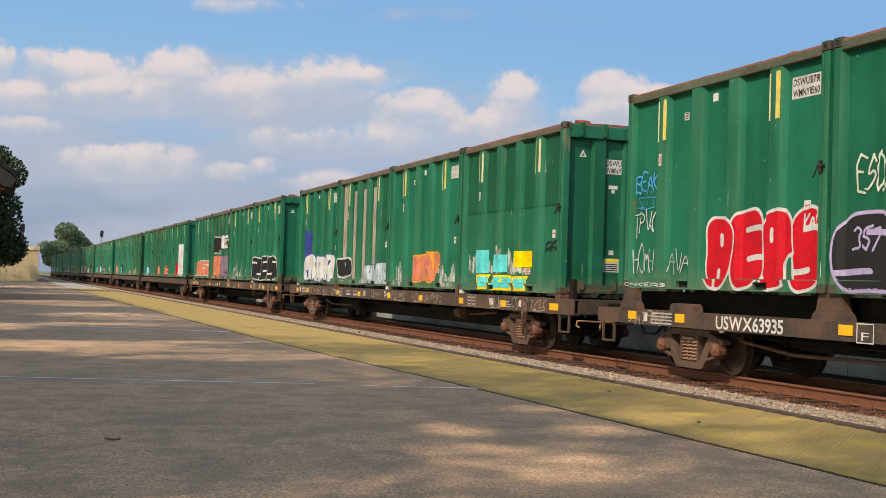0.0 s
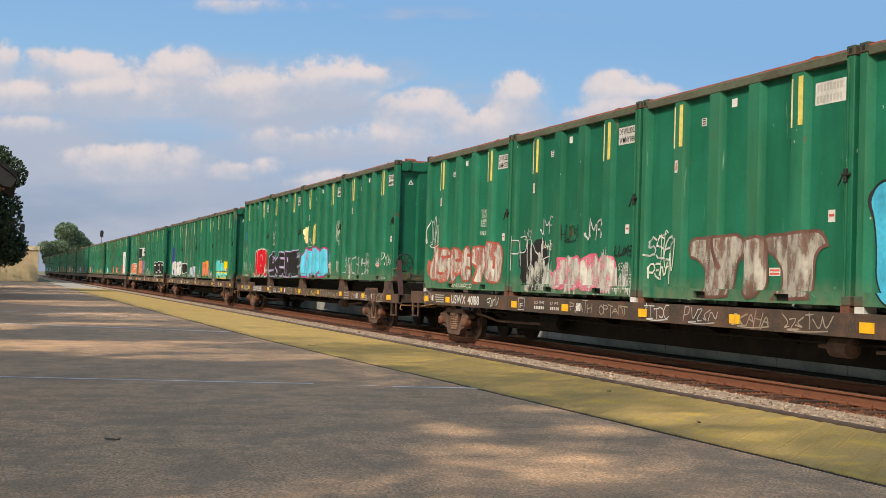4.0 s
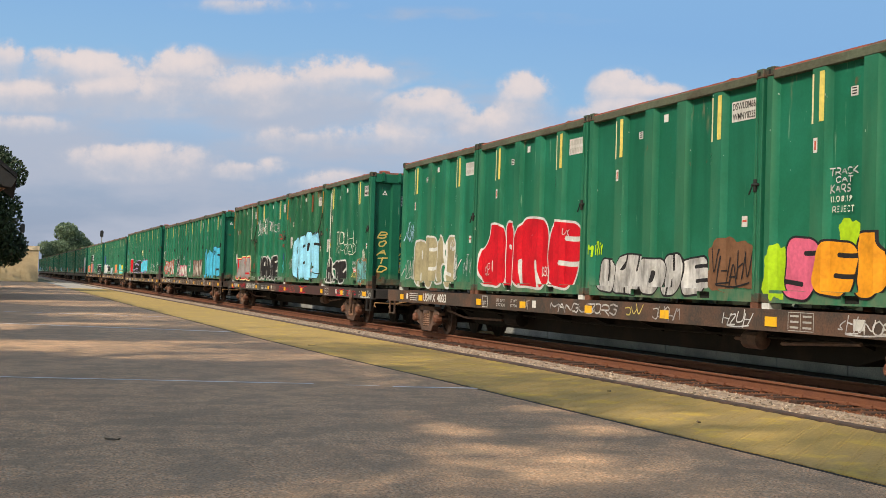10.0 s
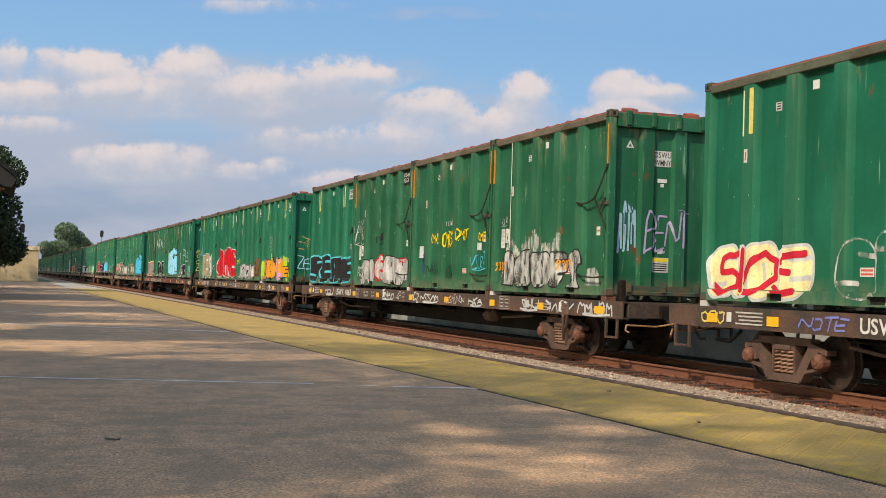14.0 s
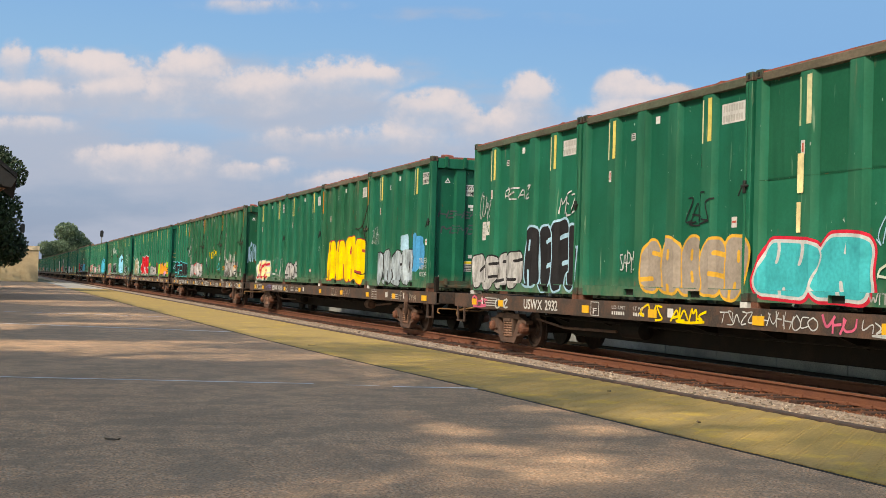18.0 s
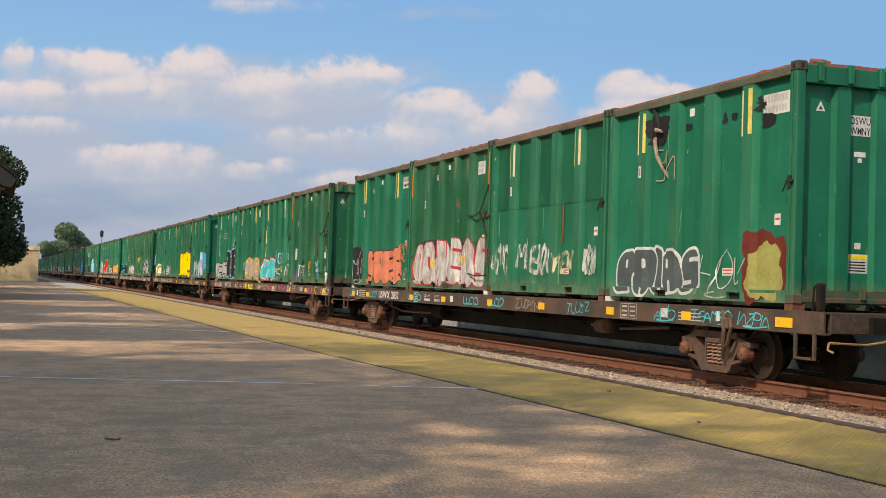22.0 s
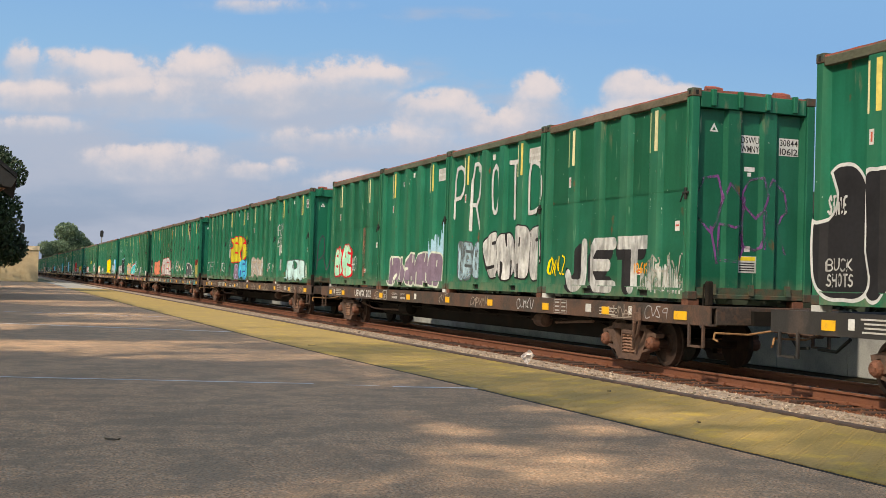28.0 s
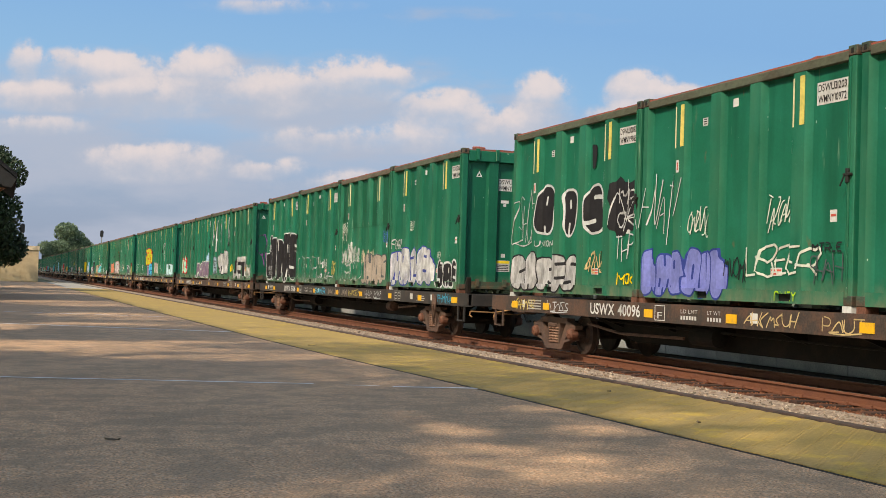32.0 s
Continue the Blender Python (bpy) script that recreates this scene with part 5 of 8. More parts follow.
def hedge():
    """An added dense row of near-black bushes that keeps skylight from under the train."""
    rnd = random.Random(77)
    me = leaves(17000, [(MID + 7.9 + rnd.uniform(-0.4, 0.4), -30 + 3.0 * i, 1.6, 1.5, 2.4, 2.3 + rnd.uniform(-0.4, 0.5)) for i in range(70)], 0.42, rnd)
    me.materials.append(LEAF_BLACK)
    tagged(new("hedge", me), "added near-black bushes that block skylight beyond the track", "hedge", kind="stuff")


hedge()

# unseen trees added behind the viewer to shade the platform; (x, y, half-widths) of the sunlit gaps on the ground
GAPS = [(4.3, 11.3, 0.34, 0.60), (3.9, 9.95, 0.50, 0.36), (4.6, 9.2, 0.40, 0.28), (5.8, 11.1, 0.45, 0.50), (6.1, 13.1, 0.45, 0.45), (4.3, 12.6, 0.28, 0.36),
        (1.0, 25.0, 2.8, 1.9), (3.6, 22.7, 2.7, 1.8), (3.9, 42.0, 2.6, 3.4), (-1.0, 33.0, 2.0, 2.4), (2.6, 60.0, 3.2, 6.5),
        (4.0, 80.0, 3.5, 6.0), (5.0, 108.0, 6.0, 16.0), (7.2, 12.3, 0.65, 0.6), (7.25, 10.6, 0.4, 0.35)]


rnd_gap = random.Random(9)


# leaves are left out to shape the sun patches and let skylight in
def outside_gaps(base):
    def keep(c):
        z = c.z - 0.44
        gx, gy = base[0] + c.x - SUN.x / SUN.z * z, base[1] + c.y - SUN.y / SUN.z * z
        if gx < -1.0 and rnd_gap.random() < 0.6:
            return False
        if gx > 9.0 or z > 0 and base[0] + c.x > -1.0:
            return False
        if gx > (6.5 if gy < 20 else 5.9) and rnd_gap.random() < (0.66 if gy < 30 else 1.0):
            return False
        return rnd_gap.random() < 0.14 or all(((gx - a) / p) ** 2 + ((gy - b) / q) ** 2 > 1 for a, b, p, q in GAPS)
    return keep


for i in range(22):
    rnd = random.Random(i + 40)
    x, y = -5.6 + rnd.uniform(-0.4, 0.4) - 5.0 * (i % 2), -20 + i * 4.6
    tree(x, y, 19.0 + rnd.uniform(-1, 1), 8.8, 60 + i, 15500, 0.152, LEAF_SHADE, "unseen leafy tree added to shade the platform", "shade trees", outside_gaps((x, y)))


for i in range(15):
    rnd = random.Random(i + 140)
    x, y = -5.8 + rnd.uniform(-0.4, 0.4) - 4.6 * (i % 2), 82 + i * 5.2
    tree(x, y, 19.0 + rnd.uniform(-1, 1), 8.8, 160 + i, 4200, 0.30, LEAF_SHADE, "unseen leafy tree added to shade the platform", "shade trees", outside_gaps((x, y)))
# very tall trees out of view, added to shade the far end of the train
for i in range(20):
    tree(-10.2 + 0.8 * (i % 2), 170 + 12 * i, 38.0, 13.0, 90 + i, 7000, 0.75, LEAF_DARK, "unseen tall tree added to shade the far cars", "far shade trees")


# ---------------------------------------------------------------- buildings, signals
def shed():
    """The tan boarded building at the platform's end."""
    top = thing("platform_building", None, None, "low tan boarded building with a pale cornice", "building", at=pose(-3.0, 165, 0))
    bm = bmesh.new()
    box(bm, -7.5, 7.65, 0.05, 9, -0.44, 4.1)
    part("wall", bm, SIDING, top)
    for i in range(50):
        bm = bmesh.new()
        x = -7.5 + i * 0.303 + 0.01
        box(bm, x, x + 0.27, 0.0, 0.06, 0.02, 4.06)
        part("board", bm, SIDING, top)
    bm = bmesh.new()
    box(bm, -7.7, 7.72, -0.12, 9.1, 4.06, 4.62, 0.03)
    part("cornice", bm, SIDING_TRIM, top)
    bm = bmesh.new()
    box(bm, 4.45, 5.3, -0.05, 0.02, 2.75, 3.6, 0.02)
    part("window_frame", bm, TIMBER, top)
    bm = bmesh.new()
    box(bm, 4.55, 5.2, -0.065, -0.04, 2.85, 3.5)
    part("pane", bm, SIDING_TRIM, top)
    return top


shed()


def canopy():
    """The corner of the station's roof: shingles, dark fascia, timber brackets."""
    top = thing("station_roof", None, None, "dark overhanging station roof with brown timber brackets", "roof", at=pose(-4.2, 60, 0))
    bm = bmesh.new()
    prism(bm, [(-0.5, 10.1), (4.80, 5.95), (4.80, 5.75), (-0.5, 9.85)], "y", 0, 18)
    part("roof_slope", bm, SHINGLE, top)
    bm = bmesh.new()
    prism(bm, [(-0.5, 9.84), (4.78, 5.74), (4.55, 5.30), (4.2, 5.35), (-0.5, 9.2)], "y", 0.1, 0.35)
    part("fascia", bm, SIGNAL, top)
    bm = bmesh.new()
    box(bm, -4.4, 3.4, 0.6, 17.4, -0.44, 6.0)
    part("wall", bm, TIMBER, top)
    bm = bmesh.new()
    prism(bm, [(3.4, 4.6), (3.4, 5.4), (4.3, 5.3)], "y", 0.7, 0.95)
    part("bracket", bm, TIMBER, top)
    return top


canopy()


def signal(x, y, z, heads):
    top = thing("rail_signal", None, None, "black railway signal head on a tall steel post", "signal", "railway signals", at=pose(x, y, -0.43))
    bm = bmesh.new()
    tube(bm, [(0, 0, 0), (0, 0, z - 0.6)], 0.09, 8)
    part("post", bm, METAL, top)
    for i in range(heads):
        bm = bmesh.new()
        prism(bm, [(0.34 * math.cos(a * math.pi / 6), z + 0.75 * max(-0.6, min(0.6, 0)) + 0.34 * math.sin(a * math.pi / 6) + (0.36 if a < 7 else -0.36)) for a in range(12)], "y", -0.06, 0.06)
        hd = part("signal_head", bm, SIGNAL, top)
        hd.location = (0, 0, -1.6 * i)
        bm = bmesh.new()
        tube(bm, [(0, -0.16, z + 0.3), (0, -0.05, z + 0.3)], 0.11, 10)
        part("lamp_hood", bm, SIGNAL, top).location = (0, 0, -1.6 * i)
    return top


signal(2.75, 179, 7.7, 1)
signal(18.8, 250, 9.6, 1)

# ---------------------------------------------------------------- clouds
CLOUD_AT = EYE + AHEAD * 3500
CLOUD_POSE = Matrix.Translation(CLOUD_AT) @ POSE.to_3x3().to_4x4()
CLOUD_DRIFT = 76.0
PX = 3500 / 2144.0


def cloud_material():
    m = bpy.data.materials.new("cloud_vapour")
    m.use_nodes = True
    n, l = m.node_tree.nodes, m.node_tree.links
    n.remove(n["Principled BSDF"])
    tc = n.new("ShaderNodeTexCoord")
    sep = n.new("ShaderNodeSeparateXYZ")
    l.new(tc.outputs["Object"], sep.inputs[0])

    def math_(op, a, b=None, c=None):
        q = n.new("ShaderNodeMath")
        q.operation = op
        for i, v in enumerate((a, b, c)):
            if v is None:
                continue
            if isinstance(v, (int, float)):
                q.inputs[i].default_value = v
            else:
                l.new(v, q.inputs[i])
        return q.outputs[0]

    def noise(scale, detail, rough, at=(0, 0, 0), stretch=(1, 1, 1)):
        mp = n.new("ShaderNodeMapping")
        mp.inputs["Location"].default_value, mp.inputs["Scale"].default_value = at, stretch
        l.new(tc.outputs["Object"], mp.inputs[0])
        q = n.new("ShaderNodeTexNoise")
        q.inputs["Scale"].default_value, q.inputs["Detail"].default_value, q.inputs["Roughness"].default_value = scale, detail, rough
        l.new(mp.outputs[0], q.inputs[0])
        return q.outputs[0]

    def ease(v, lo, hi, top=1.0):
        q = n.new("ShaderNodeMapRange")
        q.interpolation_type = "SMOOTHSTEP"
        q.inputs["From Min"].default_value, q.inputs["From Max"].default_value, q.inputs["To Max"].default_value = lo, hi, top
        l.new(v, q.inputs[0])
        return q.outputs[0]

    def blend(f, a, b):
        q = n.new("ShaderNodeMix")
        q.data_type = "RGBA"
        for i, v in ((0, f), (6, a), (7, b)):
            if isinstance(v, tuple):
                q.inputs[i].default_value = v
            else:
                l.new(v, q.inputs[i])
        return q.outputs[2]

    def field(banks):
        """How deep each place lies in the nearest bank, and how high in it."""
        total, height = None, None
        for cx, cy, rx, ry, wt in banks:
            dx = math_("DIVIDE", math_("SUBTRACT", sep.outputs[0], cx), rx)
            dy = math_("DIVIDE", math_("SUBTRACT", sep.outputs[1], cy), ry)
            r = math_("SQRT", math_("ADD", math_("MULTIPLY", dx, dx), math_("MULTIPLY", dy, dy)))
            fall = math_("MULTIPLY", math_("MAXIMUM", math_("SUBTRACT", 1.5, r), 0.0), wt)
            up = math_("MULTIPLY", fall, dy)
            total = fall if total is None else math_("MAXIMUM", total, fall)
            height = up if height is None else math_("ADD", height, up)
        return total, height

    # the blue of the sky, paler towards the horizon
    grad = n.new("ShaderNodeValToRGB")
    els = grad.color_ramp.elements
    els[0].position, els[0].color = 0.0, SKY_LOW
    els[1].position, els[1].color = 1.0, (0.165, 0.405, 0.86, 1)
    for at, col in ((0.30, (0.258, 0.388, 0.655, 1)), (0.55, (0.265, 0.46, 0.82, 1)), (0.75, (0.20, 0.45, 0.87, 1))):
        els.new(at).color = col
    level = n.new("ShaderNodeMapRange")
    level.inputs["From Min"].default_value, level.inputs["From Max"].default_value = -160, 660
    l.new(math_("ADD", sep.outputs[1], math_("MULTIPLY", sep.outputs[0], 0.10)), level.inputs[0])
    l.new(level.outputs[0], grad.inputs[0])
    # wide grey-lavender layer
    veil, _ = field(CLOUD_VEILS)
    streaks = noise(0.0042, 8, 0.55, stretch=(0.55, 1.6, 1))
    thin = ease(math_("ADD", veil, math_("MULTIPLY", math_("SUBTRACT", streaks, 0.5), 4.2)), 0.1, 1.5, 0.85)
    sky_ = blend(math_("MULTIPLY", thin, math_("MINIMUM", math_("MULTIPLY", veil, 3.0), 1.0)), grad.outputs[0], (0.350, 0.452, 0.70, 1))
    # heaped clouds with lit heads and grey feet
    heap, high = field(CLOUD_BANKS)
    a, b = noise(0.0082, 9, 0.58), noise(0.0082, 9, 0.58, at=(-14, 24, 0))
    wide = noise(0.0048, 3, 0.5, at=(300, 90, 0))
    body = math_("ADD", math_("ADD", heap, math_("MULTIPLY", math_("SUBTRACT", a, 0.47), 3.6)), math_("MULTIPLY", math_("SUBTRACT", wide, 0.5), 1.4))
    edge = ease(high, -0.25, 0.45)
    firm, hazy = ease(body, 0.12, 0.80), ease(body, -0.6, 1.7, 0.85)
    shape = math_("ADD", math_("MULTIPLY", firm, edge), math_("MULTIPLY", hazy, math_("SUBTRACT", 1.0, edge)))
    alpha = math_("MULTIPLY", shape, math_("MINIMUM", math_("MULTIPLY", heap, 3.0), 0.94))
    light = math_("ADD", math_("MULTIPLY", high, 0.75), math_("ADD", math_("MULTIPLY", math_("SUBTRACT", a, b), 1.3), math_("MULTIPLY", math_("SUBTRACT", body, 0.9), 0.15)))
    tone = blend(ease(light, -0.55, 0.75), (0.40, 0.495, 0.73, 1), (0.64, 0.645, 0.80, 1))
    em = n.new("ShaderNodeEmission")
    em.inputs[1].default_value = CLOUD_GLOW
    l.new(blend(alpha, sky_, tone), em.inputs[0])
    l.new(em.outputs[0], n["Material Output"].inputs[0])
    return m


CLOUD_GLOW = 1.11 * 2.0 ** -EXPO
SKY_LOW = (0.235, 0.33, 0.55, 1)


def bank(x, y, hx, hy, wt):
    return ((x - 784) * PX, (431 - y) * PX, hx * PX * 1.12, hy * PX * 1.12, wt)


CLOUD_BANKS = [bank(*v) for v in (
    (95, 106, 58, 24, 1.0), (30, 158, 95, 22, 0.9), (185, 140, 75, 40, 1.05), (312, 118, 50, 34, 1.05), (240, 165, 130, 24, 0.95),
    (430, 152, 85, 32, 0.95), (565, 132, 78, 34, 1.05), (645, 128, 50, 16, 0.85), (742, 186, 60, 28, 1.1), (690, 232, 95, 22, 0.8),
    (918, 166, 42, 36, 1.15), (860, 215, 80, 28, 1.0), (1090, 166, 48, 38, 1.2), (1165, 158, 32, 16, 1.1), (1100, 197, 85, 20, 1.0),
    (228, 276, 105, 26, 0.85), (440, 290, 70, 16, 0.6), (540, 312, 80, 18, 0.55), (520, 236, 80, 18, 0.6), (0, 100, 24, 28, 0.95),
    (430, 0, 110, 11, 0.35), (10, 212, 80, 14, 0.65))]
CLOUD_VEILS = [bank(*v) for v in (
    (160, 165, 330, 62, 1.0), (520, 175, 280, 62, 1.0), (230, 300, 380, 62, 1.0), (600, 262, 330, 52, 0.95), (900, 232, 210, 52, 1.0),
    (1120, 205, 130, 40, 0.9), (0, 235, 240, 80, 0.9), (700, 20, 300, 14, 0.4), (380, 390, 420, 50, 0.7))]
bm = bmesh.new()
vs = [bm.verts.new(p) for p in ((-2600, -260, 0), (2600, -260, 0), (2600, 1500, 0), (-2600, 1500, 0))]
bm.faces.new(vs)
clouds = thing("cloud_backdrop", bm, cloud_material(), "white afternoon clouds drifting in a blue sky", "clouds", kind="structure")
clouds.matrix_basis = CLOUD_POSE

# ---------------------------------------------------------------- the train
MASTERS = {
    "yellow": container(GREEN, RAILING, "tall green steel waste container with yellow stripes and a rust-red cover"),
    "faint": container(GREEN_MID, RAILING, "tall dusty green waste container with faded stripes and patched sides"),
    "orange": container(GREEN_OLD, RAILING, "tall worn green waste container with orange post stripes and chains"),
}
FAR = {
    "yellow": container(GREEN, RAILING, "tall green steel waste container far along the train", True),
    "faint": container(GREEN_MID, RAILING, "tall dusty green waste container far along the train", True),
    "orange": container(GREEN_OLD, RAILING, "tall worn green waste container far along the train", True),
}
for _style, _c in FAR.items():
    plate_marks(_c, _style, True)
for _style, _c in MASTERS.items():
    plate_marks(_c, _style)
    if _style == "orange":
        chains(_c)
FLATS = {
    "brown": flatcar(BROWN, "weathered brown flat car with yellow reflectors under four containers"),
    "far": flatcar(BROWN, "long weathered brown flat car far along the train", far=True),
    "black": flatcar(BLACK, "long black flat car with yellow reflectors under four containers"),
    "pedestal": flatcar(BROWN, "long brown skeleton flat car with raised container pedestals", True, True),
}


def place_container(k, i, style, raised=0.0):
    c = copy_thing((FAR if k < -1 else MASTERS)[style], pose(0, 0, 0))
    MOVING.append((c, MID + ASIDE, offset_of(k) + i * PITCH + CL / 2, ZC + raised))
    return c


MOVING, ROLLING = [], []


def place_car(k, kind):
    car = copy_thing(FLATS[kind][0], pose(0, 0, 0))
    MOVING.append((car, MID, offset_of(k) + 12.27, RAIL))
    ROLLING.append((k, [o for o in car.children if o.name.startswith("wheelset")]))
    return car


def far_look(k):
    rnd = random.Random(k * 7 + 100)
    return [rnd.choice(["yellow", "yellow", "yellow", "faint", "orange"]) for _ in range(4)]


KIND = {1: "pedestal", 3: "black", 11: "black"}
STYLES = {
    0: ["yellow", "faint", "yellow", "faint"], 1: ["yellow"] * 4, 2: ["yellow"] * 4, 3: ["orange", "yellow", "orange", "yellow"],
    4: ["yellow"] * 4, 5: ["yellow", "orange", "orange", "orange"], 6: ["yellow", "yellow", "orange", "yellow"],
    7: ["yellow", "yellow", "faint", "orange"], 8: ["yellow", "orange", "faint", "yellow"], 9: ["faint", "yellow", "faint", "yellow"],
    10: ["faint", "yellow", "yellow", "faint"], 11: ["yellow", "yellow", "faint", "yellow"], 12: ["yellow", "yellow", "yellow", "yellow"]}
CARS, BOXES = {}, {}
for k in range(-9, 13):
    CARS[k] = place_car(k, KIND.get(k, "brown" if k > -2 else "far"))
    for i, st in enumerate(STYLES.get(k) or far_look(k)):
        BOXES[(k, i)] = place_container(k, i, st, 0.17 if k == 1 else 0.0)
for ob in [m for m in (*MASTERS.values(), *FAR.values())] + [f[0] for f in FLATS.values()]:
    for o in list(ob.children_recursive) + [ob]:
        bpy.data.objects.remove(o)

# ---------------------------------------------------------------- paint on the containers
TONES = dict(red=(0.55, 0.008, 0.022), white=(0.52, 0.55, 0.57), ink=(0.018, 0.018, 0.022), inkline=(0.018, 0.018, 0.022), lavender=(0.40, 0.34, 0.58),
             pale=(0.55, 0.62, 0.55), blue=(0.04, 0.30, 0.60), sky=(0.05, 0.50, 0.72), magenta=(0.52, 0.02, 0.18), straw=(0.60, 0.50, 0.16),
             cream=(0.84, 0.74, 0.40), rustred=(0.36, 0.08, 0.06), pinkred=(0.62, 0.12, 0.22), rustdark=(0.14, 0.07, 0.06), azure=(0.03, 0.42, 0.66),
             midgrey=(0.26, 0.25, 0.26), navy=(0.025, 0.05, 0.26), cyan=(0.04, 0.48, 0.58), lightblue=(0.22, 0.60, 0.84), rust=(0.20, 0.07, 0.03),
             green=(0.012, 0.12, 0.055), khaki=(0.32, 0.29, 0.19), paleblue=(0.32, 0.55, 0.72), silver=(0.56, 0.57, 0.58), brown=(0.17, 0.085, 0.05),
             lime=(0.32, 0.55, 0.03), orange=(0.75, 0.30, 0.03), orchid=(0.58, 0.28, 0.52), yellow=(0.85, 0.60, 0.015), redline=(0.40, 0.04, 0.05),
             silverblue=(0.44, 0.56, 0.63), taupe=(0.34, 0.29, 0.25), amber=(0.72, 0.40, 0.06), teal=(0.02, 0.44, 0.50), redw=(0.60, 0.02, 0.05),
             purple=(0.18, 0.09, 0.36), salmon=(0.58, 0.19, 0.12), darkbrown=(0.06, 0.03, 0.03), slate=(0.07, 0.09, 0.10), maroon=(0.14, 0.025, 0.02),
             olive=(0.30, 0.29, 0.10), bone=(0.42, 0.36, 0.28), olivebright=(0.46, 0.43, 0.04), plum=(0.20, 0.15, 0.22), iceblue=(0.42, 0.64, 0.68),
             mint=(0.34, 0.70, 0.54), tan=(0.55, 0.42, 0.22), periwinkle=(0.17, 0.20, 0.52), aqua=(0.06, 0.58, 0.62))


def fade_paint(c, keep=(0.05, 0.85)):
    """Half-removed paint: the surface beneath shows through ragged upright gaps."""
    m = mat("rubbed_paint", c, 0.7, 0, 0.12, 2.0, 0.02, tuple(v * 0.7 for v in c), 0.5, 14)
    n, l = m.node_tree.nodes, m.node_tree.links
    mp = n.new("ShaderNodeMapping")
    mp.inputs["Scale"].default_value = (1, 1, 0.35)
    l.new(n["Texture Coordinate"].outputs["Object"], mp.inputs[0])
    nz = n.new("ShaderNodeTexNoise")
    nz.inputs["Scale"].default_value, nz.inputs["Detail"].default_value = 7.0, 6
    l.new(mp.outputs[0], nz.inputs[0])
    mr = n.new("ShaderNodeMapRange")
    mr.inputs["From Min"].default_value, mr.inputs["From Max"].default_value = 0.36, 0.60
    mr.inputs["To Min"].default_value, mr.inputs["To Max"].default_value = keep
    l.new(nz.outputs[0], mr.inputs[0])
    tr = n.new("ShaderNodeBsdfTransparent")
    mx = n.new("ShaderNodeMixShader")
    l.new(mr.outputs[0], mx.inputs[0])
    l.new(tr.outputs[0], mx.inputs[1])
    l.new(n["Principled BSDF"].outputs[0], mx.inputs[2])
    l.new(mx.outputs[0], n["Material Output"].inputs[0])
    return m


FADES = dict(fade=(0.55, 0.57, 0.55), greyfade=(0.45, 0.43, 0.40), whitefade=(0.56, 0.58, 0.58), orangefade=(0.45, 0.22, 0.12), tealfade=(0.08, 0.36, 0.40),
             inkfade=(0.06, 0.04, 0.05), icefade=(0.38, 0.58, 0.70), brownfade=(0.20, 0.12, 0.08), creamfade=(0.62, 0.55, 0.40), bluefade=(0.04, 0.14, 0.40), silver=(0.50, 0.51, 0.53), whitefill=(0.54, 0.56, 0.58), silverblue=(0.40, 0.50, 0.58), whitefat=(0.60, 0.62, 0.62), creamfat=(0.62, 0.56, 0.40), plumfade=(0.20, 0.06, 0.26), strawfade=(0.50, 0.42, 0.16))
FADES = {k: fade_paint(v, (0.50, 0.97) if k.startswith(("silver", "whitefi")) else (0.05, 0.85)) for k, v in FADES.items()}


def tone(name):
    if name in FADES:
        return FADES[name]
    for tail in ("fat", "big", "fill", "0"):
        if name.endswith(tail) and name[:-len(tail)] in TONES:
            name = name[:-len(tail)]
    return paint(TONES[name])


COUNT = {}


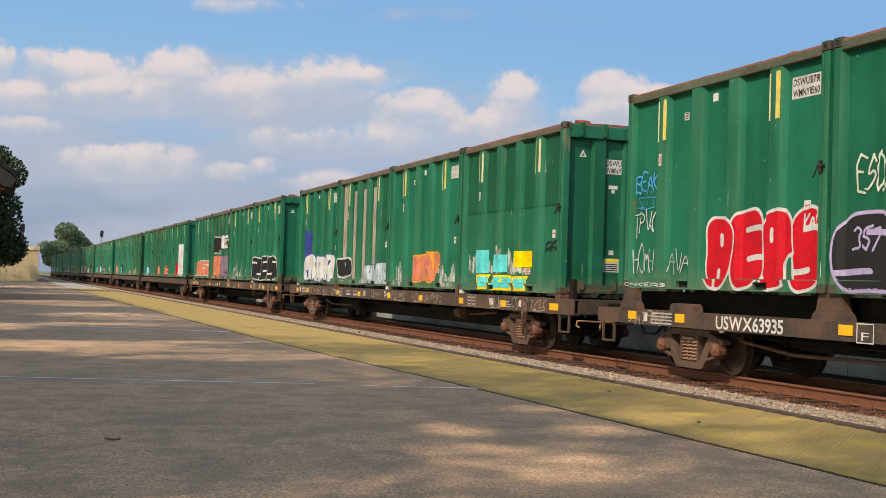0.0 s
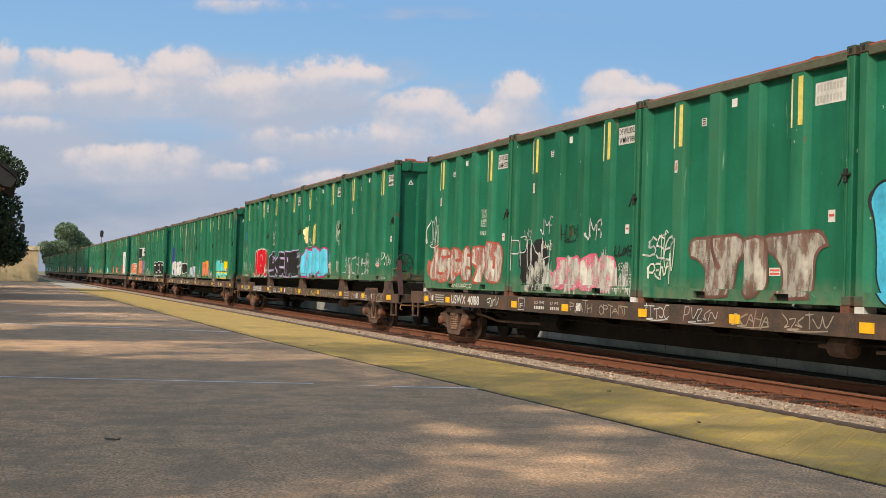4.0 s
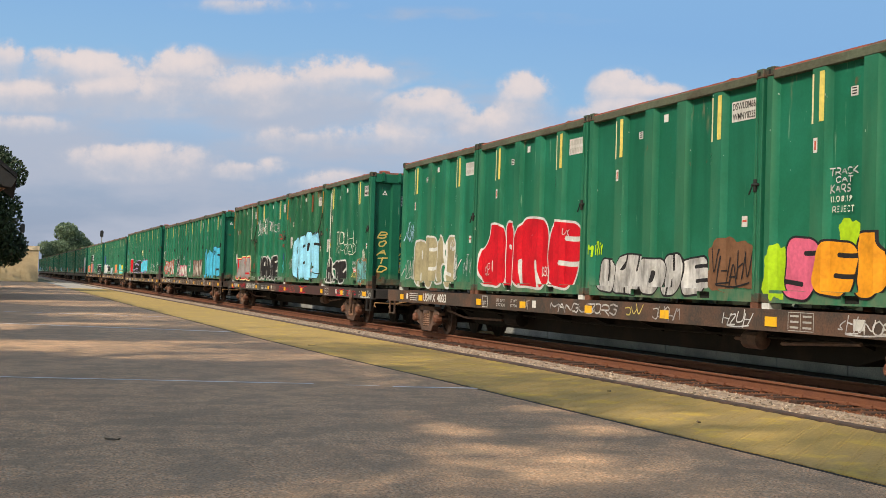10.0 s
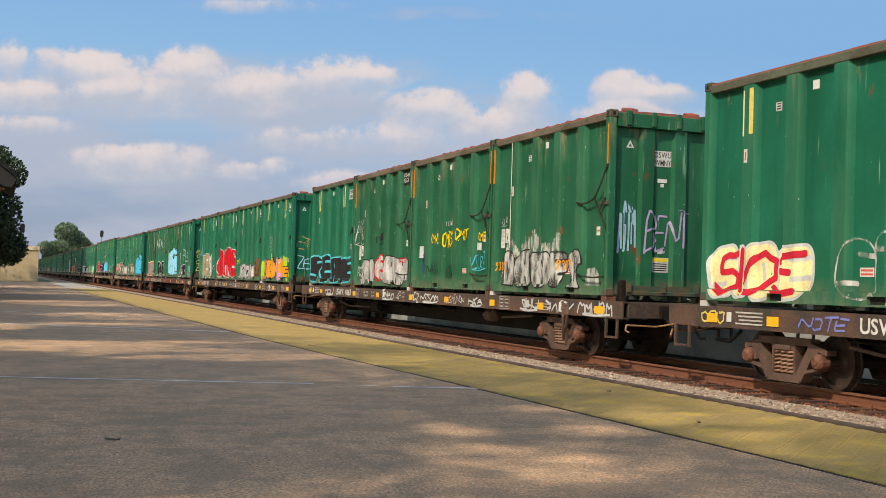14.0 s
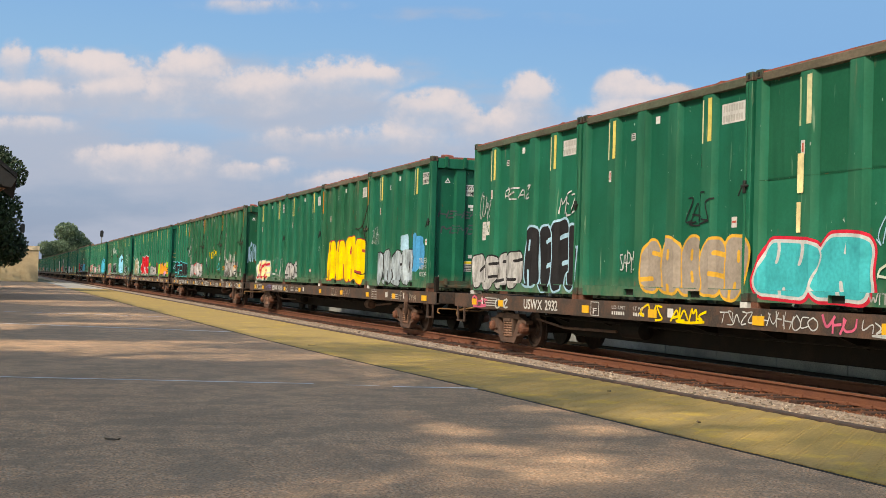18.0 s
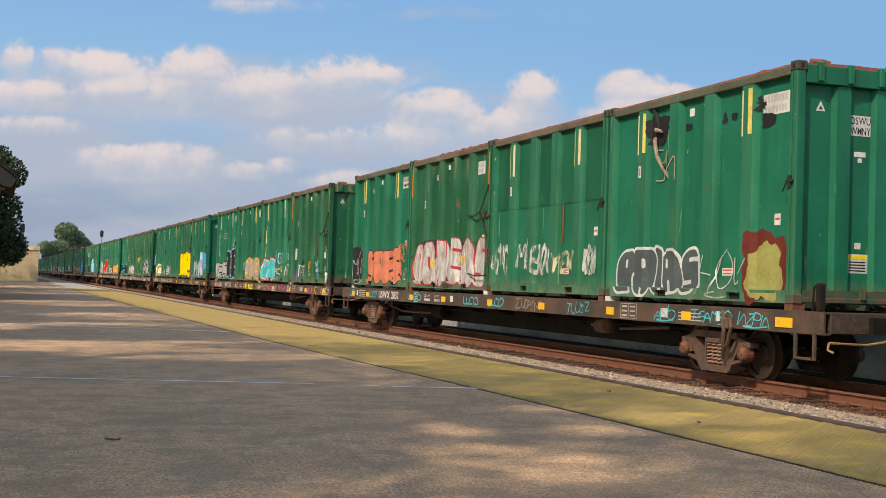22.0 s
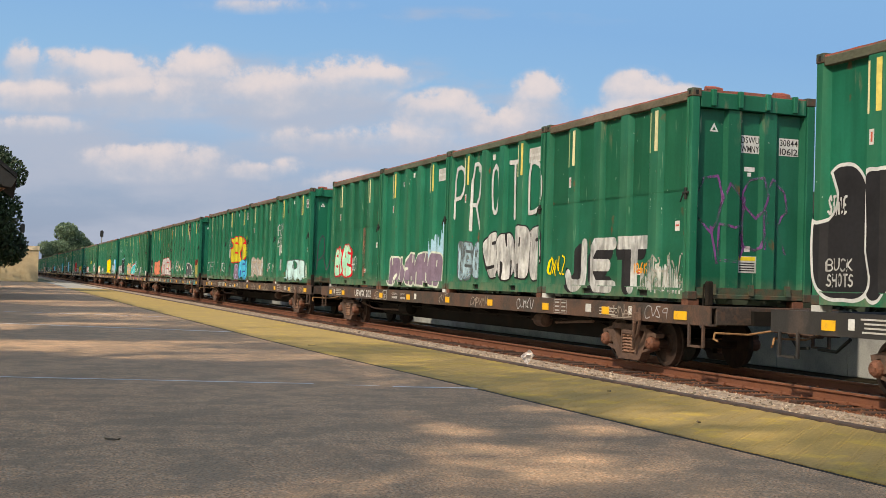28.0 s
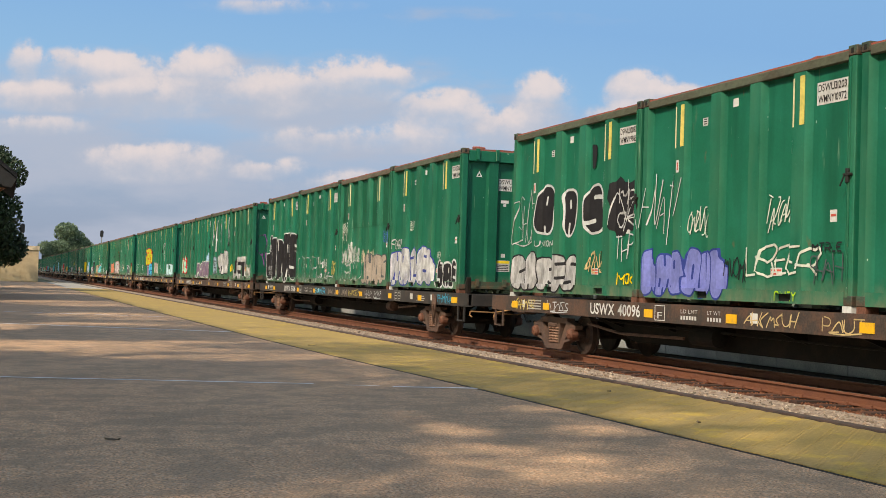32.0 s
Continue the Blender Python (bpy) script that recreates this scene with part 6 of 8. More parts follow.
def spray(k, i, kind, text, x0, x1, z0, z1, fill="", line="", outer=""):
    """One piece of paint on container i of car k, in metres from its lead end and its foot."""
    box_ = BOXES[(k, i)]
    n = COUNT[(k, i)] = COUNT.get((k, i), 0) + 1
    seed, up = 37 * k + 11 * i + n, 0.0012 * n
    h = z1 - z0
    if kind == "piece":
        hollow = fill == "green"
        dark = line in ("inkline", "redline", "slate", "navy", "darkbrown")
        ring, rim, body, lines = bubble(text, x0 + 0.04, x1 - 0.04, z0 + 0.02, z1 - 0.02, 0.022 if dark or hollow else 0.036, 0.45, seed, 0.020, up,
                                        0.026 if hollow or dark else 0.036, 0.05 if outer else 0.0)
        if hollow:
            on_side("graffiti_linework", lines, tone("whitefade"), box_, cut=False)["kind"] = "stuff"
        else:
            if outer:
                on_side("graffiti_halo", ring, tone(outer), box_, cut=False)
            on_side("graffiti_outline", rim, tone(line), box_, cut=False)
            on_side("graffiti_lettering", body, tone(fill), box_, cut=False)["kind"] = "stuff"
    elif kind == "slab":
        under = handwriting(text, x0, x1 - 0.16, z0, z1 - 0.10, 0.16 * h, 0.0, seed, 0.018, up)
        on_side("letter_shadow", under, tone(line), box_, cut=False)["kind"] = "stuff"
        mark = on_side("graffiti_lettering", handwriting(text, x0 + 0.16, x1, z0 + 0.02, z1, 0.115 * h, 0.0, seed, 0.018, up + 0.004), tone(fill), box_, cut=False)
        mark["kind"] = "stuff"
    elif kind == "tag":
        r = 0.055 if fill.endswith(("fat", "big")) else min(0.019, 0.05 * h + 0.004)
        wild = 0.35 if fill.endswith(("big", "0")) or h < 0.25 else 1.0
        body = handwriting(text, x0, x1, z0, z1, r, wild, seed, 0.018 if r > 0.04 else 0.011, up + 0.008)
        worn = {"white": "whitefill"}.get(fill, fill) if seed % 3 and r < 0.04 else fill
        mark = on_side("graffiti_tag", body, tone(worn), box_, cut=False)
        if mark:
            mark["kind"] = "stuff"
    elif kind == "scrawl":
        on_side("graffiti_scrawl", scrawl(x0, x1, z0, z1, seed, int(text), min(0.036, 0.05 * max(h, 0.3)), up + 0.009), tone({"white": "whitefill"}.get(fill, fill) if seed % 3 else fill), box_)["kind"] = "stuff"
    elif kind == "drips":
        on_side("rubbed_paint", drips(x0, x1, z0, z1, seed, up), tone(fill), box_)["kind"] = "stuff"
    elif kind == "blob":
        on_side("paint_patch", blob(x0, x1, z0, z1, seed, up, 0.10), tone(fill), box_)
    elif kind == "block":
        on_side("paint_block", rect(x0, x1, z0, z1, up + 0.004), tone(fill), box_)
    elif kind == "sign":
        logo_signs(box_, x0, (z0 + z1) / 2)


spray(1, 0, "piece", "REPS", 2.72, 5.93, 0.03, 1.38, "red", "white")
spray(1, 0, "tag", "KAC", 5.46, 5.87, 0.92, 1.23, "white")
spray(1, 0, "tag", "BEAK", 0.29, 1.10, 1.79, 2.22, "blue")
spray(1, 0, "scrawl", "3", 0.35, 1.04, 1.49, 1.78, "blue")
spray(1, 0, "scrawl", "4", 0.22, 1.08, 0.94, 1.49, "white")
spray(1, 0, "scrawl", "4", 0.24, 1.01, 0.21, 0.88, "white")
spray(1, 0, "scrawl", "3", 1.52, 2.20, 0.22, 0.81, "white")
spray(1, 0, "tag", "ONKERS", 0.03, 1.60, 0.03, 0.11, "white")
spray(1, 1, "piece", "SERE", 0.07, 6.03, 0.03, 1.22, "ink", "lavender")
spray(1, 1, "tag", "ESOK", 0.49, 1.28, 1.43, 2.01, "pale")
spray(1, 1, "tag", "357", 0.44, 1.00, 0.61, 0.98, "lavender")
spray(1, 1, "tag", "KPT.", 5.23, 5.75, 0.83, 1.04, "lavender")
spray(1, 1, "tag", "ROLLING THUNDR", 0.32, 1.57, 0.03, 0.09, "lavender")
spray(1, 2, "piece", "UIAR", 0.08, 4.05, 0.03, 1.25, "sky", "magenta")
spray(1, 2, "blob", "", 1.61, 2.22, 1.30, 2.08, "straw")
spray(1, 2, "blob", "", 0.23, 0.90, 1.41, 2.05, "cream")
spray(1, 2, "scrawl", "4", 0.89, 1.63, 1.23, 1.56, "white")
spray(1, 2, "scrawl", "7", 5.12, 5.72, 1.37, 2.17, "pale")
spray(1, 2, "scrawl", "5", 5.27, 5.72, 0.20, 0.69, "pale")
spray(1, 2, "scrawl", "5", 4.49, 4.83, 0.17, 0.71, "pale")
spray(1, 2, "blob", "", 4.22, 4.43, 0.68, 0.95, "blue")
spray(1, 3, "tag", "SHE", 0.23, 0.94, 0.19, 0.85, "white")
spray(1, 3, "scrawl", "6", 1.06, 1.29, 0.03, 0.66, "pale")
spray(1, 3, "tag", "CHE", 1.42, 2.22, 0.20, 0.85, "white")
spray(1, 3, "tag", "HEWS", 2.62, 3.25, 0.44, 0.74, "white")
spray(1, 3, "tag", "JIMY", 2.67, 3.26, 0.18, 0.43, "white")
spray(1, 3, "scrawl", "2", 2.82, 3.15, 0.76, 0.93, "white")
spray(1, 3, "tag", "SWAB", 3.96, 4.59, 0.48, 0.76, "white")
spray(1, 3, "scrawl", "6", 4.83, 5.83, 0.45, 0.85, "pale")
spray(1, 3, "tag", "SCIR1*", 4.57, 5.38, 0.03, 0.13, "white")
spray(2, 0, "piece", "JSKEYD", 0.24, 5.50, 0.18, 1.24, "fade", "rustred")
spray(2, 0, "tag", "TRACK", 4.05, 4.58, 1.93, 2.04, "pale")
spray(2, 0, "tag", "CAT", 4.14, 4.48, 1.82, 1.92, "pale")
spray(2, 0, "tag", "KARSC", 4.05, 4.59, 1.70, 1.79, "pale")
spray(2, 0, "tag", "FEBUN", 4.06, 4.57, 1.59, 1.69, "pale")
spray(2, 0, "tag", "5.12.20", 4.04, 4.55, 1.39, 1.49, "pale")
spray(2, 0, "scrawl", "5", 0.11, 1.11, 1.13, 2.09, "white")
spray(2, 0, "tag", "IVAN NAPCO", 2.02, 3.78, 0.03, 0.16, "pale")
spray(2, 1, "blob", "", 0.45, 1.93, 0.08, 1.14, "ink")
spray(2, 1, "scrawl", "5", 0.03, 2.03, 0.38, 1.33, "white")
spray(2, 1, "scrawl", "2", 0.58, 1.16, 1.20, 1.46, "white")
spray(2, 1, "tag", "JMF", 1.56, 2.19, 1.28, 1.72, "white")
spray(2, 1, "scrawl", "5", 2.65, 3.53, 1.12, 1.50, "ink")
spray(2, 1, "tag", "JMF3", 3.81, 4.68, 1.11, 1.60, "white")
spray(2, 1, "piece", "JUNE", 2.34, 5.14, 0.06, 0.83, "fade", "pinkred")
spray(2, 1, "tag", "LUXE", 5.07, 5.79, 0.77, 1.02, "ink")
spray(2, 1, "tag", "SENZ", 5.22, 5.61, 0.49, 0.66, "white")
spray(2, 1, "tag", "SINCE", 5.27, 5.77, 0.27, 0.44, "white")
spray(2, 1, "scrawl", "6", 1.61, 2.22, 0.92, 1.18, "pale")
spray(2, 2, "tag", "SEB", 0.19, 1.21, 0.72, 1.18, "white")
spray(2, 2, "tag", "PEN", 0.26, 0.87, 0.34, 0.68, "pale")
spray(2, 2, "piece", "VIT", 1.76, 5.47, 0.03, 1.13, "greyfade", "rustdark")
spray(2, 2, "scrawl", "4", 0.61, 1.28, 0.28, 1.21, "pale")
spray(2, 1, "drips", "", 0.82, 5.86, 0.03, 0.97, "fade")
spray(2, 3, "piece", "LHVS", 0.24, 5.72, 0.03, 1.87, "azure", "inkline")
spray(2, 3, "tag", "YUCK", 3.71, 4.48, 1.34, 1.63, "ink")
spray(3, 0, "piece", "UMS", 0.75, 4.75, 0.03, 1.16, "midgrey", "red", "cream")
spray(3, 0, "sign", "", 0.37, 1.00, 0.63, 1.28)
spray(3, 0, "tag", "OK", 4.49, 4.87, 0.72, 0.95, "pale")
spray(3, 0, "scrawl", "4", 5.04, 5.74, 0.58, 0.96, "rustred")
spray(3, 0, "tag", "PUKN", 5.17, 5.96, 0.03, 0.20, "white")
spray(3, 0, "block", "", 4.73, 4.83, 1.99, 3.58, "pale")
spray(3, 1, "scrawl", "5", 0.03, 1.20, 2.03, 3.06, "white")
spray(3, 1, "tag", "SEKTR", 1.32, 2.36, 2.10, 2.91, "white")
spray(3, 1, "tag", "TOLSO", 2.59, 3.34, 2.21, 2.69, "white")
spray(3, 1, "piece", "LANCE", 0.47, 4.30, 0.03, 1.19, "ink", "white")
spray(3, 1, "tag", "CFEER", 3.72, 4.81, 2.15, 2.54, "white")
spray(3, 1, "scrawl", "4", 4.72, 5.88, 1.82, 2.19, "red")
spray(3, 1, "tag", "REIN", 5.16, 5.74, 1.47, 1.61, "red")
spray(3, 1, "blob", "", 5.34, 5.69, 0.92, 1.24, "navy")
spray(3, 1, "scrawl", "5", 5.17, 5.92, 0.28, 0.85, "cyan")
spray(3, 1, "scrawl", "5", 4.34, 4.66, 0.25, 0.84, "white")
spray(3, 1, "tag", "61350WAG", 4.47, 5.60, 0.05, 0.21, "white")
spray(3, 2, "piece", "REPS", 1.24, 5.40, 0.04, 1.99, "lightblue", "inkline")
spray(3, 2, "sign", "", 0.44, 1.16, 1.35, 1.70)
spray(3, 2, "scrawl", "4", 0.37, 1.16, 0.44, 1.00, "white")
spray(3, 2, "tag", "DNS", 4.30, 4.86, 0.05, 0.20, "ink")
spray(3, 2, "block", "", 3.96, 4.20, 2.77, 3.44, "rust")
spray(3, 2, "drips", "", 2.56, 3.28, 0.05, 0.31, "green")
spray(3, 3, "piece", "MTC", 0.45, 3.17, 0.03, 0.95, "ink", "white")
spray(3, 3, "tag", "TWOLS", 1.69, 3.37, 1.36, 1.93, "pale")
spray(3, 3, "scrawl", "4", 1.69, 3.18, 0.99, 1.37, "pale")
spray(3, 3, "scrawl", "2", 3.46, 4.30, 1.04, 1.94, "pale")
spray(3, 3, "scrawl", "2", 3.64, 4.09, 1.25, 1.49, "pale")
spray(3, 3, "tag", "UNEASY", 3.89, 4.37, 0.68, 0.80, "white")
spray(3, 3, "tag", "SCIENCE", 3.93, 4.49, 0.54, 0.65, "white")
spray(3, 3, "tag", "SELIE", 3.84, 4.52, 0.25, 0.42, "straw")
spray(3, 3, "blob", "", 4.68, 5.76, 0.04, 0.90, "orangefade")
spray(3, 3, "blob", "", 4.79, 5.68, 0.10, 0.82, "tealfade")
spray(3, 3, "scrawl", "6", 5.09, 5.44, 0.82, 1.18, "pale")
spray(3, 3, "sign", "", 0.30, 1.05, 1.16, 1.44)
spray(3, 3, "block", "", 0.73, 0.84, 0.61, 3.33, "pale")
spray(4, 0, "piece", "REPS", 1.29, 4.64, 0.03, 1.52, "khaki", "white")
spray(4, 0, "scrawl", "6", 0.28, 1.20, 1.25, 1.93, "paleblue")
spray(4, 0, "scrawl", "4", 0.22, 0.90, 0.25, 0.82, "white")
spray(4, 0, "scrawl", "4", 0.96, 1.33, 0.21, 0.96, "white")
spray(4, 0, "scrawl", "4", 4.65, 4.90, 0.25, 0.93, "white")
spray(4, 0, "scrawl", "4", 5.18, 5.84, 0.25, 0.91, "white")
spray(4, 0, "tag", "KAC", 4.13, 4.60, 1.03, 1.36, "white")
spray(4, 1, "piece", "diME", 0.26, 5.77, 0.05, 1.78, "red", "white")
spray(4, 1, "tag", "DBD", 3.87, 4.25, 0.37, 0.59, "white")
spray(4, 1, "scrawl", "2", 4.95, 5.22, 1.19, 1.47, "white")
spray(4, 1, "scrawl", "2", 0.49, 0.80, 0.38, 0.71, "white")
spray(4, 2, "piece", "UWONE", 0.45, 4.52, 0.03, 0.84, "silver", "inkline")
spray(4, 2, "blob", "", 4.56, 5.88, 0.17, 1.01, "brown")
spray(4, 2, "scrawl", "5", 4.70, 5.76, 0.23, 0.89, "ink")
spray(4, 2, "tag", "MARTY", 0.12, 0.59, 0.80, 1.09, "lime")
spray(4, 3, "blob", "", 0.03, 0.57, 0.04, 0.87, "lime")
spray(4, 3, "blob", "", 4.47, 5.02, 0.49, 1.11, "lime")
spray(4, 3, "blob", "", 1.74, 2.24, 0.75, 1.24, "lime")
spray(4, 3, "blob", "", 5.19, 5.56, 0.04, 0.49, "lime")
spray(4, 3, "piece", "S", 0.47, 1.42, 0.04, 1.09, "pinkred", "inkline")
spray(4, 3, "piece", "E", 1.25, 2.17, 0.10, 1.01, "orange", "inkline")
spray(4, 3, "piece", "L", 2.13, 2.89, 0.12, 1.20, "orange", "inkline")
spray(4, 3, "piece", "O", 2.82, 3.45, 0.32, 1.16, "orchid", "inkline")
spray(4, 3, "piece", "D", 3.47, 4.45, 0.33, 1.08, "orange", "inkline")
spray(4, 3, "piece", "E", 4.48, 5.39, 0.16, 0.72, "orange", "inkline")
spray(4, 3, "blob", "", 3.43, 4.21, 0.03, 0.42, "orchid")
spray(4, 3, "tag", "GUK", 3.32, 4.09, 0.76, 1.08, "white")
spray(4, 3, "tag", "TRACK", 1.54, 2.17, 1.89, 2.01, "white")
spray(4, 3, "tag", "CAT", 1.68, 2.06, 1.78, 1.88, "white")
spray(4, 3, "tag", "KARS", 1.56, 2.02, 1.63, 1.77, "white")
spray(4, 3, "tag", "11.08.19", 1.56, 2.07, 1.50, 1.60, "pale")
spray(4, 3, "tag", "REJECT", 1.61, 2.10, 1.35, 1.45, "pale")
spray(4, 3, "tag", "FROM", 4.64, 5.04, 0.88, 0.99, "white")
spray(4, 3, "tag", "CREAK", 5.10, 5.51, 0.82, 1.00, "pale")
spray(5, 0, "piece", "SERE", 0.03, 5.92, 0.03, 1.08, "ink", "cyan")
spray(5, 0, "tag", "357", 0.18, 0.77, 0.03, 0.12, "cyan")
spray(5, 0, "tag", "XAC.", 4.82, 5.17, 0.03, 0.16, "cyan")
spray(5, 0, "tag", "SENSE", 4.99, 5.52, 0.84, 0.97, "cyan")
spray(5, 1, "scrawl", "6", 0.03, 1.11, 1.31, 2.28, "white")
spray(5, 1, "scrawl", "2", 2.62, 3.19, 1.31, 1.76, "ink")
spray(5, 1, "blob", "", 2.77, 3.04, 1.45, 1.66, "ink")
spray(5, 1, "piece", "UN", 0.87, 2.52, 0.03, 0.95, "silver", "inkline")
spray(5, 1, "piece", "E", 2.58, 3.27, 0.17, 1.02, "silver", "red")
spray(5, 1, "piece", "AM", 3.42, 5.71, 0.05, 0.99, "silver", "inkline")
spray(5, 1, "tag", "PUSH", 4.96, 5.70, 0.70, 0.89, "red")
spray(5, 1, "tag", "PDC", 0.37, 0.91, 0.27, 0.62, "white")
spray(5, 1, "sign", "", 0.41, 0.80, 0.80, 1.14)
spray(5, 1, "block", "", 5.02, 5.70, 3.08, 3.49, "ink")
spray(5, 1, "tag", "USWX", 5.08, 5.65, 3.30, 3.44, "white0")
spray(5, 1, "tag", "9063", 5.05, 5.54, 3.13, 3.29, "white0")
spray(5, 2, "tag", "9636", 2.69, 3.20, 1.70, 1.85, "white")
spray(5, 2, "tag", "OMNS", 1.56, 2.17, 1.22, 1.55, "yellow")
spray(5, 2, "tag", "OMTS", 2.62, 3.23, 1.12, 1.60, "yellow")
spray(5, 2, "tag", "OMIT", 3.65, 4.36, 1.28, 1.63, "yellow")
spray(5, 2, "tag", "OMIT", 5.12, 5.64, 1.24, 1.48, "yellow")
spray(5, 2, "scrawl", "5", 4.81, 5.63, 0.49, 1.00, "cyan")
spray(5, 2, "scrawl", "6", 1.43, 2.26, 0.36, 0.78, "ink")
spray(5, 2, "scrawl", "6", 2.74, 3.45, 0.26, 0.65, "ink")
spray(5, 2, "scrawl", "5", 0.89, 1.26, 0.39, 0.99, "navy")
spray(5, 2, "block", "", 0.56, 0.91, 0.85, 1.19, "white")
spray(5, 2, "block", "", 5.07, 5.37, 1.01, 1.20, "white")
spray(5, 3, "drips", "", 0.74, 3.84, 0.74, 1.44, "fade")
spray(5, 3, "piece", "DRAFT", 0.53, 4.99, 0.10, 1.02, "whitefade", "inkline")
spray(5, 3, "tag", "9387", 3.73, 4.33, 0.51, 0.75, "orange")
spray(5, 3, "tag", "9387", 0.20, 0.83, 0.48, 0.72, "orange")
spray(5, 3, "scrawl", "4", 0.45, 0.82, 1.55, 1.82, "white")
spray(5, 3, "sign", "", 0.44, 0.81, 0.91, 1.41)
spray(5, 3, "block", "", 1.11, 1.20, 1.04, 3.53, "pale")
spray(5, 3, "blob", "", 5.02, 5.61, 0.17, 0.54, "whitefade")
spray(6, 0, "piece", "SIDE", 0.20, 2.95, 0.03, 0.98, "cream", "white")
spray(6, 0, "tag", "SIDE", 0.42, 2.72, 0.10, 0.90, "redwfat")
spray(6, 0, "piece", "SZR", 3.61, 5.79, 0.05, 1.07, "green", "white")
spray(6, 0, "tag", "TAR", 5.49, 5.81, 0.90, 1.08, "white")
spray(6, 0, "tag", "THE", 5.48, 5.80, 0.68, 0.88, "white")
spray(6, 1, "piece", "SKME", 0.14, 1.99, 0.07, 0.88, "silver", "inkline")
spray(6, 2, "piece", "HMRS", 0.71, 5.85, 0.03, 1.75, "yellow", "redline")
spray(6, 3, "piece", "INKD", 1.08, 4.60, 0.03, 1.22, "silverblue", "inkline")
spray(6, 3, "blob", "", 4.46, 5.37, 0.48, 1.52, "blue")
spray(6, 3, "blob", "", 3.29, 3.99, 1.08, 1.54, "paleblue")
spray(6, 3, "tag", "YOU BEEN", 5.02, 5.84, 0.70, 0.86, "white")
spray(6, 3, "tag", "A TOY FOR", 5.03, 5.85, 0.51, 0.66, "white")
spray(6, 3, "tag", "10 YEARS", 5.04, 5.80, 0.32, 0.46, "white")
spray(6, 3, "scrawl", "4", 0.22, 0.96, 1.25, 1.90, "white")
spray(7, 0, "piece", "CESS", 0.03, 3.08, 0.03, 1.02, "silver", "inkline")
spray(7, 0, "piece", "REFL", 3.18, 6.03, 0.05, 1.65, "ink", "paleblue")
spray(7, 0, "tag", "PEAZ", 1.97, 3.56, 2.15, 2.51, "white")
spray(7, 0, "scrawl", "5", 0.34, 1.23, 1.65, 2.46, "white")
spray(7, 0, "tag", "MEZ", 5.02, 5.80, 1.70, 2.23, "white")
spray(7, 0, "sign", "", 0.50, 0.90, 1.05, 1.71)
spray(7, 1, "piece", "SABER", 2.54, 6.03, 0.03, 1.16, "taupe", "amber")
spray(7, 1, "scrawl", "4", 4.00, 4.93, 1.29, 1.89, "ink")
spray(7, 1, "scrawl", "5", 1.62, 2.33, 0.42, 0.94, "white")
spray(7, 2, "piece", "WH", 0.10, 2.80, 0.05, 1.02, "teal", "white", "redw")
spray(7, 2, "scrawl", "3", 2.86, 3.41, 0.75, 1.38, "paleblue")
spray(7, 2, "tag", "CHIRX", 3.76, 4.67, 0.78, 1.30, "paleblue")
spray(7, 2, "tag", "FOR", 5.13, 5.74, 0.90, 1.24, "paleblue")
spray(7, 2, "tag", "NERO", 4.98, 5.92, 0.28, 0.80, "white")
spray(7, 2, "tag", "9883", 3.95, 4.59, 0.46, 0.72, "orange")
spray(7, 2, "tag", "PAK", 2.93, 3.96, 0.29, 0.63, "pale")
spray(7, 2, "tag", "WITHHON", 2.82, 3.88, 0.03, 0.21, "white")
spray(7, 2, "block", "", 1.12, 1.31, 1.68, 2.28, "cream")
spray(7, 2, "block", "", 1.10, 1.26, 1.08, 1.54, "cream")
spray(7, 3, "blob", "", 1.68, 2.44, 0.23, 0.89, "ink")
spray(7, 3, "tag", "TRIST", 1.36, 2.54, 0.24, 0.73, "white")
spray(7, 3, "tag", "BOTS", 2.83, 3.46, 0.54, 0.85, "orange")
spray(7, 3, "tag", "UW", 2.85, 3.47, 0.24, 0.54, "pale")
spray(7, 3, "tag", "NYC", 3.97, 4.55, 0.57, 0.87, "pale")
spray(7, 3, "scrawl", "4", 4.57, 4.89, 0.15, 0.86, "cyan")
spray(7, 3, "blob", "", 1.12, 1.40, 0.03, 0.53, "purple")
spray(7, 3, "scrawl", "5", 5.41, 5.85, 0.41, 0.72, "pale")
spray(7, 3, "sign", "", 0.50, 0.97, 0.68, 1.39)
spray(7, 3, "block", "", 5.31, 5.70, 0.94, 1.17, "white")
spray(7, 3, "block", "", 4.11, 4.20, 0.99, 1.88, "rust")
spray(8, 0, "piece", "SPEK", 1.57, 5.20, 0.03, 1.23, "salmon", "darkbrown")
spray(8, 0, "blob", "", 0.03, 1.19, 0.03, 1.26, "ink")
spray(8, 0, "scrawl", "4", 0.03, 1.37, 0.03, 1.29, "white")
spray(8, 0, "tag", "EMPTY", 4.98, 5.85, 1.06, 1.32, "salmon")
spray(8, 0, "tag", "CNC", 4.99, 5.52, 0.74, 1.05, "salmon")
spray(8, 0, "scrawl", "4", 5.37, 5.82, 0.21, 0.60, "white")
spray(8, 1, "blob", "", 0.22, 6.01, 0.08, 1.29, "inkfade")
spray(8, 1, "piece", "POWERS", 0.26, 6.01, 0.03, 1.36, "silver", "redline")
spray(8, 1, "tag", "9037", 1.60, 2.20, 0.55, 0.81, "yellow")
spray(8, 1, "tag", "9037", 3.86, 4.54, 0.67, 0.91, "yellow")
spray(8, 2, "tag", "GVC", 0.21, 1.03, 0.41, 1.15, "whitefat")
spray(8, 2, "tag", "MI", 1.62, 2.21, 0.52, 1.27, "whitefat")
spray(8, 2, "tag", "BOO", 2.50, 3.49, 0.41, 1.09, "whitefat")
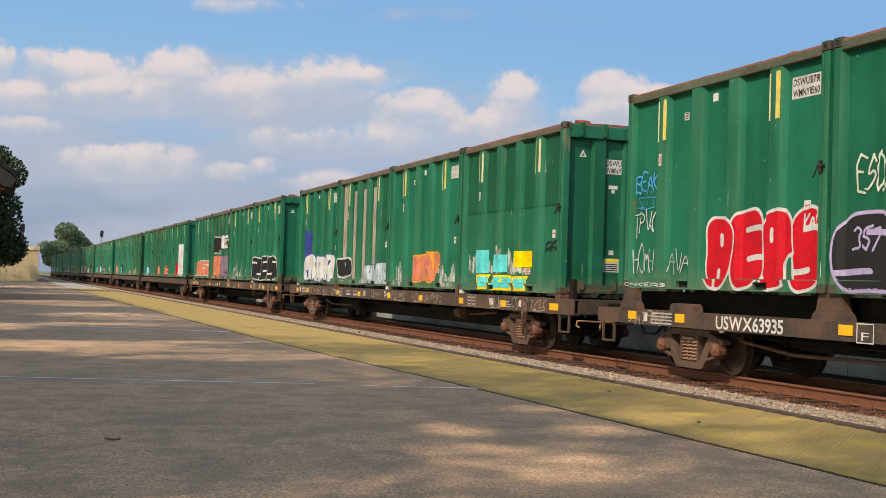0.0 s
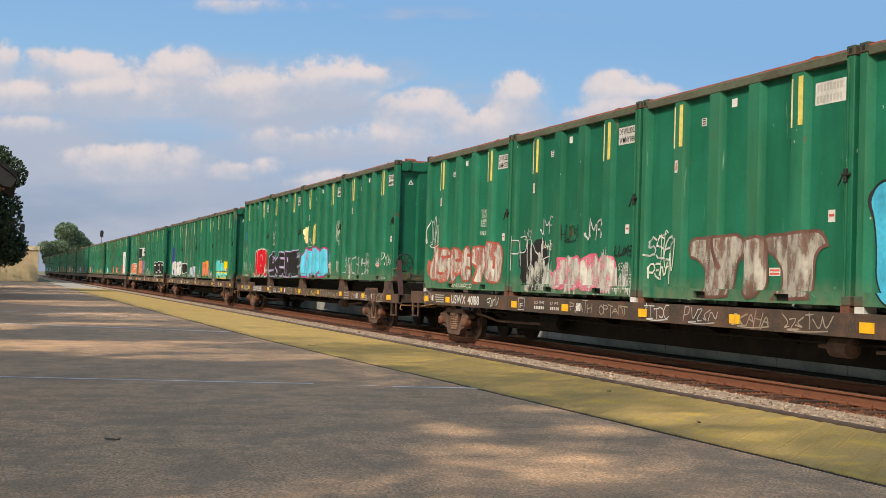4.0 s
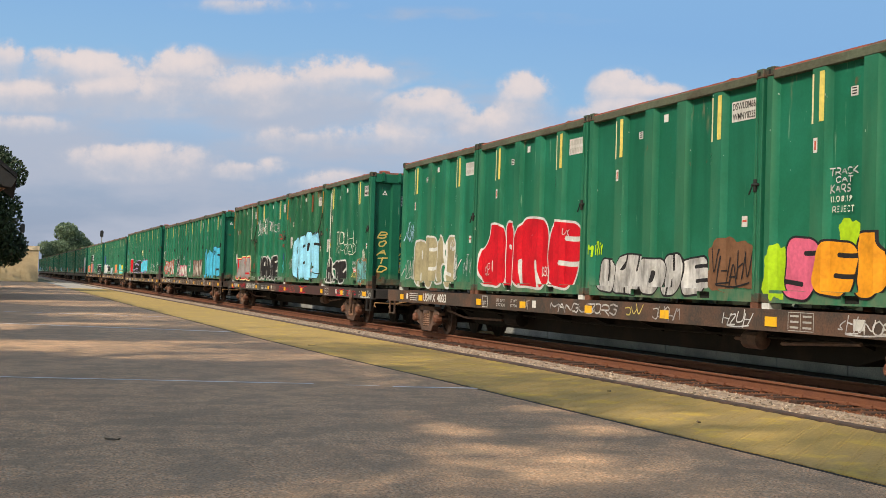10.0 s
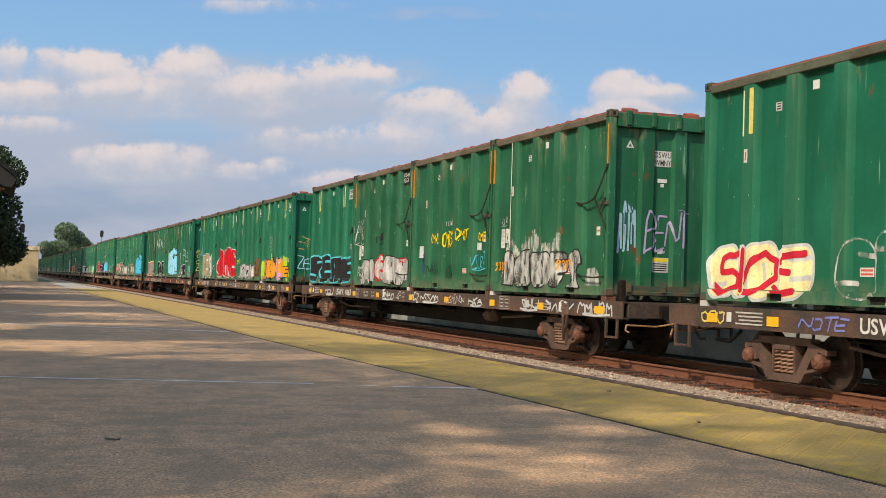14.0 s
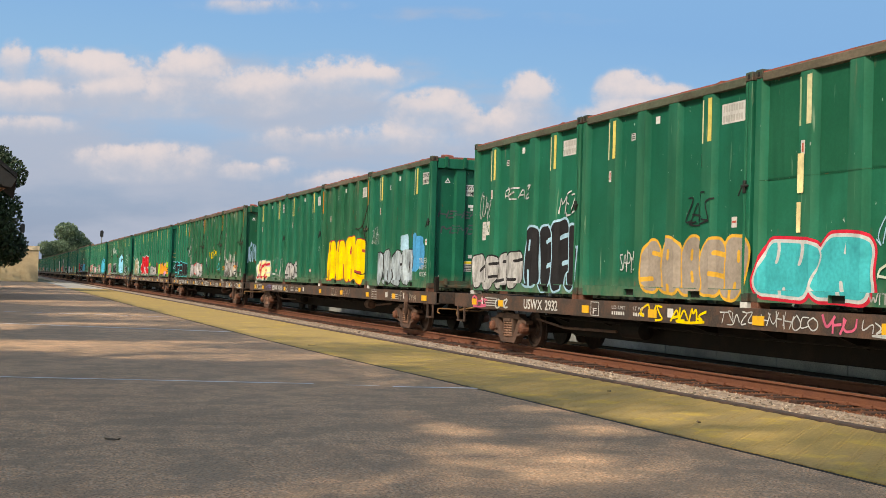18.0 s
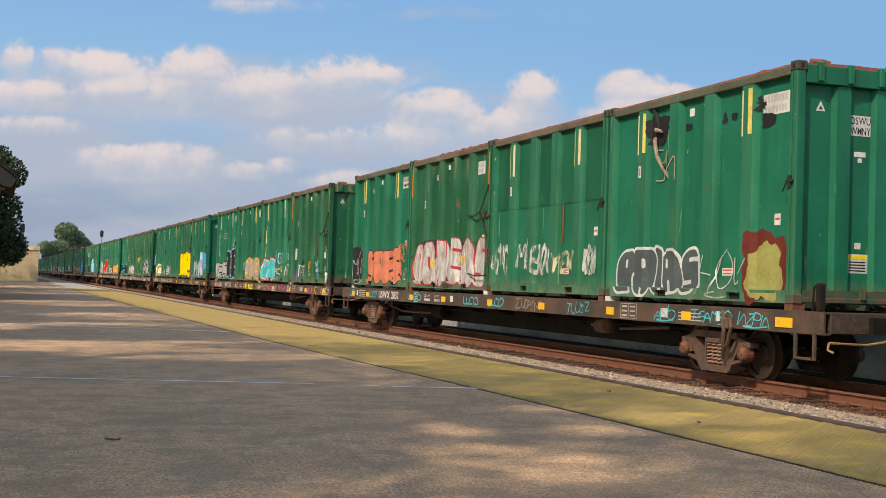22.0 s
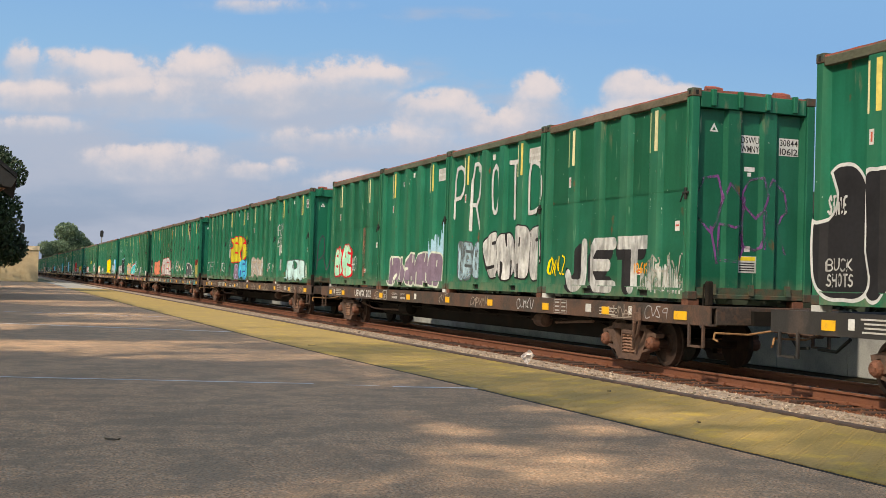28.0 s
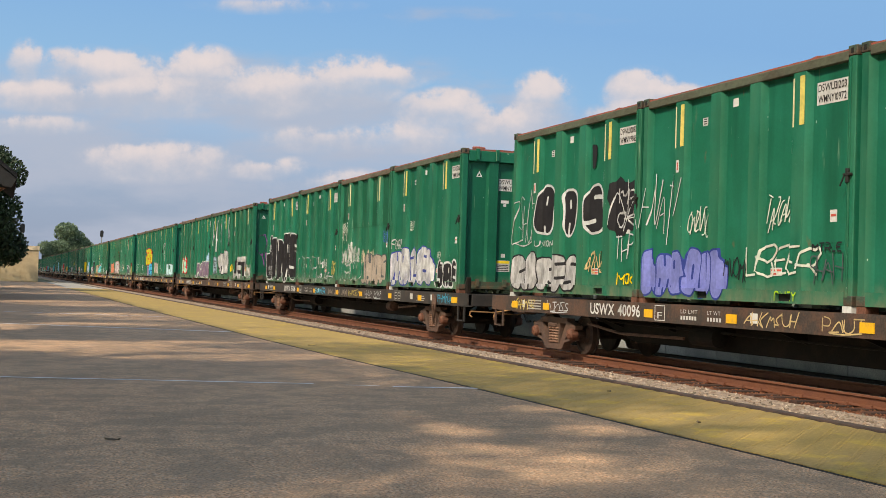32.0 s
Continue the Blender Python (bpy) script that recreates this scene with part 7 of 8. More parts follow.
spray(8, 2, "tag", "YEW", 3.59, 4.63, 0.42, 0.98, "creamfat")
spray(8, 2, "tag", "KEB", 5.01, 5.57, 0.43, 1.02, "whitefat")
spray(8, 2, "block", "", 3.95, 4.03, 1.09, 1.97, "rust")
spray(8, 3, "piece", "PAIRS", 0.33, 3.33, 0.05, 0.96, "slate", "white")
spray(8, 3, "scrawl", "3", 3.43, 4.66, 0.04, 0.92, "white")
spray(8, 3, "blob", "", 4.69, 5.78, 0.03, 1.13, "maroon")
spray(8, 3, "blob", "", 4.84, 5.67, 0.03, 0.91, "olive")
spray(8, 3, "blob", "", 1.47, 2.14, 2.85, 3.37, "ink")
spray(8, 3, "blob", "", 2.74, 2.94, 3.00, 3.12, "ink")
spray(8, 3, "blob", "", 4.19, 4.35, 3.02, 3.14, "ink")
spray(8, 3, "blob", "", 5.06, 5.41, 2.80, 3.02, "ink")
spray(8, 3, "scrawl", "1", 1.75, 2.52, 2.14, 2.84, "bone")
spray(9, 0, "tag", "GAV-FTZ", 0.11, 2.29, 0.42, 1.03, "white")
spray(9, 0, "tag", "Z", 2.75, 3.40, 0.25, 1.00, "white")
spray(9, 0, "tag", "GAV", 4.92, 5.89, 0.34, 0.95, "white")
spray(9, 0, "tag", "DEKA", 4.48, 5.21, 0.03, 0.18, "pale")
spray(9, 0, "tag", "ASTRO!", 0.37, 1.65, 0.03, 0.14, "white")
spray(9, 1, "piece", "JETS", 1.21, 5.06, 0.82, 2.24, "olivebright", "red")
spray(9, 1, "piece", "MER", 3.66, 5.75, 0.03, 1.05, "azure", "navy")
spray(9, 1, "piece", "RG", 2.39, 3.53, 0.03, 0.85, "plum", "lavender")
spray(9, 1, "tag", "JIMS SHET", 5.03, 5.82, 1.99, 2.15, "lime")
spray(9, 1, "tag", "DOWN", 5.17, 5.55, 1.80, 1.95, "lime")
spray(9, 1, "tag", "BY", 5.20, 5.40, 1.66, 1.76, "lime")
spray(9, 1, "scrawl", "5", 5.12, 5.62, 1.51, 1.64, "lime")
spray(9, 1, "scrawl", "5", 5.15, 5.67, 1.34, 1.47, "lime")
spray(9, 1, "scrawl", "5", 5.18, 5.74, 1.19, 1.32, "lime")
spray(9, 1, "scrawl", "7", 0.39, 1.40, 0.04, 0.96, "slate")
spray(9, 1, "scrawl", "4", 0.31, 1.09, 1.47, 2.18, "white")
spray(9, 1, "sign", "", 0.41, 1.10, 1.09, 1.44)
spray(9, 2, "piece", "SENGE", 0.33, 3.22, 0.17, 1.17, "whitefade", "taupe")
spray(9, 2, "tag", "375", 4.55, 4.94, 0.52, 0.81, "white")
spray(9, 2, "tag", "AMYE", 5.09, 5.90, 0.40, 0.83, "pale")
spray(9, 3, "tag", "REB", 0.22, 1.12, 1.99, 2.51, "white")
spray(9, 3, "tag", "BOS", 0.25, 1.11, 1.51, 1.95, "white")
spray(9, 3, "sign", "", 0.33, 1.11, 1.08, 1.42)
spray(9, 3, "blob", "", 0.52, 1.11, 0.49, 0.96, "silver")
spray(9, 3, "scrawl", "2", 0.40, 1.19, 0.31, 1.08, "silver")
spray(9, 3, "piece", "JRJO", 1.76, 5.18, 0.03, 0.99, "iceblue", "slate")
spray(9, 3, "blob", "", 3.09, 3.44, 2.93, 3.23, "ink")
spray(9, 3, "blob", "", 1.87, 2.10, 2.92, 3.24, "ink")
spray(9, 3, "blob", "", 4.19, 4.40, 2.82, 3.03, "ink")
spray(9, 3, "scrawl", "5", 5.31, 5.58, 0.16, 0.78, "pale")
spray(10, 0, "piece", "EMRE", 0.36, 2.70, 0.23, 1.39, "mint", "red")
spray(10, 0, "tag", "BEYD", 2.72, 3.49, 0.48, 0.97, "white")
spray(10, 0, "block", "", 3.92, 4.21, 0.29, 1.92, "brownfade")
spray(10, 1, "piece", "MLXMA", 0.74, 5.63, 0.03, 1.03, "plum", "pale")
spray(10, 1, "drips", "", 4.45, 5.74, 0.63, 1.98, "paleblue")
spray(10, 2, "tag", "P", 0.25, 1.07, 1.88, 3.29, "whitebig")
spray(10, 2, "tag", "R", 1.51, 2.21, 1.48, 3.32, "whitebig")
spray(10, 2, "tag", "O", 2.78, 3.46, 1.78, 3.12, "whitebig")
spray(10, 2, "tag", "T", 3.95, 4.69, 1.68, 3.18, "whitebig")
spray(10, 2, "tag", "D", 5.10, 6.03, 1.75, 3.06, "whitebig")
spray(10, 2, "piece", "SMRF", 2.62, 6.03, 0.26, 1.57, "whitefill", "inkline")
spray(10, 2, "piece", "UEB", 0.57, 2.30, 0.23, 1.31, "icefade", "slate")
spray(10, 3, "slab", "JET", 1.00, 4.58, 0.03, 1.17, "whitefill", "ink")
spray(10, 3, "drips", "", 4.22, 5.87, 0.11, 0.82, "whitefade")
spray(10, 3, "tag", "SHINE", 4.69, 5.87, 0.24, 0.85, "greyfade")
spray(10, 3, "tag", "OXNLZ", 0.19, 0.97, 0.40, 0.81, "yellow")
spray(10, 3, "tag", "10612", 3.97, 4.58, 0.44, 0.66, "orange")
spray(11, 0, "piece", "JIMRS", 0.03, 5.81, 0.03, 2.12, "ink", "white")
spray(11, 0, "scrawl", "2", 5.25, 5.48, 1.20, 1.43, "white")
spray(11, 0, "scrawl", "2", 3.91, 4.17, 0.33, 0.62, "white")
spray(11, 0, "tag", "STALE", 0.26, 0.68, 1.31, 1.63, "white")
spray(11, 0, "tag", "BUCK", 0.24, 0.83, 0.49, 0.69, "white")
spray(11, 0, "tag", "SHOTS", 0.25, 0.85, 0.26, 0.47, "white")
spray(11, 1, "piece", "PEARCH", 0.03, 3.32, 0.03, 1.04, "green", "white")
spray(11, 1, "tag", "MOUSE", 3.64, 4.52, 0.59, 0.92, "white")
spray(11, 1, "tag", "MUHAH", 3.34, 5.19, 0.05, 0.44, "white")
spray(11, 1, "tag", "CORN", 5.08, 5.74, 0.33, 0.83, "straw")
spray(11, 2, "drips", "", 0.25, 2.62, 0.74, 1.50, "whitefade")
spray(11, 2, "piece", "FEAR", 0.28, 2.80, 0.12, 0.90, "green", "white")
spray(11, 2, "drips", "", 2.75, 4.12, 0.72, 1.26, "creamfade")
spray(11, 2, "tag", "SHAZ", 0.31, 0.93, 1.54, 2.22, "pale")
spray(11, 2, "piece", "CHAOS", 3.04, 5.55, 0.03, 1.06, "taupe", "slate")
spray(11, 2, "blob", "", 5.11, 5.78, 1.38, 1.75, "bluefade")
spray(11, 3, "piece", "MAZEL", 0.03, 3.99, 0.03, 1.23, "whitefill", "navy")
spray(11, 3, "tag", "FEAR2", 0.14, 0.90, 1.14, 1.47, "white")
spray(11, 3, "piece", "SLRE", 4.13, 5.65, 0.03, 0.80, "ink", "white")
spray(11, 3, "scrawl", "5", 1.63, 2.04, 1.68, 1.99, "pale")
spray(11, 3, "tag", "HEF", 4.14, 4.47, 0.83, 1.02, "pale")
spray(12, 0, "piece", "A", 1.31, 2.19, 1.29, 2.42, "ink", "white")
spray(12, 0, "piece", "R", 2.64, 3.28, 1.22, 2.37, "ink", "white")
spray(12, 0, "piece", "S", 3.72, 4.53, 1.22, 2.32, "ink", "white")
spray(12, 0, "scrawl", "5", 0.03, 1.24, 1.06, 2.34, "white")
spray(12, 0, "blob", "", 4.82, 5.92, 1.23, 2.28, "ink")
spray(12, 0, "scrawl", "1", 4.79, 5.94, 1.22, 2.31, "white")
spray(12, 0, "tag", "IMP", 5.11, 5.81, 1.79, 2.13, "white")
spray(12, 0, "tag", "OK", 5.09, 5.83, 1.32, 1.70, "white")
spray(12, 0, "scrawl", "3", 5.03, 5.83, 0.69, 1.21, "white")
spray(12, 0, "piece", "CAKES", 0.03, 3.44, 0.03, 0.93, "silver", "inkline")
spray(12, 0, "tag", "42NZ", 3.82, 4.58, 0.45, 0.92, "tan")
spray(12, 0, "tag", "IMOK", 5.12, 5.86, 0.21, 0.48, "yellow")
spray(12, 0, "tag", "UNION", 1.36, 2.17, 1.02, 1.18, "white")
spray(12, 0, "blob", "", 3.95, 4.15, 2.62, 3.11, "ink")
spray(12, 1, "scrawl", "5", 0.03, 1.27, 1.01, 2.24, "white")
spray(12, 1, "piece", "LMPOUL", 0.03, 2.84, 0.03, 0.92, "periwinkle", "navy")
spray(12, 1, "tag", "LBEER", 3.48, 5.23, 0.41, 0.93, "pale")
spray(12, 1, "scrawl", "6", 3.89, 4.52, 1.13, 1.72, "pale")
spray(12, 1, "scrawl", "5", 2.70, 3.45, 0.31, 0.76, "ink")
spray(12, 1, "scrawl", "6", 1.57, 2.26, 1.05, 1.60, "pale")
spray(12, 1, "tag", "PINEY", 4.25, 4.80, 0.03, 0.19, "lime")
spray(12, 1, "tag", "MTRLE", 5.05, 5.75, 0.78, 0.93, "ink")
spray(12, 1, "scrawl", "4", 4.95, 5.76, 0.33, 0.76, "slate")
spray(0, 0, "blob", "", 0.79, 2.31, 0.91, 2.08, "navy")
spray(0, 0, "piece", "MAR", 1.16, 5.51, 0.03, 1.14, "white0", "navy")
spray(0, 1, "block", "", 0.43, 0.98, 0.11, 3.52, "taupe")
spray(0, 1, "block", "", 1.73, 2.25, 0.06, 3.22, "taupe")
spray(0, 1, "block", "", 2.89, 3.38, 0.07, 3.21, "taupe")
spray(0, 1, "block", "", 4.04, 4.55, 0.05, 3.20, "taupe")
spray(0, 1, "piece", "R", 0.04, 1.62, 0.24, 0.97, "ink", "white")
spray(0, 1, "piece", "AK", 3.14, 6.00, 0.03, 0.76, "silverblue", "slate")
spray(0, 2, "piece", "AV", 2.18, 4.35, 0.17, 1.04, "salmon", "orange")
spray(0, 2, "drips", "", 0.48, 1.29, 0.03, 0.85, "whitefade")
spray(0, 2, "drips", "", 4.59, 5.57, 0.03, 0.87, "whitefade")
spray(0, 3, "drips", "", 0.43, 4.20, 0.41, 1.11, "fade")
spray(0, 3, "block", "", 0.96, 1.80, 0.43, 1.01, "aqua")
spray(0, 3, "block", "", 2.24, 2.97, 0.46, 0.88, "aqua")
spray(0, 3, "block", "", 3.55, 4.41, 0.57, 0.95, "yellow")
spray(0, 3, "piece", "TAT", 0.96, 4.45, 0.03, 0.38, "aqua", "yellow")
spray(0, 3, "tag", "PRI", 5.17, 5.91, 0.90, 1.18, "ink")
spray(-1, 0, "piece", "G", 0.80, 5.37, 0.10, 1.16, "salmon", "white")
spray(-1, 1, "piece", "Q", 0.75, 3.29, 1.37, 2.45, "ink", "white")
spray(-1, 1, "piece", "G", 3.48, 5.63, 1.64, 2.48, "white0", "slate")
spray(-1, 1, "block", "", 0.66, 3.21, 0.06, 1.28, "salmon")
spray(-1, 1, "block", "", 3.54, 5.89, 0.08, 1.25, "plum")
spray(-1, 2, "drips", "", 0.62, 2.98, 0.03, 0.93, "fade")
spray(-1, 3, "piece", "ZES", 0.03, 5.18, 0.03, 1.18, "ink", "white")
spray(-2, 3, "block", "", 1.70, 4.47, 0.09, 2.21, "white")
spray(-2, 3, "block", "", 0.51, 1.59, 0.08, 0.96, "red")


# rough colours on the cars far ahead
for k in range(-9, -1):
    rnd = random.Random(k + 500)
    for i in range(4):
        for _ in range(rnd.choice([1, 1, 2])):
            a = rnd.uniform(0.2, 3.4)
            w = rnd.uniform(0.9, 2.4)
            col = rnd.choice(["white", "white", "salmon", "lightblue", "ink", "khaki", "fade", "cyan", "red"])
            spray(k, i, rnd.choice(["piece", "blob", "drips"]), rnd.choice(["SER", "OK", "REN", "ZU"]), a, a + w, 0.08, rnd.uniform(0.7, 1.3), col, "ink" if col != "ink" else "white")

# a torn hole with a caught branch, and a painted cross
box_ = BOXES[(8, 3)]
on_side("torn_hole", blob(1.55, 2.05, 2.85, 3.40, 4, 0.002, 0.30), INK, box_, "ragged dark hole torn in the side")
on_side("torn_hole", blob(4.95, 5.13, 3.08, 3.28, 7, 0.006, 0.35), INK, box_)
on_side("torn_hole", blob(3.92, 4.05, 2.98, 3.16, 9, 0.002, 0.30), INK, box_)
for pts, r in ((((-1.10, 1.58, 3.02), (-1.27, 1.74, 2.93), (-1.28, 1.85, 2.62), (-1.27, 2.08, 2.35), (-1.26, 2.28, 2.18)), 0.045), (((-1.27, 2.02, 2.46), (-1.29, 2.20, 2.50), (-1.29, 2.24, 2.68)), 0.022),
               (((-1.10, 1.60, 3.08), (-1.28, 1.80, 3.12), (-1.29, 2.02, 3.06)), 0.05)):
    bm = bmesh.new()
    tube(bm, [(x, CL / 2 - y, z) for x, y, z in pts], r, 7, r * 0.5)
    part("caught_branch", bm, DRY_WOOD, box_, "dry grey branch caught in the torn side")

# a white rag knotted to the rear post
bm = bmesh.new()
for x, y, z, r, h in ((-0.02, 0.05, 0.30, 0.085, 0.12), (-0.03, 0.02, 0.14, 0.06, 0.14), (-0.02, 0.13, 0.36, 0.05, 0.06)):
    rag = bmesh.ops.create_icosphere(bm, subdivisions=2, radius=1.0, matrix=Matrix.Translation((-CW / 2 + x, -CL / 2 + y, z)) @ Matrix.Diagonal((r * 0.7, r, h, 1)))["verts"]
    for v in rag:
        v.co += noise.noise_vector(v.co * 14) * 0.035
part("knotted_rag", bm, PAPER, BOXES[(7, 3)], "white rag knotted to the rear post")

# codes on the containers
def code(k, i, a="", b=""):
    number_plate(BOXES[(k, i)], (a, b), (STYLES.get(k) or ["yellow"] * 4)[i])


code(1, 0, "DSWU31791", "WMNY11560"); code(1, 1, "DSWU31032", "WMNY10800"); code(1, 2, "DSWU31275", "WMNY11044"); code(1, 3, "DSWU31330", "WMNY11099")
code(2, 0, "DSWU31536", "WMNY11305"); code(2, 1, "DSWU3003", "WMNY9801"); code(2, 2); code(2, 3)
code(3, 0, "USWX"); code(3, 1); code(3, 2, "USWX"); code(3, 3, "DSWU30340", "WMNY10108")
code(4, 0); code(4, 1); code(4, 2, "DSWU31466", "WMNY11235"); code(4, 3, "DSWU3114", "WMNY1091")
code(5, 0, "DSWU30798", "WMNY10566"); code(6, 0, "DSWU31962", "WMNY11731"); code(6, 1); code(6, 2); code(6, 3, "DSWU31215", "WMNY10984")
code(7, 0); code(7, 1); code(8, 0, "DSWU31813", "WMNY11582"); code(8, 1); code(8, 3)
code(9, 1, "DSWU30670", "WMNY10438"); code(9, 3, "DSWU30201", "WMNY9969"); code(10, 1); code(10, 2)
code(11, 0, "DSWU31497", "WMNY11266"); code(11, 1); code(11, 3, "DSWU30639", "WMNY10407"); code(12, 0, "DSWU30097", "WMNY9865"); code(12, 1, "DSWU31203", "WMNY10972"); code(12, 2)
for i in range(4):
    code(0, i); code(-1, i)


def end_code(k, a, b):
    c = BOXES[(k, 3)]
    end_mark("end_plate", 1.91, 2.33, 2.66, 2.98, WHT, c, "white plate with black numbers")
    end_word("end_letters", a, 1.93, 2.31, 2.84, 2.96, INK, c, fat=0.01)
    end_word("end_letters", b, 1.93, 2.31, 2.68, 2.80, INK, c, fat=0.01)


end_code(10, "30844", "10612"); end_code(6, "31215", "10984"); end_code(9, "30201", "9969"); end_code(3, "30340", "10108")
end_code(4, "3114", "1091"); end_code(11, "30639", "10407")


def end_spray(k, x0, x1, z0, z1, text, colour):
    """Sprayed letters on the door end."""
    on_end("graffiti_tag", handwriting(text, x0, x1, z0, z1, 0.022, 1.0, k, 0.014, 0.0), tone(colour), BOXES[(k, 3)], 0.004)


for x in (0.36, 1.10, 1.80):
    for j, ch in enumerate("BOATD"):
        end_spray(3, x, x + 0.28, 1.55 - 0.28 * j, 1.80 - 0.28 * j, ch, "straw")
end_spray(4, 0.3, 1.9, 1.35, 1.95, "BENT", "strawfade"); end_spray(4, 0.3, 1.9, 0.55, 1.1, "ZEUHR", "paleblue")
end_spray(5, 0.3, 0.7, 0.9, 1.9, "AGTM", "paleblue"); end_spray(5, 0.9, 1.9, 0.9, 1.8, "BENT", "lavender")
end_spray(6, 0.4, 1.9, 1.55, 1.85, "MEMEME", "slate"); end_spray(6, 0.3, 2.0, 2.0, 2.25, "HEHEHEH", "slate")
end_spray(9, 0.4, 0.9, 0.5, 1.9, "PU", "slate"); end_spray(9, 1.05, 1.35, 1.0, 1.9, "RE", "slate")
end_spray(10, 0.25, 1.2, 0.7, 2.3, "RB", "plumfade"); end_spray(10, 1.2, 2.1, 0.9, 2.3, "BR", "plumfade"); end_spray(7, 1.1, 1.7, 1.1, 1.5, "SER", "pale")

# ---------------------------------------------------------------- lettering on the cars
MARKS = {1: ("USWX63935", 3.37, 5.22), 2: ("USWX 40188", 2.52, 4.48), 3: ("USWX 85011", 4.28, 6.27), 4: ("USWX 40013", 2.48, 4.32), 5: ("USWX 40163", 4.31, 6.26),
         6: ("USWX 40208", 4.25, 6.26), 7: ("USWX 2932", 3.57, 5.35), 8: ("USWX 2032", 3.47, 5.48), 9: ("USWX 40197", 4.37, 6.41), 10: ("USWX 202", 3.68, 5.60),
         11: ("USWX 85016", 4.18, 6.23), 12: ("USWX 40096", 4.34, 6.37)}
WEIGHTS = {4: ("222300", "62700"), 5: ("222600", "63400"), 11: ("225700", "60300")}
SCRIBBLE = {0: "taupe", 1: "taupe", 2: "taupe", 3: "rustred", 4: "silver", 5: "white", 6: "taupe", 7: "white", 8: "cyan", 9: "taupe", 10: "taupe", 11: "azure", 12: "tan"}
SILL_TAGS = {8: [("LUCID", 0.1, 0.75, "cyan"), ("LUCID", 2.45, 3.2, "cyan"), ("LUCID", 6.4, 7.5, "cyan"), ("LUCID", 10.9, 11.9, "cyan"), ("LUCID", 12.6, 13.5, "cyan")],
             11: [("JAW1", 11.4 + 0.95 * j, 12.1 + 0.95 * j, "taupe") for j in range(3)] + [("SKANER", 9.5, 11.0, "azure")], 4: [("MANGUBORG", 10.9, 13.9, "silver"), ("NUT", 9.3, 9.75, "taupe")],
             6: [("NOTE", 2.9, 4.0, "periwinkle"), ("OPO", 0.2, 0.9, "straw")]}
on_sill("maroon_panel", rect(9.4, 21.0, 0.004, 0.336, 0.0), MAROON, CARS[3], "dull maroon repainted sill panel")
for k, car in CARS.items():
    if k < -1:
        continue
    low = KIND.get(k) == "pedestal"
    rnd = random.Random(900 + k)
    if k in MARKS:
        s, a, b = MARKS[k]
        on_sill("reporting_mark", word(s, a, b, 0.07, 0.29, 0.02, 0, 0, 0, 0.003), WHT, car, "white reporting mark", low)
    x = 6.9
    frame_ = join(rect(x, x + 0.36, 0.03, 0.045, 0.002), rect(x, x + 0.36, 0.295, 0.31, 0.002), rect(x, x + 0.02, 0.05, 0.29, 0.002), rect(x + 0.34, x + 0.36, 0.05, 0.29, 0.002))
    on_sill("plate_box", frame_, WHT, car, "white stencilled box", low)
    on_sill("stencil", word("F", x + 0.10, x + 0.26, 0.07, 0.19, 0.0, 0, 0, 0, 0.003), WHT, car, "", low)
    on_sill("stencil", word("LD LMT", 7.8, 8.35, 0.19, 0.26, 0.0, 0, 0, 0, 0.003), WHT, car, "white load stencil", low)["kind"] = "stuff"
    on_sill("stencil", word("LT WT", 8.65, 9.05, 0.19, 0.26, 0.0, 0, 0, 0, 0.003), WHT, car, "", low)
    if k in WEIGHTS:
        on_sill("stencil", word(WEIGHTS[k][0], 7.8, 8.35, 0.08, 0.15, 0.0, 0, 0, 0, 0.003), WHT, car, "", low)["kind"] = "stuff"
        on_sill("stencil", word(WEIGHTS[k][1], 8.65, 9.05, 0.08, 0.15, 0.0, 0, 0, 0, 0.003), WHT, car, "", low)["kind"] = "stuff"
    else:
        on_sill("stencil", join(*[rect(7.8 + 0.09 * j, 7.86 + 0.09 * j, 0.08, 0.145, 0.003) for j in range(6)], *[rect(8.65 + 0.09 * j, 8.71 + 0.09 * j, 0.08, 0.145, 0.003) for j in range(5)]), WHT, car, "", low)["kind"] = "stuff"
    x = 19.3
    bars = [rect(x, x + 0.62, 0.03, 0.04, 0.002), rect(x, x + 0.62, 0.305, 0.315, 0.002), rect(x, x + 0.012, 0.045, 0.30, 0.002), rect(x + 0.30, x + 0.312, 0.045, 0.30, 0.002), rect(x + 0.608, x + 0.62, 0.045, 0.30, 0.002)]
    bars += [rect(x + 0.05 + 0.31 * (j % 2), x + 0.26 + 0.31 * (j % 2), 0.07 + 0.085 * (j // 2), 0.10 + 0.085 * (j // 2), 0.002) for j in range(6)]
    on_sill("maintenance_stencil", join(*bars), GREY, car, "white maintenance stencil", low)["kind"] = "stuff"
    for x, w in ((0.95, 0.14), (20.8, 0.25), (22.6, 0.12), (9.9, 0.2)):
        on_sill("label", rect(x, x + w, 0.10, 0.26, 0.002), WHT, car, "small white label", low)
    on_sill("small_print", join(*[rect(1.2 + rnd.random() * 0.1, 1.95, 0.07 + 0.06 * j, 0.095 + 0.06 * j, 0.002) for j in range(4)]), GREY, car, "", low)["kind"] = "stuff"
    on_sill("small_print", join(*[rect(21.4, 22.0 + rnd.random() * 0.2, 0.07 + 0.06 * j, 0.09 + 0.06 * j, 0.002) for j in range(3)]), GREY, car, "", low)["kind"] = "stuff"
    for text, a, b, c in SILL_TAGS.get(k, ()):
        on_sill("graffiti_tag", handwriting(text, a, b, 0.05, 0.29, 0.017, 1.0, int(a * 7), 0.010, 0.006), tone(c), car, "", low)["kind"] = "stuff"
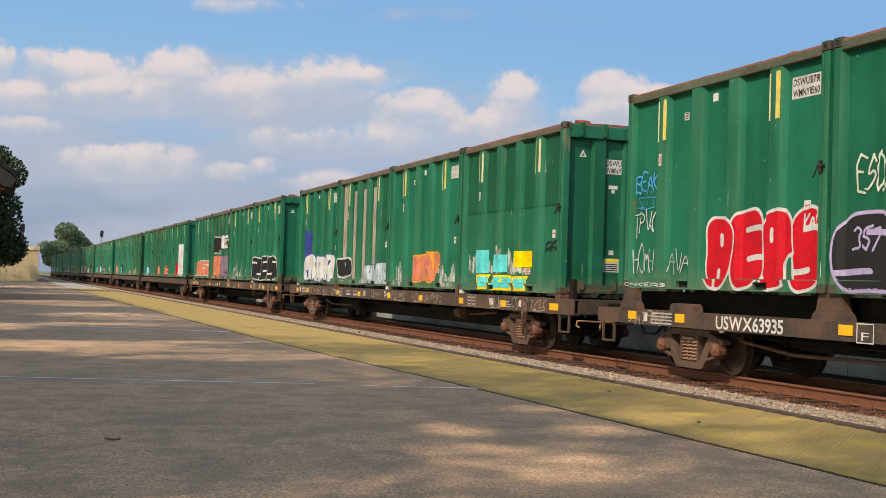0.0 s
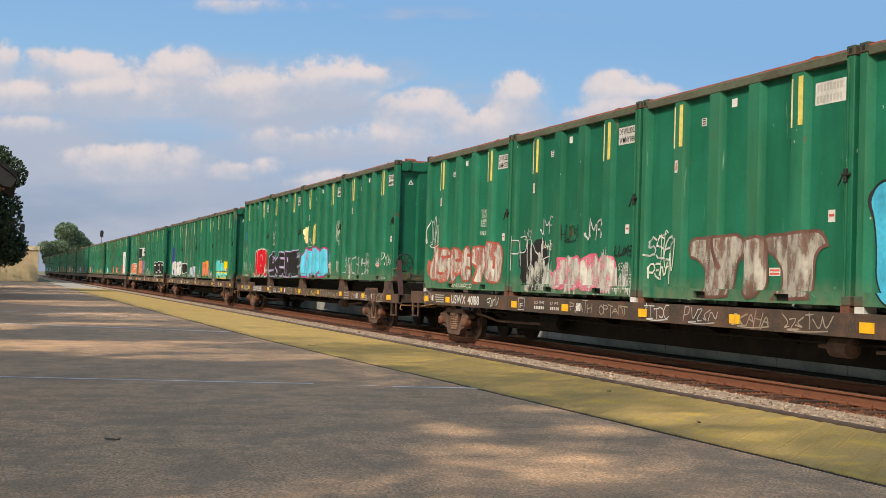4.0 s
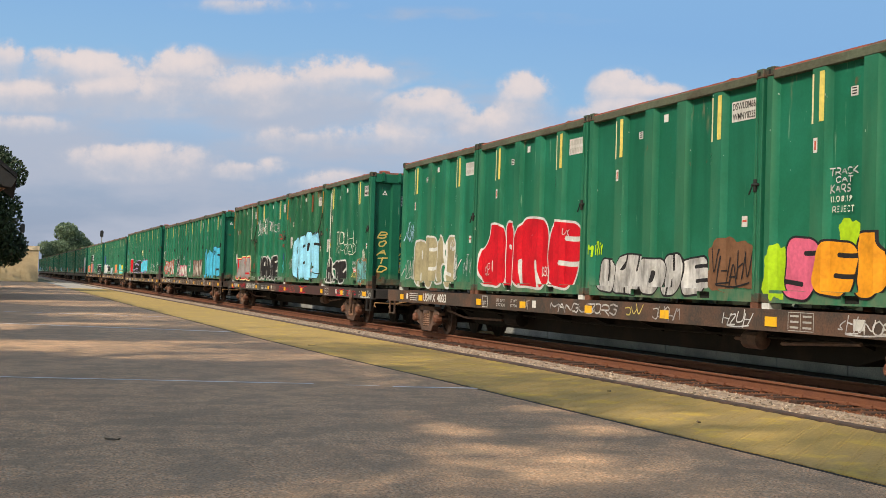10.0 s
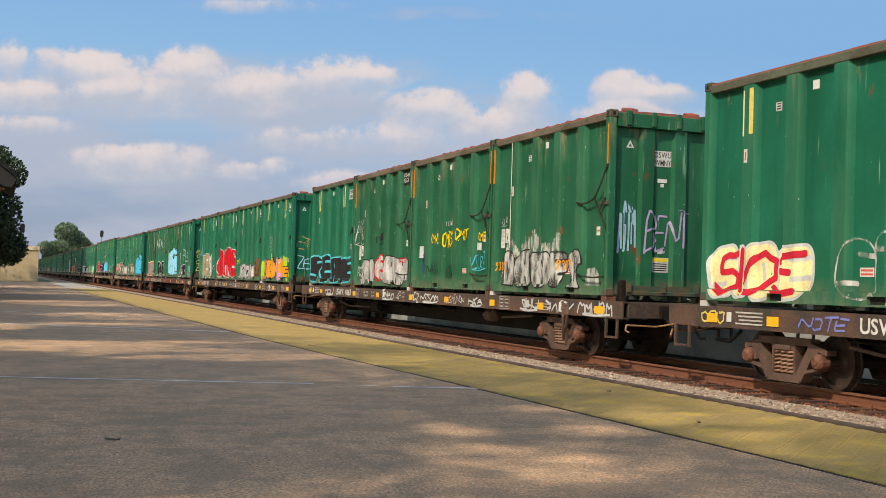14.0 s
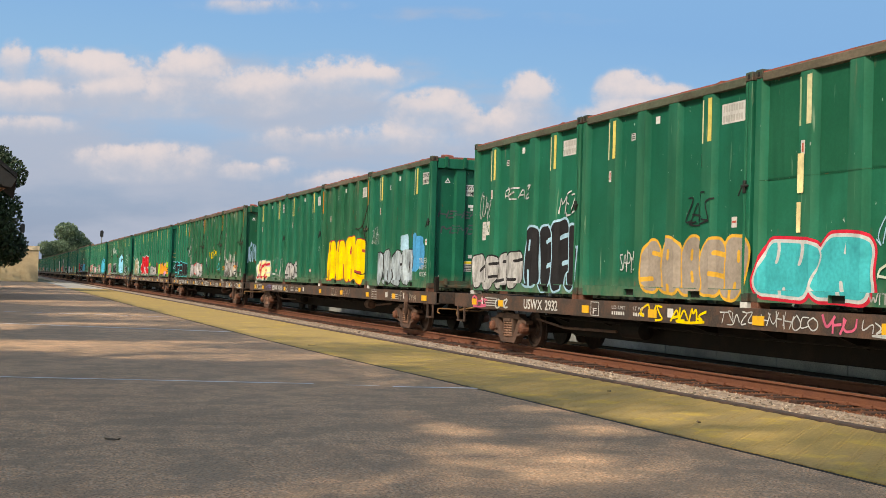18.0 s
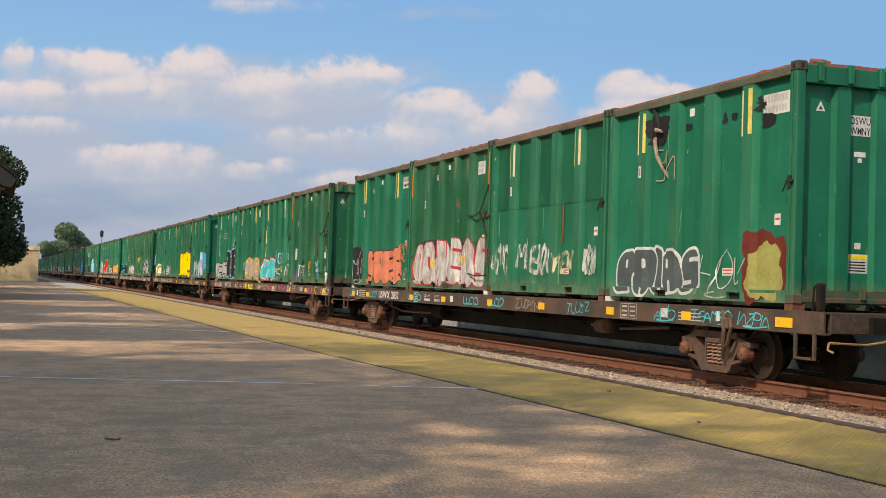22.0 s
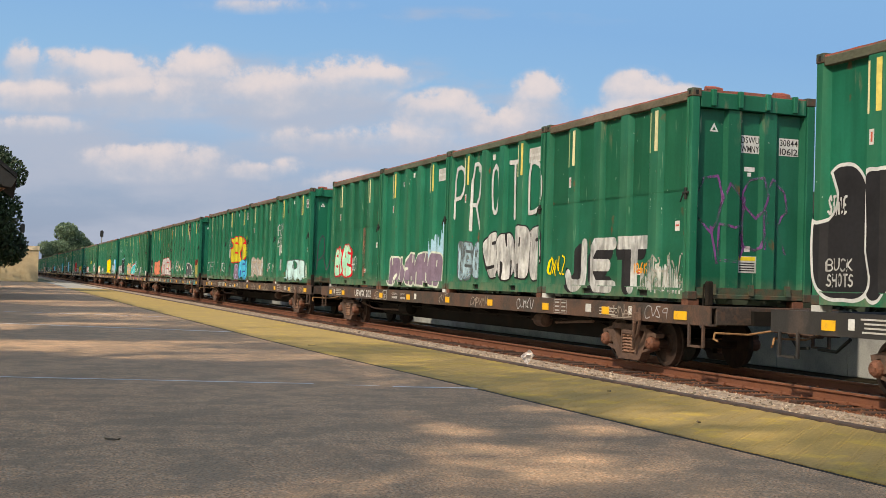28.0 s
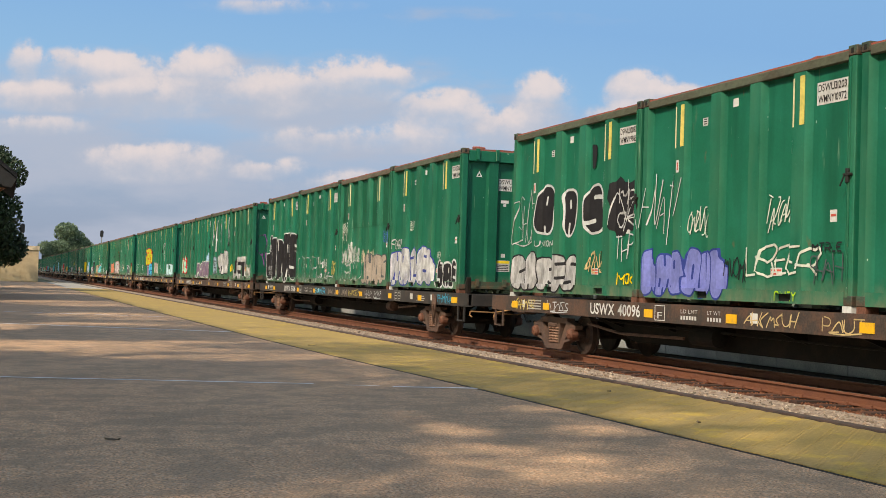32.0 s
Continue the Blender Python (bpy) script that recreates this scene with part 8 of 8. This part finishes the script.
    x = 0.3 if k not in SILL_TAGS else 14.2
    while x < 24:
        w = rnd.uniform(0.6, 1.5)
        s, a, b = MARKS.get(k, ("", 99, 99))
        if not (x < b + 0.1 and x + w > a - 0.1) and not 6.4 < x + w / 2 < 9.3 and not 18.7 < x + w / 2 < 20.4 and rnd.random() < (0.95 if k in (1, 2, 3, 5, 7, 8, 11) else 0.7):
            c = SCRIBBLE.get(k, "taupe") if rnd.random() < 0.65 else rnd.choice(["white", "taupe", "silver", "pale", "straw"])
            bold = k in (3, 5, 7) and rnd.random() < 0.7
            c = rnd.choice(["white", "white", "yellow", "pinkred"]) if bold and k == 7 else "redw" if bold and k == 3 else "white" if bold else c
            on_sill("graffiti_scrawl", scrawl(x, x + w, 0.03, 0.31, rnd.randint(0, 9999), max(3, int(w * (3.5 if bold else 5.5))), (0.030 if k == 3 else 0.045) if bold else 0.022, 0.004), tone(c), car, "", low)["kind"] = "stuff"
        x += w + rnd.uniform(0.1, 0.7)


# ---------------------------------------------------------------- track pieces, platform details
def ties():
    """Sleepers under the rails; those passed nearest are pieces of their own."""
    bm = bmesh.new()
    box(bm, -1.38, 1.30, -0.105, 0.105, -0.18, 0.0, 0.012)
    me = finish(bm)
    me.materials.append(TIE)
    track = bpy.data.objects["ballast_bed"]
    rnd = random.Random(5)
    for i in range(150):
        ob = part("tie", me, TIE, track)
        ob.matrix_basis = pose(MID + rnd.uniform(-0.05, 0.05), 4.0 + i * 0.533 + rnd.uniform(-0.03, 0.03), RAIL - 0.176 + 0.012 + rnd.uniform(-0.014, 0.01), 0, 0, rnd.uniform(-1.5, 1.5))
    bm = bmesh.new()
    for i in range(560):
        y = 4.0 + (150 + i) * 0.533
        box(bm, MID - 1.30, MID + 1.30, y - 0.11, y + 0.11, RAIL - 0.34, RAIL - 0.178)
    ob = part("far_ties", bm, TIE, track)
    ob["kind"] = "stuff"
    # tie plates and spikes
    bm = bmesh.new()
    for i in range(150):
        y = 4.0 + i * 0.533
        for s in (-1, 1):
            x = MID + s * 0.753
            box(bm, x - 0.17, x - 0.078, y - 0.09, y + 0.09, RAIL - 0.178, RAIL - 0.160)
            box(bm, x + 0.078, x + 0.17, y - 0.09, y + 0.09, RAIL - 0.178, RAIL - 0.160)
            for q in (-0.10, 0.10):
                box(bm, x + q - 0.012, x + q + 0.012, y - 0.05, y - 0.02, RAIL - 0.165, RAIL - 0.130)
    ob = part("tie_plates", bm, RAIL_RUST, track)
    ob["kind"] = "stuff"


def stones():
    """Crushed stone along the near side of the track, tie ends half buried."""
    rnd = random.Random(11)
    base = [Vector(v).normalized() for v in ((1, 0.2, 0.3), (-1, 0.1, 0.2), (0.2, 1, -0.1), (-0.1, -1, 0.2), (0.1, 0.2, 1), (0.2, -0.2, -1), (0.7, 0.7, 0.5), (-0.6, -0.6, 0.6))]
    hull = bmesh.new()
    vs = [hull.verts.new(v) for v in base]
    bmesh.ops.convex_hull(hull, input=vs)
    hull.verts.ensure_lookup_table()
    hull.verts.index_update()
    shape_v = [v.co.copy() for v in hull.verts]
    shape_f = [tuple(v.index for v in f.verts) for f in hull.faces]
    hull.free()
    verts1, faces1, verts2, faces2 = [], [], [], []

    def drop(x, y, z, s, stained=False):
        verts, faces = (verts2, faces2) if stained else (verts1, faces1)
        e = Euler((rnd.uniform(0, 6), rnd.uniform(0, 6), rnd.uniform(0, 6))).to_matrix()
        n = len(verts)
        k = (rnd.uniform(0.6, 1.2), rnd.uniform(0.6, 1.2), rnd.uniform(0.5, 0.9))
        for v in shape_v:
            p = e @ Vector((v.x * k[0], v.y * k[1], v.z * k[2])) * s
            verts.append((x + p.x, y + p.y, z + p.z))
        faces.extend(tuple(n + i for i in f) for f in shape_f)
    for _ in range(17000):
        y = 4.0 + 70 * rnd.random() ** 1.7
        x = rnd.uniform(EDGE1 + 0.10, MID - 1.32)
        if x > MID - 1.42 and rnd.random() < 0.6:
            continue
        drop(x, y, -0.20 + rnd.uniform(0.0, 0.03), rnd.uniform(0.018, 0.042))
    rusty = True
    for _ in range(6500):
        drop(rnd.uniform(MID - 1.42, MID - 0.84), 4.0 + 60 * rnd.random() ** 1.6, -0.172 + rnd.uniform(0, 0.02), rnd.uniform(0.012, 0.030), rusty)
    me = bpy.data.meshes.new("mesh")
    me.from_pydata(verts2, [], faces2)
    me.materials.append(RUST_SOIL)
    tagged(new("stained_stones", me), "rust-stained stones between the tie ends", "ballast", kind="stuff")
    me = bpy.data.meshes.new("mesh")
    me.from_pydata(verts1, [], faces1)
    me.materials.append(STONE)
    return tagged(new("ballast_stones", me), "pale grey crushed stones beside the rusty rail", "ballast", kind="stuff")


def stone_material():
    m = mat("crushed_stone", (0.36, 0.30, 0.24), 0.9, 0, 0.2, 5, 0.3, (0.25, 0.17, 0.12), 0.5, 30)
    n, l = m.node_tree.nodes, m.node_tree.links
    b = n["Principled BSDF"]
    geo = n.new("ShaderNodeNewGeometry")
    hsv = n.new("ShaderNodeHueSaturation")
    mr = n.new("ShaderNodeMapRange")
    mr.inputs["To Min"].default_value, mr.inputs["To Max"].default_value = 0.35, 1.45
    l.new(geo.outputs["Random Per Island"], mr.inputs[0])
    l.new(mr.outputs[0], hsv.inputs["Value"])
    l.new(b.inputs["Base Color"].links[0].from_socket, hsv.inputs["Color"])
    l.new(hsv.outputs[0], b.inputs["Base Color"])
    return m


STONE = stone_material()
stones()
ties()

# slanting rows of raised domes on the yellow strip
def swell(x, y):
    """Height of the strip's slanting undulation."""
    u = ((y - (x - EDGE0)) / 0.33) % 1.0
    return 0.008 * max(0.0, min(u / 0.30, 1.0, (1.0 - u) / 0.35)) - 0.002


def tactile():
    bm = bmesh.new()
    xa, xb = EDGE0 + 0.03, EDGE1 - 0.11
    for i in range(470):
        y = -8 + i * 0.33
        if y > 108:
            break
        ring = []
        for x in (float(np.interp(y, *zip(*BROADER))) + 0.03, xb):
            q = y + x - EDGE0
            ring.append([bm.verts.new((x, q + 0.33 * a, h)) for a, h in ((0.0, -0.001), (0.30, 0.007), (0.65, 0.007), (1.0, -0.001))])
        for a in range(3):
            bm.faces.new((ring[0][a], ring[1][a], ring[1][a + 1], ring[0][a + 1]))
        bm.faces.new(ring[0])
        bm.faces.new(ring[1][::-1])
    part("slanting_ridges", bm, YELLOW, edge_strip)["kind"] = "stuff"
    verts, faces = [], []
    rnd = random.Random(21)
    for j in range(300):
        y = 6.4 + j * 0.066
        for i in range(36):
            x = xa + 0.04 + i * 0.066
            if rnd.random() < 0.10:
                continue
            n, z = len(verts), swell(x, y) - 0.002
            for r, up in ((0.019, 0.0), (0.012, 0.0045)):
                verts += [(x + r * math.cos(a * 1.2566), y + r * math.sin(a * 1.2566), z + up) for a in range(5)]
            faces += [(n + a, n + (a + 1) % 5, n + 5 + (a + 1) % 5, n + 5 + a) for a in range(5)] + [tuple(n + 5 + a for a in range(5))]
    me = bpy.data.meshes.new("mesh")
    me.from_pydata(verts, [], faces)
    part("domes", me, YELLOW, edge_strip)["kind"] = "stuff"


tactile()

# painted lines, seams and litter on the platform
def line(x0, y0, x1, y1, w, name="painted_line", material=None, label="worn white painted line across the platform"):
    d = Vector((x1 - x0, y1 - y0, 0)).normalized()
    q = Vector((-d.y, d.x, 0)) * w / 2
    bm = bmesh.new()
    z = 0.006
    n = max(2, int((Vector((x1, y1, 0)) - Vector((x0, y0, 0))).length / 0.25))
    r = random.Random(int(x0 * 100 + y0))
    prev = None
    for i in range(n + 1):
        p = Vector((x0, y0, z)).lerp(Vector((x1, y1, z)), i / n)
        k = r.uniform(0.75, 1.1)
        cur = (bm.verts.new(p + q * k), bm.verts.new(p - q * k))
        if prev:
            bm.faces.new((prev[0], prev[1], cur[1], cur[0]))
        prev = cur
    return thing(name, bm, material or WHITE_LINE, label, "painted line", kind="structure")


line(-6.0, 18.9, 4.14, 16.40, 0.10)
line(4.55, 16.2, 5.0, 16.05, 0.05)
line(5.15, 15.95, 6.30, 15.70, 0.13)
line(-6.0, 37.9, 5.76, 31.73, 0.22)
line(-4.0, 46.5, 5.9, 42.0, 0.14)


def leaf_litter(x, y, s, turn, label):
    bm = bmesh.new()
    n = 9
    ring = []
    for i in range(n):
        a = 2 * math.pi * i / n
        r = s * (1 + 0.25 * math.sin(3 * a))
        ring.append(bm.verts.new((r * math.cos(a), 0.5 * r * math.sin(a), 0.012 + 0.012 * math.cos(2 * a))))
    bm.faces.new(ring)
    low = [bm.verts.new((v.co.x * 0.8, v.co.y * 0.8, 0.002)) for v in ring]
    bm.faces.new(low[::-1])
    for i in range(n):
        bm.faces.new((ring[i], low[i], low[(i + 1) % n], ring[(i + 1) % n]))
    thing("dead_leaf", bm, BARK, label, "leaf", "dead leaves on the platform", at=pose(x, y, 0.0, 0, 0, turn))


leaf_litter(6.48, 25.86, 0.11, 20, "curled dark dead leaf on the platform edge")
leaf_litter(0.98, 10.89, 0.07, -10, "curled dark dead leaf on the asphalt")
leaf_litter(8.1, 15.2, 0.05, 40, "small dead leaf on the yellow strip")
leaf_litter(7.3, 11.6, 0.05, 70, "small dead leaf on the yellow strip")


def paper_scrap():
    """A crumpled sheet that the train's draught lifts out of the ditch behind the kerb and drops again."""
    rnd = random.Random(4)
    bm = bmesh.new()
    n = 6
    rows = [[bm.verts.new((rnd.uniform(-0.035, 0.035), (i / n - 0.5) * (0.24 - 0.10 * j / n), (j / n - 0.5) * 0.24)) for j in range(n + 1)] for i in range(n + 1)]
    for i in range(n):
        for j in range(n):
            bm.faces.new((rows[i][j], rows[i + 1][j], rows[i + 1][j + 1], rows[i][j + 1]))
    bmesh.ops.solidify(bm, geom=bm.faces[:], thickness=0.002)
    return thing("paper_scrap", bm, PAPER, "crumpled pinkish white paper beside the track", "litter")


scrap = paper_scrap()


def motions():
    """The train rolls away along the track; the clouds drift."""
    for ob, x, behind, z in MOVING:
        walk(ob, [(t, pose(x, s - behind, z)) for t, s in TRAVEL])
    times, way = [t for t, _ in TRAVEL], [s for _, s in TRAVEL]
    for k, wheels in ROLLING:
        if k < -1:
            continue
        # the wheels turn while their car is near enough for it to be seen
        near = [f / FPS for f in range(0, 32 * FPS + 1) if -14 < float(np.interp(f / FPS, times, way)) - offset_of(k) - 12.27 < 62]
        if not near:
            continue
        for w in wheels:
            y = w.location.y
            rows = []
            for t in near:
                a = -math.degrees(float(np.interp(t, times, way)) / 0.42)
                rows.append((t, pose(0, y, 0.42, a, 0, 0)))
            if near[0] > 0:
                rows.insert(0, (0.0, rows[0][1]))
            if near[-1] < 32:
                rows.append((32.0, rows[-1][1]))
            walk(w, rows)
    walk(scrap, [(0.0, pose(9.40, 18.6, -0.15, 0, 80, 20)), (27.45, pose(9.40, 18.6, -0.15, 0, 80, 20)), (27.7, pose(9.33, 19.45, 0.14, 15, 20, 40)),
                 (27.9, pose(9.33, 20.45, 0.12, 60, 10, 20)), (28.1, pose(9.34, 21.05, 0.14, 20, 5, 50)), (28.3, pose(9.42, 21.7, -0.15, 10, 75, 20)), (32.0, pose(9.42, 21.7, -0.15, 10, 75, 20))])
    walk(clouds, [(0.0, CLOUD_POSE), (32.0, CLOUD_POSE @ pose(CLOUD_DRIFT, 0, 0))])


motions()
